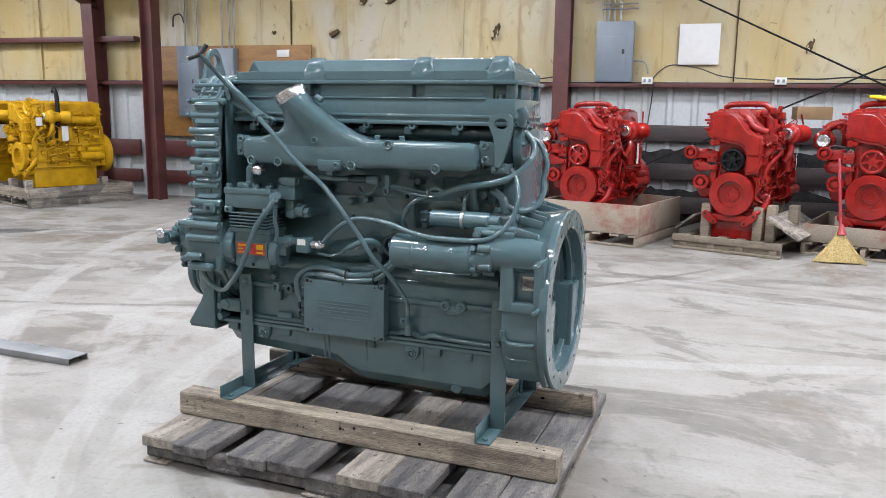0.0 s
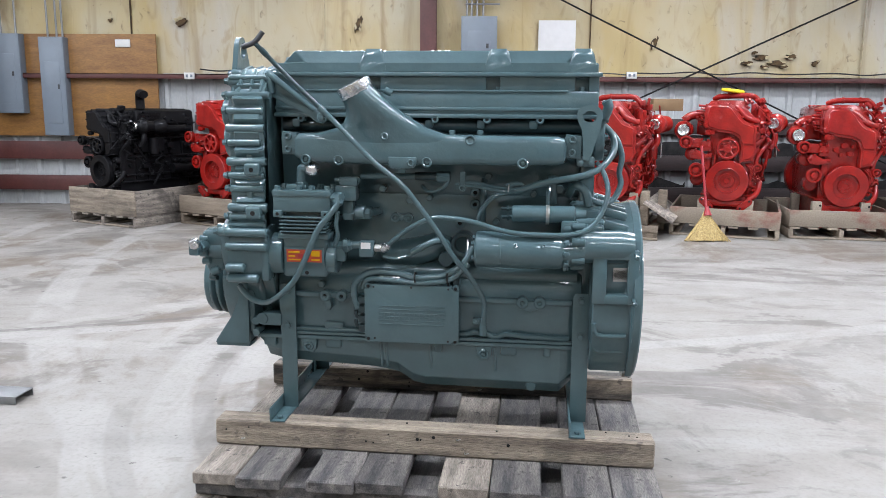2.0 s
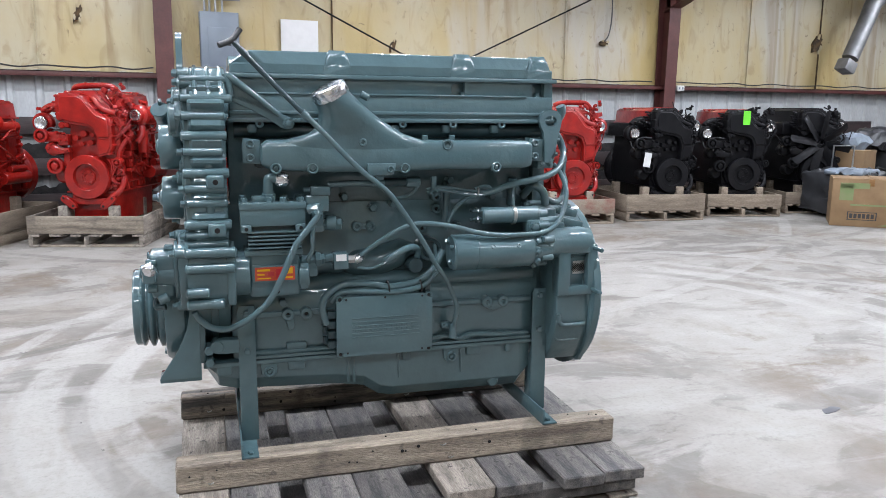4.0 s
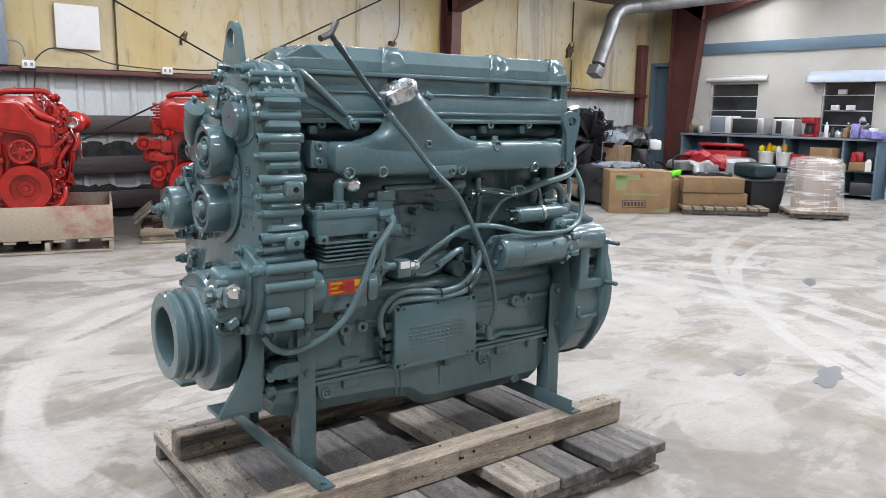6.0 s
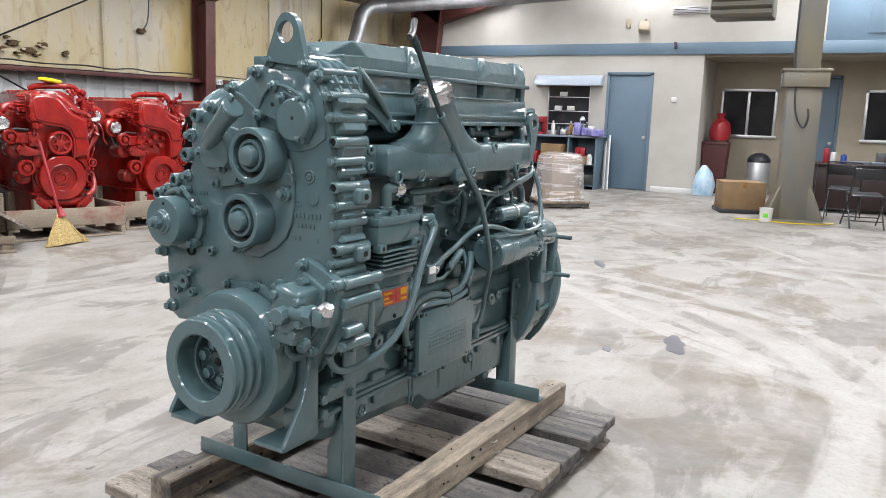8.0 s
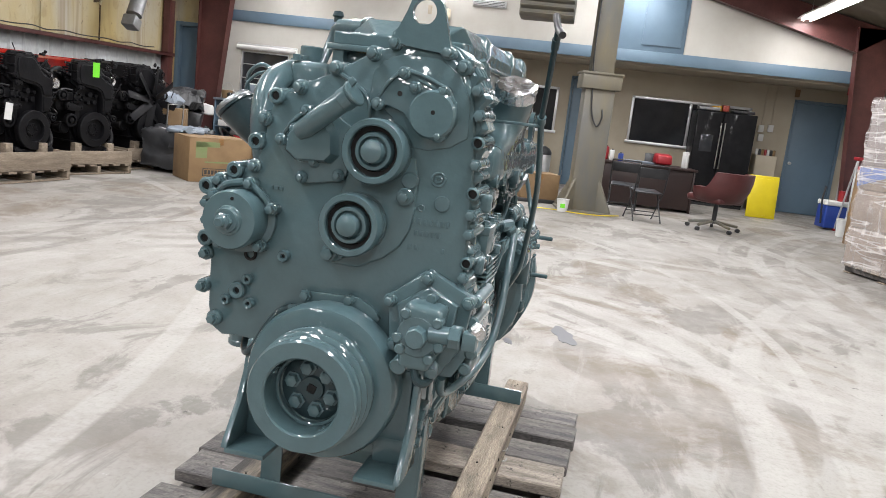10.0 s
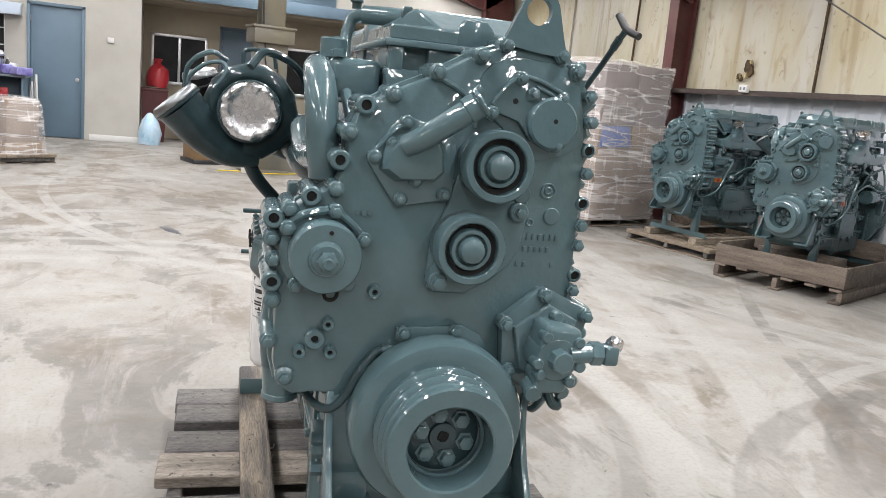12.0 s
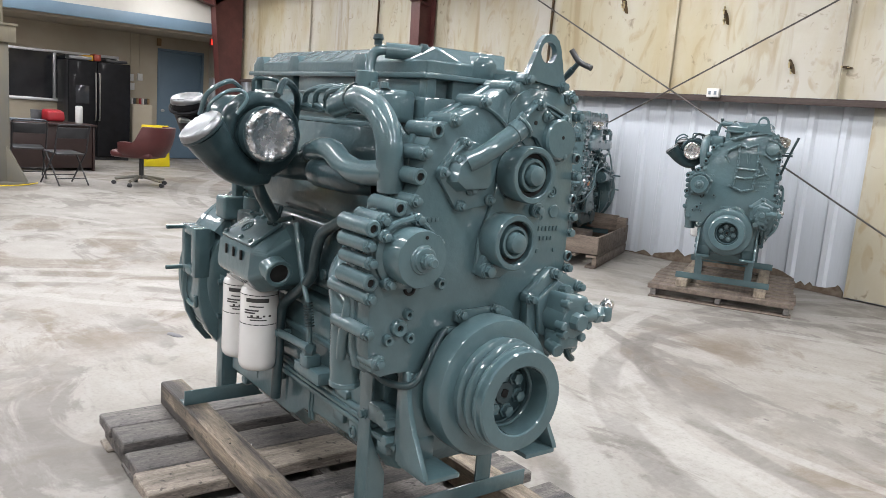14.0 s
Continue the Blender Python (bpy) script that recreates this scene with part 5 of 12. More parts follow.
    hump = loft(bmesh.new(), [[(u, 0.076 + y * f, 1.206 + z * f) for y, z in ((0.072, -0.022), (0.066, 0.020), (0.036, 0.048), (-0.03, 0.058), (-0.052, 0.03), (-0.058, -0.020), (-0.04, -0.040), (0.04, -0.044))] for u, f in ((-0.606, 1.06), (-0.622, 1.0), (-0.638, 0.84), (-0.642, 0.6))])
    part("pump_hump", hump, GREEN, wp)
    part("outlet_pipe", tube(bmesh.new(), [(-0.630, 0.105, 1.232), (-0.646, 0.075, 1.252), (-0.660, 0.03, 1.286), (-0.668, -0.025, 1.327)], 0.023, 20, r2=0.025), GREEN, wp)
    part("pipe_step", ring(bmesh.new(), (-0.664, 0.0, 1.309), (-0.12, -0.80, 0.60), 0.02, 0.0275, 0.03, 22, 0.004), GREEN, wp)
    part("outlet_flange", lathe(bmesh.new(), [(0, 0.002), (0.022, 0.0), (0.030, 0.002), (0.031, 0.006), (0.028, 0.010), (0, 0.010)], (-0.669, -0.024, 1.326), (-0.12, -0.80, 0.60), 22), GREEN, wp)
    part("flange_tab", box(bmesh.new(), (-0.669, -0.018, 1.350), (0.012, 0.018, 0.03), 0.004, (38, 0, 0)), GREEN, wp)
    for y, z in ears:
        part("ear", cyl(bmesh.new(), (-0.596, y, z), (-0.620, y, z), 0.015, seg=14, c=0.004), GREEN, wp)
        bolt(wp, (-0.619, y, z), (-1, 0, 0), "s")
    part("arc_rib", tube(bmesh.new(), [(-0.611, 0.160, 1.218), (-0.615, 0.135, 1.252), (-0.615, 0.108, 1.276)], 0.005, 8), GREEN, wp)
    part("curved_rib", tube(bmesh.new(), [(-0.596, 0.04, 1.372), (-0.598, -0.005, 1.350), (-0.598, -0.038, 1.32), (-0.597, -0.045, 1.28)], 0.006, 8), GREEN, case)
    # accessory drive on the exhaust side: drum, stepped nose, ears on an arched flange
    acc = part("accessory_drive", lathe(bmesh.new(), [(0, 0), (0.086, 0), (0.086, 0.012), (0.0705, 0.016), (0.0705, 0.074), (0.067, 0.080), (0.036, 0.081), (0.034, 0.086), (0.030, 0.088), (0.028, 0.094), (0.018, 0.095), (0.0175, 0.112), (0.012, 0.114), (0.0115, 0.126), (0.009, 0.128), (0, 0.126)], (-0.596, 0.250, 1.008), (-1, 0, 0), 44), GREEN, e)
    part("drum_hole", cyl(bmesh.new(), (-0.676, 0.243, 1.060), (-0.6785, 0.243, 1.060), 0.0045, seg=10, c=0.0005), RUBBER_AND_HOLES, acc)
    part("nose_nut", cyl(bmesh.new(), (-0.690, 0.250, 1.008), (-0.703, 0.250, 1.008), 0.021, seg=6), GREEN, acc)
    for y, z in ((0.231, 1.093), (0.171, 1.039), (0.196, 0.945), (0.322, 1.055), (0.300, 0.940)):
        part("drive_ear", cyl(bmesh.new(), (-0.594, y, z), (-0.622, y, z), 0.016, seg=14), GREEN, acc)
        bolt(acc, (-0.621, y, z), (-1, 0, 0), "m")
    part("drive_rib", tube(bmesh.new(), [(-0.605, 0.330, 1.050), (-0.615, 0.295, 1.082), (-0.618, 0.245, 1.096)], 0.009, 8), GREEN, acc)
    part("drive_rib", tube(bmesh.new(), [(-0.618, 0.222, 1.090), (-0.618, 0.195, 1.068), (-0.612, 0.175, 1.045)], 0.008, 8), GREEN, acc)
    part("drive_port", ring(bmesh.new(), (-0.594, 0.227, 0.919), (-1, 0, 0), 0.010, 0.017, 0.006, 20, 0.001), RUBBER_AND_HOLES, acc)
    # plugs low on the face
    for y, z, r in ((0.253, 0.824, 0.022), (0.228, 0.856, 0.014), (0.283, 0.796, 0.014), (0.220, 0.796, 0.014), (0.137, 0.928, 0.015)):
        part("plug", lathe(bmesh.new(), [(0, 0.006), (r * 0.35, 0.006), (r * 0.4, 0.014), (r * 0.85, 0.016), (r, 0.012), (r, 0)], (-0.595, y, z), (-1, 0, 0), 18), GREEN, case)
        part("plug_bore", cyl(bmesh.new(), (-0.598, y, z), (-0.6018, y, z), r * 0.34, seg=10, c=0.0004), RUBBER_AND_HOLES, case)
    part("timing_plate", prism(bmesh.new(), [(0.085, 0.852), (-0.06, 0.858), (-0.10, 0.840), (-0.12, 0.815), (-0.115, 0.806), (0.05, 0.806), (0.085, 0.826)], -0.607, -0.593, "x", 0.003), GREEN, case)
    for y, z in ((0.069, 0.843), (-0.042, 0.850)):
        part("ear", cyl(bmesh.new(), (-0.60, y, z), (-0.612, y, z), 0.014, seg=12), GREEN, case)
        bolt(case, (-0.611, y, z), (-1, 0, 0), "m")
    # cast marks: emblem, blank pad, part marks as plain bars
    part("cast_emblem", ring(bmesh.new(), (-0.594, -0.222, 1.160), (-1, 0, 0), 0.013, 0.018, 0.005, 20, 0.001), GREEN, case)
    part("cast_emblem", ring(bmesh.new(), (-0.594, -0.222, 1.160), (-1, 0, 0), 0.004, 0.009, 0.005, 14, 0.001), GREEN, case)
    part("cast_disc", cyl(bmesh.new(), (-0.594, -0.236, 1.106), (-0.5995, -0.236, 1.106), 0.019, seg=22), GREEN, case)
    part("cast_ring", ring(bmesh.new(), (-0.594, -0.188, 1.090), (-1, 0, 0), 0.005, 0.009, 0.004, 14, 0.001), GREEN, case)
    for k in range(7):
        part("cast_mark", span(bmesh.new(), (-0.598, -0.170 - 0.0135 * k, 1.052), (-0.594, -0.178 - 0.0135 * k, 1.066), 0.001), GREEN, case)
    for k in range(5):
        part("cast_mark", span(bmesh.new(), (-0.598, -0.178 - 0.0135 * k, 1.026), (-0.594, -0.186 - 0.0135 * k, 1.038), 0.001), GREEN, case)
    for y in (-0.166, -0.182, -0.246):
        part("cast_mark", span(bmesh.new(), (-0.598, y, 0.992), (-0.594, y - 0.009, 1.004), 0.001), GREEN, case)
    for k in range(3):
        part("cast_mark", span(bmesh.new(), (-0.598, 0.155 + 0.012 * k, 1.084), (-0.594, 0.164 + 0.012 * k, 1.094), 0.001), GREEN, case)
    # water inlet low at the exhaust-side corner
    part("water_inlet", tube(bmesh.new(), [(-0.36, 0.24, 0.95), (-0.40, 0.29, 0.91), (-0.45, 0.31, 0.85), (-0.458, 0.312, 0.78), (-0.448, 0.308, 0.71), (-0.445, 0.305, 0.645)], 0.052, 20, r2=0.038), GREEN, e)
    part("inlet_fin", tube(bmesh.new(), [(-0.50, 0.32, 0.90), (-0.505, 0.338, 0.85), (-0.49, 0.342, 0.78), (-0.475, 0.338, 0.72)], 0.022, 12, r2=0.012), GREEN, e)
    part("inlet_lip", ring(bmesh.new(), (-0.445, 0.305, 0.634), (0, 0, 1), 0.030, 0.041, 0.016, 28), GREEN, e)
    part("oil_line", tube(bmesh.new(), [(-0.48, 0.27, 0.70), (-0.55, 0.25, 0.672), (-0.605, 0.215, 0.672), (-0.618, 0.185, 0.705), (-0.616, 0.155, 0.762), (-0.606, 0.125, 0.798), (-0.602, 0.10, 0.806)], 0.0095, 10), GREEN_DARK, e)
    part("line_clip", box(bmesh.new(), (-0.604, 0.098, 0.806), (0.02, 0.03, 0.016), 0.004), GREEN, e)
    # fuel pump on the intake side, on a five-eared flange
    fp = part("fuel_pump_flange", prism(bmesh.new(), [(-0.140, 0.885), (-0.150, 0.890), (-0.222, 0.952), (-0.240, 0.952), (-0.336, 0.908), (-0.340, 0.885), (-0.325, 0.785), (-0.275, 0.705), (-0.245, 0.700), (-0.160, 0.756), (-0.150, 0.775)], -0.625, -0.592, "x", 0.006), GREEN, e)
    part("raised_web", prism(bmesh.new(), [(-0.165, 0.868), (-0.238, 0.922), (-0.310, 0.886), (-0.300, 0.80), (-0.255, 0.735), (-0.185, 0.775)], -0.640, -0.622, "x", 0.007, 3), GREEN, fp)
    for y, z in ((-0.148, 0.873), (-0.231, 0.938), (-0.331, 0.895), (-0.165, 0.770), (-0.262, 0.714)):
        part("ear", cyl(bmesh.new(), (-0.60, y, z), (-0.636, y, z), 0.0165, seg=16, c=0.005), GREEN, fp)
        bolt(fp, (-0.635, y, z), (-1, 0, 0), "m")
    body = bmesh.new()
    box(body, (-0.672, -0.246, 0.862), (0.085, 0.088, 0.062), 0.014, (8, 0, 0), 3)
    cyl(body, (-0.63, -0.240, 0.822), (-0.715, -0.240, 0.822), 0.050, 0.047, seg=24)
    cyl(body, (-0.70, -0.242, 0.824), (-0.742, -0.242, 0.824), 0.027, 0.024, seg=8)
    box(body, (-0.675, -0.235, 0.768), (0.07, 0.075, 0.05), 0.012, (0, 0, 0), 3)
    cyl(body, (-0.66, -0.205, 0.752), (-0.705, -0.200, 0.742), 0.020, seg=12)
    cyl(body, (-0.66, -0.270, 0.748), (-0.690, -0.275, 0.735), 0.016, seg=12)
    part("fuel_pump", body, GREEN, fp)
    for y, z in ((-0.284, 0.861), (-0.210, 0.872), (-0.292, 0.808), (-0.196, 0.815), (-0.205, 0.790), (-0.272, 0.776)):
        part("pump_screw", cyl(bmesh.new(), (-0.69, y, z), (-0.722, y, z), 0.0125, seg=10), GREEN, fp)
    part("cover_screw", cyl(bmesh.new(), (-0.64, -0.252, 0.898), (-0.668, -0.252, 0.900), 0.013, seg=8), GREEN, fp)
    part("pump_fitting", tube(bmesh.new(), [(-0.705, -0.268, 0.832), (-0.708, -0.315, 0.836)], 0.021, 14, straight=True), GREEN, fp)
    part("fitting_nut", cyl(bmesh.new(), (-0.708, -0.312, 0.836), (-0.709, -0.340, 0.836), 0.026, seg=6), GREEN, fp)
    part("fitting_end", box(bmesh.new(), (-0.709, -0.358, 0.834), (0.038, 0.034, 0.044), 0.008), GREEN, fp)
    part("foil_plug", rough_up(lathe(bmesh.new(), [(0, 0), (0.018, 0.0), (0.021, 0.012), (0.013, 0.026), (0, 0.03)], (-0.706, -0.366, 0.846), (0, -0.5, 1), 14), 70, 0.004, 2.0), FOIL, fp, "crumpled foil plug")
    part("pump_line", tube(bmesh.new(), [(-0.69, -0.235, 0.748), (-0.700, -0.245, 0.722), (-0.695, -0.262, 0.712), (-0.67, -0.27, 0.715)], 0.010, 8), GREEN_DARK, fp)
    # rear half of the pump drive: a bulged casting with long bosses
    low = part("pump_housing", loft(bmesh.new(), [[(x, -0.25 - y, z) for y, z in ((0.0, 0.70 + s), (0.055 * f, 0.705 + s), (0.085 * f, 0.76), (0.088 * f, 0.86), (0.07 * f, 0.905), (0.0, 0.915))] for x, f, s in ((-0.60, 1.0, 0.0), (-0.56, 1.02, 0.0), (-0.50, 0.95, 0.01), (-0.455, 0.9, 0.03))]), GREEN, e)
    for y, z, b in ((-0.342, 0.895, -0.45), (-0.345, 0.77, -0.535), (-0.335, 0.73, -0.49), (-0.34, 0.845, -0.455), (-0.30, 0.915, -0.47)):
        part("boss", cyl(bmesh.new(), (-0.605, y, z), (b, y, z), 0.0155, 0.0165, seg=14, c=0.005), GREEN, low)
    part("web_block", box(bmesh.new(), (-0.468, -0.30, 0.80), (0.03, 0.07, 0.16), 0.01), GREEN, low)
    return case


def crank_train(e):
    c = (-0.60, -0.008, 0.657)
    damper = part("crank_damper", lathe(bmesh.new(), [(0, 0), (0.180, 0), (0.187, 0.007), (0.187, 0.056), (0.180, 0.068), (0.168, 0.072), (0.150, 0.073), (0.0, 0.073)], (-0.612, c[1], c[2]), (-1, 0, 0), 72), GREEN, e)
    prof = [(0.140, 0.0), (0.141, 0.004), (0.141, 0.016), (0.138, 0.019), (0.116, 0.026), (0.116, 0.029), (0.136, 0.036), (0.138, 0.039), (0.138, 0.046), (0.135, 0.049), (0.116, 0.056), (0.116, 0.059), (0.133, 0.066), (0.135, 0.069), (0.135, 0.074), (0.131, 0.078), (0.131, 0.094), (0.127, 0.099), (0.092, 0.099), (0.088, 0.095), (0.086, 0.020), (0.080, 0.016), (0.0, 0.016)]
    part("crank_pulley", lathe(bmesh.new(), prof, (-0.684, c[1], c[2]), (-1, 0, 0), 72), GREEN, damper)
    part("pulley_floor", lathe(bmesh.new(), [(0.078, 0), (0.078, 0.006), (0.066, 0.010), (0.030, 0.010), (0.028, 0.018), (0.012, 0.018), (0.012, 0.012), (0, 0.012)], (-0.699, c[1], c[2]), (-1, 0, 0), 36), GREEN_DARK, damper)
    part("bore_step", ring(bmesh.new(), (-0.715, c[1], c[2]), (-1, 0, 0), 0.078, 0.0865, 0.012, 40, 0.002), GREEN, damper)
    part("square_drive", box(bmesh.new(), (-0.7165, c[1], c[2]), (0.004, 0.020, 0.020), 0.001, (20, 0, 0)), RUBBER_AND_HOLES, damper)
    for k in range(6):
        a = radians(60 * k + 15)
        bolt(damper, (-0.709, c[1] + 0.050 * math.cos(a), c[2] + 0.050 * math.sin(a)), (-1, 0, 0), "l")
    # front mount: two gusset feet and a cross plate
    mount = part("front_mount", span(bmesh.new(), (-0.60, -0.215, 0.50), (-0.555, 0.215, 0.70), 0.006), GREEN, e)
    for k in (-1, 1):
        y = k * 0.218 - 0.008
        part("gusset", prism(bmesh.new(), [(-0.703, 0.459), (-0.700, 0.470), (-0.640, 0.560), (-0.612, 0.625), (-0.598, 0.700), (-0.585, 0.715), (-0.572, 0.700), (-0.572, 0.459)], y - 0.008, y + 0.008, "y", 0.003), GREEN, mount)
        part("gusset_foot", span(bmesh.new(), (-0.703, y - (0.105 if k > 0 else 0.0), 0.446), (-0.572, y + (0.0 if k > 0 else 0.105), 0.460), 0.004), GREEN, mount)
        part("foot_web", box(bmesh.new(), (-0.59, y - k * 0.05, 0.49), (0.025, 0.09, 0.07), 0.008), GREEN, mount)
        for u, z, r in ((-0.545, 0.548, 0.017), (-0.520, 0.558, 0.022), (-0.545, 0.505, 0.016)):
            part("mount_bolt", cyl(bmesh.new(), (u, k * 0.175, z), (u, k * 0.238, z), r, seg=6 if r < 0.02 else 16), GREEN, mount)
        part("mount_bracket", box(bmesh.new(), (-0.485, k * 0.208, 0.556), (0.075, 0.05, 0.052), 0.01), GREEN, mount)
    return damper


def squarish(p, q, half, y, power=2.0, n=32):
    """A ring of points whose long axis runs from p to q in (x, z), half as deep as said, round y."""
    (x0, z0), (x1, z1) = p, q
    cx, cz, ax, az = (x0 + x1) / 2, (z0 + z1) / 2, (x1 - x0) / 2, (z1 - z0) / 2
    return [(cx + ax * c, y + half * s, cz + az * c) for c, s in [(a, b) for a, b in oval(0, 0, 1, 1, n, power)]]


def intake_side(e):
    # log manifold: a square-shouldered casting
    secs = []
    for u, zc, h, d in ((-0.366, 1.192, 0.040, 0.030), (-0.360, 1.192, 0.072, 0.045), (-0.345, 1.193, 0.092, 0.052), (-0.30, 1.190, 0.100, 0.056), (-0.2, 1.187, 0.106, 0.058), (0.0, 1.186, 0.108, 0.058), (0.15, 1.187, 0.106, 0.058), (0.22, 1.188, 0.100, 0.056), (0.36, 1.187, 0.102, 0.056), (0.44, 1.188, 0.100, 0.056), (0.535, 1.188, 0.097, 0.053), (0.556, 1.188, 0.084, 0.045), (0.564, 1.188, 0.05, 0.03)):
        secs.append([(u, -0.256 + y, z) for y, z in oval(0, zc, d, h * 0.5, 28, 4.6)])
    man = part("intake_manifold", loft(bmesh.new(), secs), GREEN, e)
    # elbow: one casting that narrows from the log up to the capped mouth
    secs = []
    for p, q, half, y, power in (((-0.335, 1.160), (0.300, 1.160), 0.046, -0.262, 4.5), ((-0.330, 1.205), (0.285, 1.205), 0.050, -0.263, 4.2), ((-0.318, 1.232), (0.205, 1.228), 0.052, -0.265, 4.0), ((-0.262, 1.246), (0.150, 1.243), 0.052, -0.267, 3.6), ((-0.215, 1.258), (0.098, 1.260), 0.052, -0.270, 3.2), ((-0.190, 1.276), (0.056, 1.284), 0.053, -0.276, 2.8), ((-0.180, 1.298), (0.018, 1.308), 0.054, -0.283, 2.5), ((-0.180, 1.322), (-0.018, 1.336), 0.055, -0.291, 2.2), ((-0.186, 1.342), (-0.053, 1.366), 0.055, -0.298, 2.1), ((-0.192, 1.356), (-0.082, 1.392), 0.055, -0.302, 2.0), ((-0.200, 1.372), (-0.099, 1.421), 0.0555, -0.304, 2.0)):
        secs.append(squarish(p, q, half, y, power))
    part("intake_elbow", loft(bmesh.new(), secs), GREEN, man)
    m = pose(-0.150, -0.304, 1.398, 6, -26, 0)
    bm = lathe(bmesh.new(), [(0.0575, -0.030), (0.0590, -0.027), (0.0585, -0.012), (0.0595, -0.002), (0.0575, 0.006), (0.048, 0.010), (0.03, 0.007), (0.012, 0.009), (0, 0.008)], seg=48)
    bm.transform(m)
    rough_up(bm, 55, 0.0035, 3.0)
    part("foil_cap", bm, FOIL, man, "crumpled silver foil over the mouth")
    part("elbow_lug", cyl(bmesh.new(), (-0.045, -0.30, 1.385), (-0.02, -0.30, 1.372), 0.012, seg=10), GREEN, man)
    for u, z in ((-0.205, 1.149), (0.099, 1.146), (0.421, 1.146), (0.245, 1.222), (-0.32, 1.15)):
        part("bolt_pocket", ring(bmesh.new(), (u, -0.285, z), (0, -1, 0), 0.0105, 0.0185, 0.030, 18), GREEN, man)
        bolt(man, (u, -0.298, z), (0, -1, 0), "s")
    for u in (0.180, 0.275):
        part("top_nub", cyl(bmesh.new(), (u, -0.262, 1.232), (u, -0.262, 1.254), 0.011, seg=10), GREEN, man)
    part("sensor_pad", prism(bmesh.new(), [(-0.030, 1.163), (0.066, 1.163), (0.066, 1.142), (0.058, 1.128), (0.04, 1.123), (-0.020, 1.123), (-0.030, 1.135)], -0.325, -0.295, "y", 0.005), GREEN, man)
    part("pad_ring", ring(bmesh.new(), (0.047, -0.322, 1.144), (0, -1, 0), 0.006, 0.013, 0.008, 16, 0.002), GREEN, man)
    part("pad_tongue", prism(bmesh.new(), [(-0.005, 1.13), (0.03, 1.13), (0.026, 1.108), (0.004, 1.108)], -0.318, -0.295, "y", 0.004), GREEN, man)
    part("elbow_boss", ring(bmesh.new(), (-0.043, -0.315, 1.231), (0, -1, 0), 0.006, 0.0135, 0.008, 18, 0.002), GREEN, man)
    for u, w in ((-0.393, 1), (0.585, -1)):
        part("end_flange", prism(bmesh.new(), [(u - 0.026, 1.164), (u + 0.030, 1.160), (u + 0.030, 1.238), (u - 0.022, 1.244), (u - 0.028, 1.225)], -0.262, -0.215, "y", 0.006), GREEN, man)
        for z in (1.181, 1.226):
            part("flange_ring", ring(bmesh.new(), (u - 0.002, -0.258, z), (0, -1, 0), 0.006, 0.014, 0.012, 16, 0.002), GREEN, man)
    # runners behind the log take the darker copy, shade painted in
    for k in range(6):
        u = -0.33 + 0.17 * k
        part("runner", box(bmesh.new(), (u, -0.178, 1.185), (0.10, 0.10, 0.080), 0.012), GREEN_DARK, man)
    # two-legged brace from the gear case to the dipstick clamp
    brace = part("brace", prism(bmesh.new(), [(-0.455, 1.376), (-0.452, 1.360), (-0.380, 1.328), (-0.315, 1.290), (-0.295, 1.275), (-0.272, 1.270), (-0.255, 1.280), (-0.252, 1.296), (-0.262, 1.308), (-0.290, 1.318), (-0.340, 1.348), (-0.40, 1.374)], -0.256, -0.238, "y", 0.004), GREEN, e)
    part("brace_rib", tube(bmesh.new(), [(-0.455, -0.262, 1.435), (-0.43, -0.268, 1.418), (-0.362, -0.266, 1.366), (-0.300, -0.258, 1.316)], 0.0135, 10, r2=0.008), GREEN, brace)
    part("brace_rib", tube(bmesh.new(), [(-0.462, -0.262, 1.440), (-0.452, -0.265, 1.41), (-0.448, -0.262, 1.372)], 0.011, 10), GREEN, brace)
    part("brace_web", prism(bmesh.new(), [(-0.455, 1.43), (-0.455, 1.372), (-0.36, 1.335), (-0.30, 1.312), (-0.36, 1.362)], -0.256, -0.248, "y", 0.002), GREEN, brace)
    part("brace_eye", ring(bmesh.new(), (-0.273, -0.252, 1.290), (0, -1, 0), 0.008, 0.019, 0.012, 20, 0.003), GREEN, brace)
    bolt(brace, (-0.273, -0.258, 1.290), (0, -1, 0), "m")
    part("clamp_strip", prism(bmesh.new(), [(-0.262, -0.262), (-0.258, -0.275), (-0.225, -0.372), (-0.232, -0.392), (-0.246, -0.388), (-0.272, -0.285)], 1.298, 1.306, "z", 0.002), GREEN, brace)
    # dipstick: tube, rod and tee handle
    stick = part("dipstick_tube", tube(bmesh.new(), [(0.294, -0.235, 0.555), (0.298, -0.25, 0.60), (0.300, -0.262, 0.646), (0.285, -0.272, 0.690), (0.244, -0.305, 0.765), (0.198, -0.335, 0.827), (0.146, -0.352, 0.913), (0.058, -0.372, 1.037), (0.012, -0.380, 1.088), (-0.072, -0.388, 1.155), (-0.178, -0.392, 1.263), (-0.236, -0.393, 1.318)], 0.0088, 10), GREEN, e)
    part("tube_collar", tube(bmesh.new(), [(-0.228, -0.393, 1.310), (-0.245, -0.395, 1.326)], 0.0125, 12, straight=True), GREEN, stick)
    part("dipstick_rod", tube(bmesh.new(), [(-0.240, -0.394, 1.321), (-0.345, -0.412, 1.425), (-0.441, -0.428, 1.524)], 0.0078, 10), GREEN_DARK, stick)
    part("rod_collar", tube(bmesh.new(), [(-0.405, -0.422, 1.487), (-0.425, -0.425, 1.508)], 0.0100, 10, straight=True), GREEN_DARK, stick)
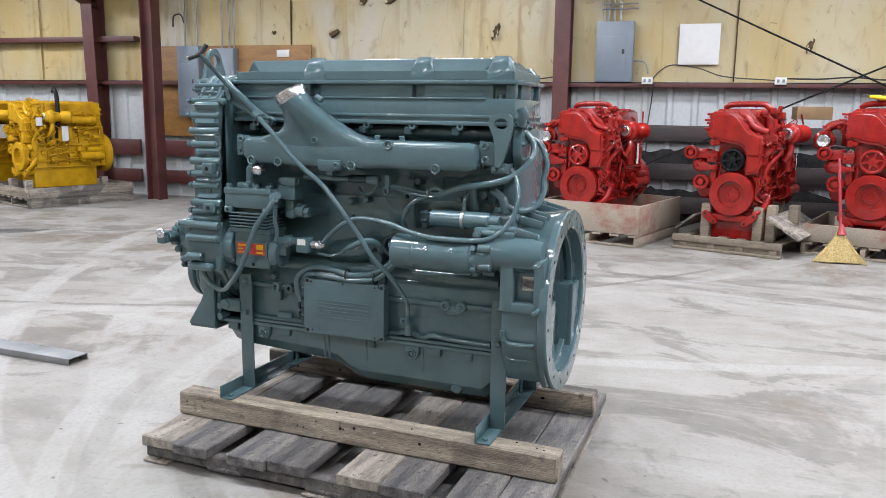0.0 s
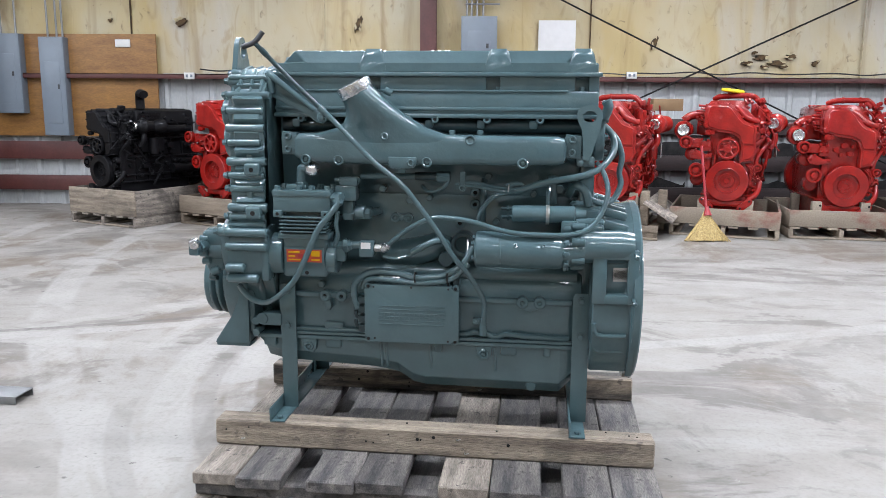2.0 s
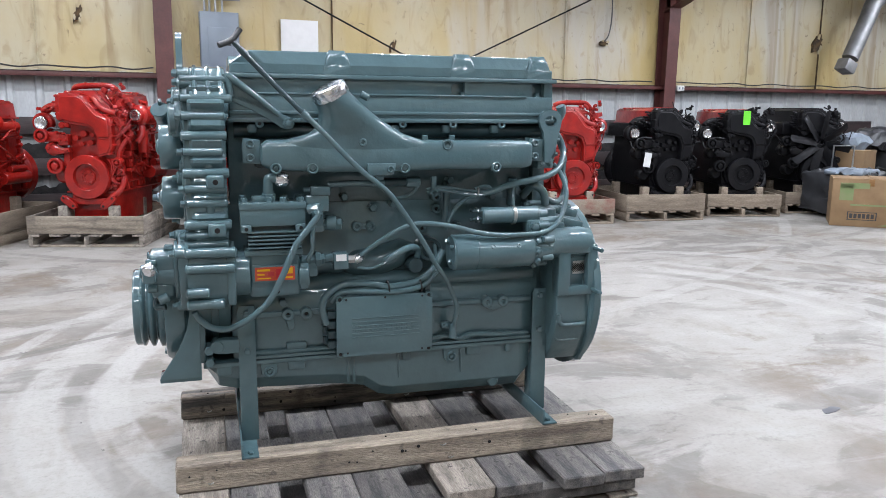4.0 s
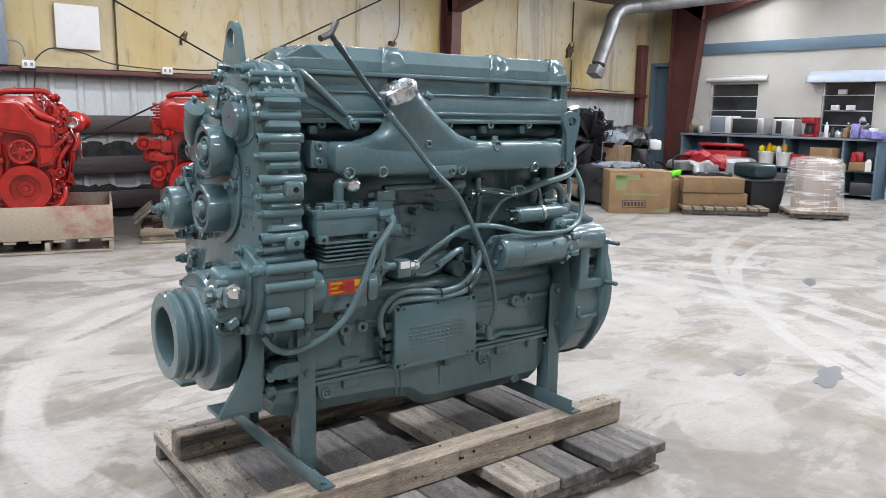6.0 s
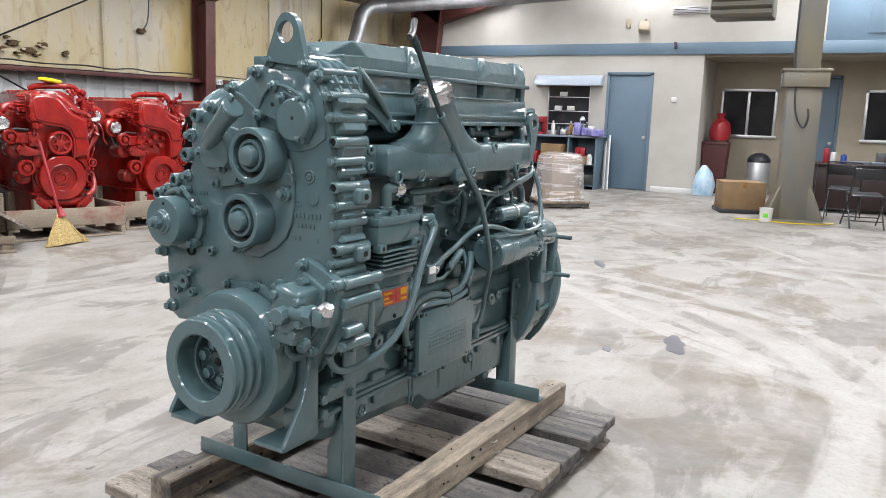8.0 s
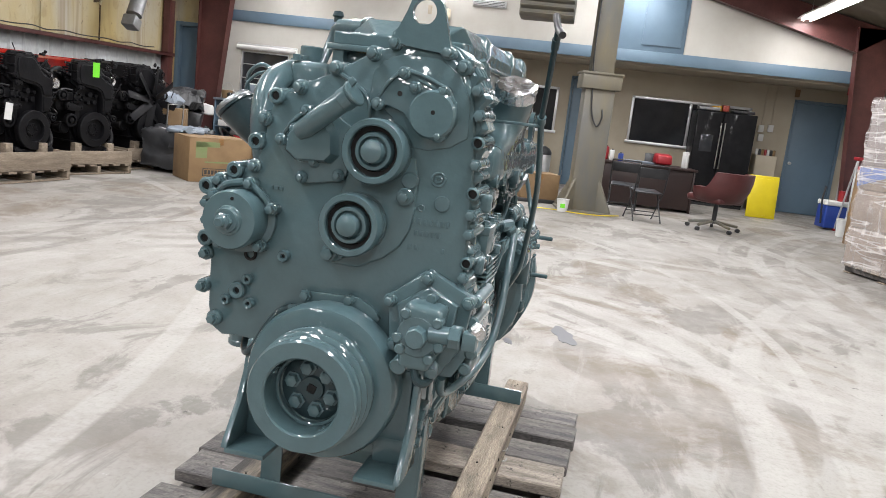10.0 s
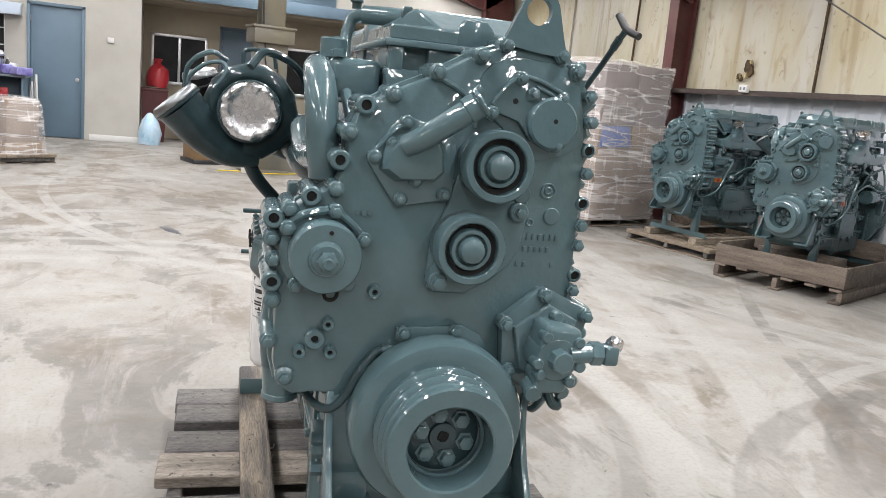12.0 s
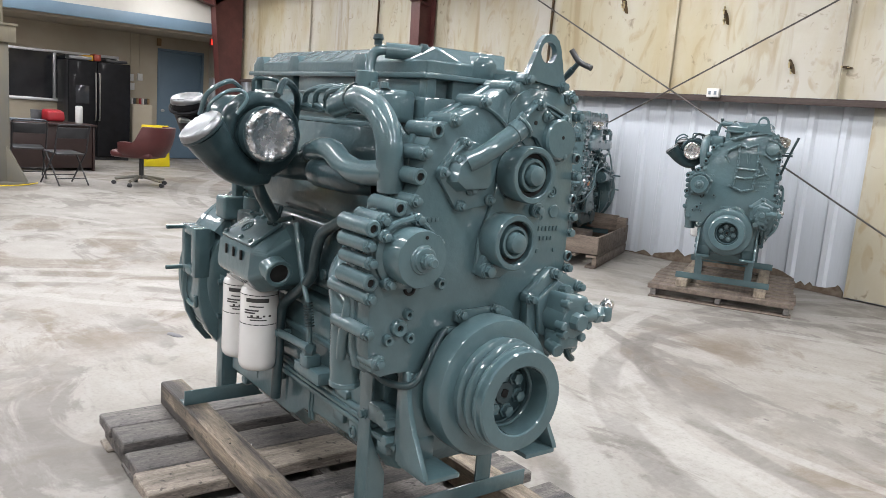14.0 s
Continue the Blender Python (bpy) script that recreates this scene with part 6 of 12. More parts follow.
    part("tee_handle", tube(bmesh.new(), [(-0.482, -0.444, 1.512), (-0.445, -0.429, 1.529), (-0.420, -0.417, 1.562)], 0.0088, 10, n=4), DARK, stick, "dark tee handle")
    part("tube_base", cyl(bmesh.new(), (0.294, -0.236, 0.528), (0.294, -0.236, 0.585), 0.015, 0.012, seg=14), GREEN, stick)
    part("tube_tab", box(bmesh.new(), (0.272, -0.214, 0.575), (0.034, 0.03, 0.024), 0.005), GREEN, stick)
    bolt(stick, (0.268, -0.228, 0.575), (0, -1, 0), "s")

    # air compressor: head, finned barrel, crankcase
    comp = part("air_compressor", span(bmesh.new(), (-0.436, -0.325, 0.968), (-0.231, -0.215, 1.043), 0.006), GREEN, e)
    part("head_lip", span(bmesh.new(), (-0.438, -0.328, 1.022), (-0.229, -0.21, 1.045), 0.004), GREEN, comp)
    for u, y in ((-0.422, -0.312), (-0.345, -0.312), (-0.300, -0.312), (-0.245, -0.312), (-0.422, -0.235), (-0.38, -0.235), (-0.29, -0.235), (-0.245, -0.235)):
        bolt(comp, (u, y, 1.044), (0, 0, 1))
    part("head_boss", box(bmesh.new(), (-0.36, -0.27, 1.052), (0.075, 0.06, 0.022), 0.006), GREEN, comp)
    for k in range(5):
        z = 0.898 + 0.0125 * k
        part("cooling_fin", span(bmesh.new(), (-0.413, -0.330, z), (-0.247, -0.21, z + 0.0052), 0.001), GREEN, comp)
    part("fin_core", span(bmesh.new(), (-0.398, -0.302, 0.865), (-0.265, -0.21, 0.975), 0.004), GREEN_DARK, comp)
    for u in (-0.418, -0.248):
        part("ear", box(bmesh.new(), (u, -0.318, 0.962), (0.034, 0.03, 0.026), 0.006), GREEN, comp)
        part("ear_hole", cyl(bmesh.new(), (u, -0.332, 0.962), (u, -0.3342, 0.962), 0.006, seg=10, c=0.0004), RUBBER_AND_HOLES, comp)
    crank = bmesh.new()
    span(crank, (-0.412, -0.306, 0.735), (-0.252, -0.19, 0.893), 0.012, 3)
    span(crank, (-0.425, -0.315, 0.872), (-0.242, -0.20, 0.893), 0.005)
    cyl(crank, (-0.47, -0.255, 0.81), (-0.41, -0.255, 0.81), 0.075, seg=28)
    cyl(crank, (-0.255, -0.26, 0.80), (-0.222, -0.26, 0.80), 0.056, seg=24)
    box(crank, (-0.238, -0.285, 0.80), (0.03, 0.05, 0.09), 0.008)
    part("compressor_crankcase", crank, GREEN, comp)
    part("case_hole", cyl(bmesh.new(), (-0.325, -0.305, 0.752), (-0.325, -0.3085, 0.752), 0.007, seg=10, c=0.0005), RUBBER_AND_HOLES, comp)
    plate = part("maker_plate", span(bmesh.new(), (-0.404, -0.3115, 0.784), (-0.260, -0.305, 0.842), 0.0015), GREEN, comp)
    part("label", span(bmesh.new(), (-0.395, -0.3130, 0.791), (-0.269, -0.3118, 0.835), 0.0004), ORANGE, plate, "orange-red maker's label with faded print")
    for a, b, z0, z1, mt in ((-0.388, -0.348, 0.822, 0.829, YELLOW), (-0.388, -0.365, 0.809, 0.814, YELLOW), (-0.355, -0.335, 0.806, 0.820, RED_PL), (-0.330, -0.312, 0.797, 0.829, RED_PL), (-0.306, -0.276, 0.812, 0.831, YELLOW), (-0.306, -0.276, 0.797, 0.803, YELLOW), (-0.388, -0.345, 0.797, 0.801, YELLOW)):
        part("print_bar", span(bmesh.new(), (a, -0.3141, z0), (b, -0.3131, z1), 0.0002), mt, plate)
    part("elbow_fitting", tube(bmesh.new(), [(-0.343, -0.285, 1.045), (-0.343, -0.285, 1.105), (-0.338, -0.287, 1.118), (-0.318, -0.290, 1.118)], 0.0165, 14, 3), GREEN, comp)
    part("fitting_hex", cyl(bmesh.new(), (-0.343, -0.285, 1.052), (-0.343, -0.285, 1.070), 0.022, seg=6), GREEN, comp)
    bm = rough_up(lathe(bmesh.new(), [(0, 0), (0.020, 0.0), (0.024, 0.014), (0.021, 0.032), (0.012, 0.038), (0, 0.036)], (-0.318, -0.290, 1.116), (1, -0.15, -0.1), 16), 70, 0.005, 1.0)
    part("foil_wad", bm, FOIL, comp, "crumpled foil plug")
    gov = bmesh.new()
    span(gov, (-0.225, -0.285, 1.005), (-0.150, -0.225, 1.060), 0.006)
    span(gov, (-0.210, -0.290, 1.058), (-0.145, -0.230, 1.090), 0.006)
    cyl(gov, (-0.232, -0.262, 1.075), (-0.14, -0.262, 1.075), 0.010, seg=10)
    cyl(gov, (-0.236, -0.268, 1.02), (-0.19, -0.268, 1.02), 0.018, seg=6)
    cyl(gov, (-0.200, -0.25, 0.960), (-0.105, -0.25, 0.960), 0.021, seg=6)
    cyl(gov, (-0.160, -0.25, 0.965), (-0.125, -0.25, 0.963), 0.026, seg=12)
    span(gov, (-0.205, -0.27, 0.935), (-0.165, -0.21, 1.01), 0.008)
    part("governor", gov, GREEN, comp)
    # compressor hose, curving down to the front
    part("hose_fitting", cyl(bmesh.new(), (-0.222, -0.320, 1.020), (-0.186, -0.345, 1.026), 0.017, seg=8), GREEN, comp)
    part("hose_nut", cyl(bmesh.new(), (-0.205, -0.345, 1.020), (-0.192, -0.352, 0.998), 0.016, seg=6), GREEN, comp)
    part("air_hose", tube(bmesh.new(), [(-0.196, -0.350, 1.020), (-0.200, -0.356, 1.000), (-0.225, -0.360, 0.967), (-0.270, -0.362, 0.910), (-0.312, -0.362, 0.816), (-0.352, -0.355, 0.740), (-0.397, -0.340, 0.692), (-0.440, -0.315, 0.657), (-0.489, -0.285, 0.632), (-0.535, -0.275, 0.638), (-0.568, -0.275, 0.665), (-0.585, -0.280, 0.695)], 0.0105, 10), GREEN, e)
    part("thin_line", tube(bmesh.new(), [(-0.205, -0.33, 0.975), (-0.212, -0.325, 0.93), (-0.210, -0.315, 0.89), (-0.225, -0.30, 0.85)], 0.0075, 8), GREEN, e)
    # fittings between compressor and block
    fit = part("fitting_block", cyl(bmesh.new(), (-0.245, -0.275, 0.845), (-0.168, -0.275, 0.850), 0.019, seg=6), GREEN, e)
    part("fitting_hex", cyl(bmesh.new(), (-0.200, -0.275, 0.848), (-0.180, -0.275, 0.849), 0.026, seg=6), GREEN, fit)
    part("fitting_neck", cyl(bmesh.new(), (-0.172, -0.275, 0.850), (-0.135, -0.275, 0.850), 0.014, seg=12), GREEN, fit)
    part("valve_block", span(bmesh.new(), (-0.140, -0.300, 0.812), (-0.090, -0.245, 0.868), 0.005), GREEN, fit)
    part("valve_label", span(bmesh.new(), (-0.132, -0.3015, 0.842), (-0.098, -0.2998, 0.864), 0.0004), PAPER, fit, "small white label")
    part("valve_end", cyl(bmesh.new(), (-0.090, -0.272, 0.842), (-0.058, -0.272, 0.842), 0.014, seg=6), STEEL, fit, "bright bare fitting")
    part("foil_twist", rough_up(lathe(bmesh.new(), [(0, 0), (0.014, 0.004), (0.017, 0.016), (0.010, 0.032), (0, 0.04)], (-0.070, -0.272, 0.842), (1, 0.05, 0.05), 12), 80, 0.005, 6.0), FOIL, e, "crumpled foil round a fitting")
    part("fitting_foot", box(bmesh.new(), (-0.215, -0.268, 0.815), (0.05, 0.045, 0.05), 0.01), GREEN, fit)

    # electronic control unit: finned lid with cut corners, on rubber mounts
    outline = [(-0.112, 0.499), (-0.106, 0.505), (-0.106, 0.512), (-0.112, 0.516), (-0.129, 0.516), (-0.129, 0.694), (-0.113, 0.694), (-0.106, 0.700), (-0.106, 0.710), (0.185, 0.710), (0.185, 0.700), (0.192, 0.694), (0.210, 0.694), (0.210, 0.512), (0.192, 0.512), (0.186, 0.506), (0.186, 0.499)]
    ecu = part("control_unit", prism(bmesh.new(), [(-0.124, 0.504), (0.205, 0.504), (0.205, 0.706), (-0.124, 0.706)], -0.252, -0.212, "y", 0.005), GREEN, e)
    part("unit_lid", prism(bmesh.new(), outline, -0.268, -0.250, "y", 0.003), GREEN, ecu)
    for k in range(6):
        part("raised_line", span(bmesh.new(), (-0.076, -0.2705, 0.566 + 0.0132 * k), (0.161, -0.267, 0.5688 + 0.0132 * k), 0.001), GREEN, ecu)
    for row in (0.6035, 0.5905):
        for k in range(12):
            part("raised_mark", span(bmesh.new(), (-0.066 + 0.018 * k, -0.2697, row - 0.0038), (-0.055 + 0.018 * k, -0.267, row + 0.0038), 0.001), GREEN, ecu)
    for u in (-0.116, 0.197):
        for z in (0.508, 0.701):
            part("corner_ear", cyl(bmesh.new(), (u, -0.205, z), (u, -0.262, z), 0.0135, seg=14), GREEN, ecu)
            part("screw", cyl(bmesh.new(), (u, -0.260, z), (u, -0.2645, z), 0.006, seg=8, c=0.001), RUBBER_AND_HOLES, ecu)
    for u, z in ((-0.095, 0.700), (0.04, 0.702), (0.172, 0.700), (0.172, 0.510), (-0.092, 0.512)):
        part("lid_screw", cyl(bmesh.new(), (u, -0.266, z), (u, -0.2695, z), 0.0038, seg=8, c=0.0006), RUBBER_AND_HOLES, ecu)
    for z in (0.54, 0.575, 0.61, 0.645):
        part("plug_connector", box(bmesh.new(), (-0.140, -0.232, z), (0.03, 0.036, 0.026), 0.004), GREEN_DARK, ecu)
        part("plug_lead", tube(bmesh.new(), [(-0.15, -0.236, z), (-0.165, -0.238, z + 0.01), (-0.166, -0.24, z + 0.03)], 0.0065, 8), GREEN_DARK, ecu)
    # starter motor and solenoid
    st = part("starter_motor", lathe(bmesh.new(), [(0, 0), (0.057, 0.0), (0.0625, 0.006), (0.0625, 0.084), (0.0638, 0.085), (0.0638, 0.089), (0.0625, 0.090), (0.0625, 0.286), (0.058, 0.294), (0.054, 0.30), (0.052, 0.33), (0.046, 0.37), (0, 0.37)], (0.266, -0.290, 0.852), (1, 0, 0), 44), GREEN, e)
    for k in range(10):
        a = radians(36 * k)
        bolt(st, (0.572, -0.290 + 0.052 * math.cos(a), 0.852 + 0.052 * math.sin(a)), (0.2, math.cos(a), math.sin(a)), "m")
    for u in (0.404, 0.497):
        part("plug", ring(bmesh.new(), (u, -0.343, 0.874), (0, -0.92, 0.38), 0.004, 0.0085, 0.008, 12, 0.001), GREEN, st)
    for y, z in ((-0.320, 0.875), (-0.265, 0.888), (-0.30, 0.822)):
        part("end_nut", cyl(bmesh.new(), (0.268, y, z), (0.254, y, z), 0.010, seg=6), GREEN, st)
    nose = part("starter_nose", lathe(bmesh.new(), [(0, 0), (0.060, 0), (0.066, 0.008), (0.066, 0.022), (0.060, 0.030), (0.058, 0.16), (0.048, 0.20), (0, 0.205)], (0.60, -0.270, 0.868), (1, 0, 0), 28), GREEN, e)
    for k in range(5):
        a = radians(50 + 55 * k)
        part("nose_lug", cyl(bmesh.new(), (0.590, -0.270 + 0.07 * math.cos(a), 0.868 + 0.07 * math.sin(a)), (0.635, -0.270 + 0.07 * math.cos(a), 0.868 + 0.07 * math.sin(a)), 0.014, seg=10), GREEN, nose)
    sol = part("solenoid", lathe(bmesh.new(), [(0, 0), (0.026, 0.0), (0.030, 0.004), (0.030, 0.11), (0.0318, 0.112), (0.0318, 0.128), (0.030, 0.13), (0.030, 0.21), (0.022, 0.216), (0.018, 0.25), (0, 0.25)], (0.388, -0.252, 0.972), (1, 0, 0), 30), GREEN, e)
    part("solenoid_strap", ring(bmesh.new(), (0.503, -0.252, 0.972), (1, 0, 0), 0.030, 0.0345, 0.012, 30, 0.001), STEEL, sol, "bright strap")
    part("strap_bar", tube(bmesh.new(), [(0.509, -0.255, 1.005), (0.509, -0.250, 1.04), (0.512, -0.235, 1.062)], 0.007, 8), GREEN, sol)
    for y, z in ((-0.265, 0.990), (-0.238, 0.990), (-0.265, 0.962), (-0.238, 0.955)):
        part("terminal", cyl(bmesh.new(), (0.391, y, z), (0.352, y, z), 0.006, seg=8), GREEN_DARK, sol)
        part("terminal_nut", cyl(bmesh.new(), (0.380, y, z), (0.370, y, z), 0.0105, seg=6), GREEN_DARK, sol)
    part("solenoid_foot", span(bmesh.new(), (0.555, -0.290, 0.905), (0.615, -0.225, 0.955), 0.010), GREEN, sol)
    bolt(sol, (0.575, -0.291, 0.93), (0, -1, 0), "l")
    # hoses and looms
    part("braided_hose", tube(bmesh.new(), [(-0.058, -0.262, 0.835), (-0.025, -0.275, 0.868), (0.030, -0.30, 0.912), (0.082, -0.312, 0.943), (0.134, -0.32, 0.960), (0.204, -0.322, 0.958), (0.274, -0.325, 0.946), (0.345, -0.335, 0.927), (0.425, -0.338, 0.915), (0.523, -0.336, 0.913), (0.607, -0.322, 0.918), (0.662, -0.305, 0.949), (0.695, -0.285, 1.002), (0.707, -0.268, 1.060), (0.692, -0.25, 1.115), (0.668, -0.235, 1.150)], 0.0088, 10), GREEN, e, "braided cable loom")
    part("rear_hose", tube(bmesh.new(), [(0.395, -0.245, 1.052), (0.424, -0.255, 1.056), (0.494, -0.265, 1.081), (0.566, -0.268, 1.095), (0.640, -0.262, 1.112), (0.692, -0.235, 1.140), (0.728, -0.19, 1.190), (0.722, -0.165, 1.240), (0.690, -0.16, 1.275)], 0.0115, 10), GREEN, e)
    part("rear_loop", tube(bmesh.new(), [(0.690, -0.13, 1.262), (0.735, -0.12, 1.235), (0.762, -0.125, 1.17), (0.755, -0.135, 1.11), (0.760, -0.15, 1.07), (0.735, -0.175, 1.02), (0.690, -0.21, 1.008), (0.640, -0.225, 1.03)], 0.0105, 10), GREEN, e)
    part("sensor", cyl(bmesh.new(), (0.045, -0.225, 1.092), (0.130, -0.225, 1.092), 0.015, seg=12), GREEN_DARK, e)
    part("sensor_collar", cyl(bmesh.new(), (0.122, -0.225, 1.092), (0.172, -0.225, 1.092), 0.019, seg=8), GREEN, e)
    part("upper_loom", tube(bmesh.new(), [(-0.145, -0.22, 1.088), (-0.06, -0.23, 1.092), (0.0, -0.235, 1.090), (0.05, -0.228, 1.092)], 0.011, 10), GREEN, e)
    part("drop_loop", tube(bmesh.new(), [(0.165, -0.23, 1.080), (0.15, -0.225, 1.058), (0.118, -0.215, 1.040), (0.086, -0.20, 1.038), (0.065, -0.18, 1.055)], 0.0065, 8), GREEN, e)
    part("hanger_clip", box(bmesh.new(), (0.215, -0.25, 1.088), (0.020, 0.016, 0.052), 0.005), GREEN, e)
    part("hanger_ring", ring(bmesh.new(), (0.215, -0.256, 1.057), (0, -1, 0), 0.006, 0.013, 0.012, 16, 0.002), GREEN, e)
    for k in range(2):
        d = 0.010 * k
        part("wire", tube(bmesh.new(), [(0.192, -0.245, 1.066 - d), (0.245, -0.25, 1.075 - d), (0.326, -0.25 - d, 1.062 - d), (0.389, -0.252, 1.055 - d), (0.424, -0.252, 1.057), (0.418, -0.252, 1.072), (0.392, -0.25, 1.074), (0.365, -0.248, 1.066 - d)], 0.0062, 8), GREEN, e)
    part("wire", tube(bmesh.new(), [(0.390, -0.25, 1.052), (0.326, -0.252, 1.030), (0.291, -0.25, 0.994), (0.274, -0.24, 0.955), (0.272, -0.22, 0.925)], 0.0085, 8), GREEN, e)
    part("loom_tie", ring(bmesh.new(), (0.372, -0.252, 1.058), (1, 0, -0.1), 0.011, 0.015, 0.005, 12, 0.001), STEEL, e)
    # harness that drops to the control unit's plugs
    part("harness", tube(bmesh.new(), [(-0.158, -0.238, 0.612), (-0.172, -0.242, 0.665), (-0.160, -0.248, 0.715), (-0.102, -0.250, 0.750), (-0.012, -0.250, 0.750), (0.050, -0.252, 0.735), (0.100, -0.25, 0.737), (0.163, -0.248, 0.750), (0.222, -0.24, 0.790), (0.258, -0.225, 0.850)], 0.0125, 10), GREEN, e)
    part("harness", tube(bmesh.new(), [(-0.140, -0.240, 0.690), (-0.112, -0.258, 0.726), (-0.022, -0.262, 0.725), (0.055, -0.264, 0.718), (0.112, -0.262, 0.721), (0.182, -0.258, 0.736), (0.240, -0.245, 0.790)], 0.0095, 10), GREEN, e)
    part("harness", tube(bmesh.new(), [(-0.10, -0.235, 0.735), (0.0, -0.245, 0.730), (0.10, -0.245, 0.725), (0.19, -0.24, 0.745), (0.23, -0.225, 0.80), (0.235, -0.2, 0.87)], 0.008, 8), GREEN, e)
    for u in (0.05, 0.165):
        part("tie_strap", ring(bmesh.new(), (u, -0.252, 0.733), (1, 0, 0.1), 0.021, 0.024, 0.006, 16, 0.001), RUBBER_AND_HOLES, e)
    part("cable", tube(bmesh.new(), [(-0.058, -0.272, 0.812), (-0.010, -0.27, 0.806), (0.045, -0.268, 0.824), (0.066, -0.262, 0.840)], 0.0055, 8), GREEN, e)
    part("short_hose", tube(bmesh.new(), [(0.040, -0.265, 0.826), (0.062, -0.264, 0.840), (0.118, -0.258, 0.867), (0.150, -0.245, 0.868), (0.166, -0.225, 0.850), (0.168, -0.205, 0.81)], 0.0118, 10), GREEN, e)
    part("clip_post", box(bmesh.new(), (0.196, -0.235, 0.735), (0.022, 0.035, 0.066), 0.006), GREEN_DARK, e)
    part("filter_port", cyl(bmesh.new(), (0.158, -0.16, 0.80), (0.158, -0.232, 0.80), 0.027, seg=18), GREEN_DARK, e)
    part("port_cup", lathe(bmesh.new(), [(0.0, 0.02), (0.026, 0.018), (0.030, 0.0), (0.040, 0.0), (0.042, 0.012), (0.042, 0.09), (0, 0.09)], (0.215, -0.215, 0.852), (0, 1, 0), 24), GREEN_DARK, e)
    # cast hollow under the hoses
    part("cast_shoulder", loft(bmesh.new(), [[(u, y, z) for y, z in oval(-0.150, w, 0.055 * f, 0.055 * f, 16)] for u, w, f in ((-0.09, 0.80, 0.3), (-0.05, 0.80, 0.85), (0.05, 0.812, 1.0), (0.12, 0.835, 0.95), (0.17, 0.845, 0.4))]), GREEN, e)
    for u, w, r in ((-0.24, 0.93, 0.013), (0.02, 1.0, 0.015), (0.33, 0.93, 0.013), (0.40, 0.88, 0.014), (0.09, 1.01, 0.012), (0.30, 1.09, 0.014), (0.46, 1.03, 0.013), (0.55, 1.05, 0.018), (0.60, 1.06, 0.015), (0.60, 1.0, 0.013), (-0.08, 1.04, 0.014), (-0.30, 0.69, 0.014), (-0.16, 0.60, 0.012)):
        part("union", cyl(bmesh.new(), (u, -0.12, w), (u, -0.178 - (0.04 if w < 0.7 else 0.0), w), r, seg=6), GREEN, e)
    part("water_union", tube(bmesh.new(), [(-0.10, -0.14, 0.955), (-0.105, -0.20, 0.958), (-0.115, -0.245, 0.960)], 0.016, 12), GREEN, e)
    part("link_plate", span(bmesh.new(), (-0.050, -0.158, 0.922), (0.026, -0.142, 0.946), 0.006), GREEN, e)
    part("vertical_pipe", tube(bmesh.new(), [(0.285, -0.15, 1.08), (0.285, -0.175, 1.03), (0.282, -0.17, 0.96), (0.28, -0.15, 0.92)], 0.012, 10), GREEN, e)
    part("valve_stem", cyl(bmesh.new(), (0.525, -0.19, 1.0), (0.522, -0.21, 1.10), 0.017, seg=10), GREEN, e)
    part("rear_tee", tube(bmesh.new(), [(0.58, -0.17, 1.03), (0.60, -0.215, 1.07), (0.635, -0.225, 1.05), (0.65, -0.22, 1.0)], 0.015, 10), GREEN, e)
    # rear lifting bracket
    lift = part("rear_lifting_eye", plate_with_hole(bmesh.new(), [(0.594, 1.302), (0.598, 1.322), (0.612, 1.336), (0.638, 1.342), (0.662, 1.336), (0.677, 1.320), (0.680, 1.300), (0.670, 1.255), (0.655, 1.205), (0.646, 1.158), (0.612, 1.158), (0.618, 1.215), (0.612, 1.262), (0.600, 1.284)], oval(0.638, 1.302, 0.023, 0.018), -0.270, -0.254, "y"), GREEN, e)
    part("lift_foot", span(bmesh.new(), (0.600, -0.256, 1.135), (0.660, -0.17, 1.170), 0.006), GREEN, lift)
    for u in (0.615, 0.645):
        bolt(lift, (u, -0.257, 1.150), (0, -1, 0), "s")


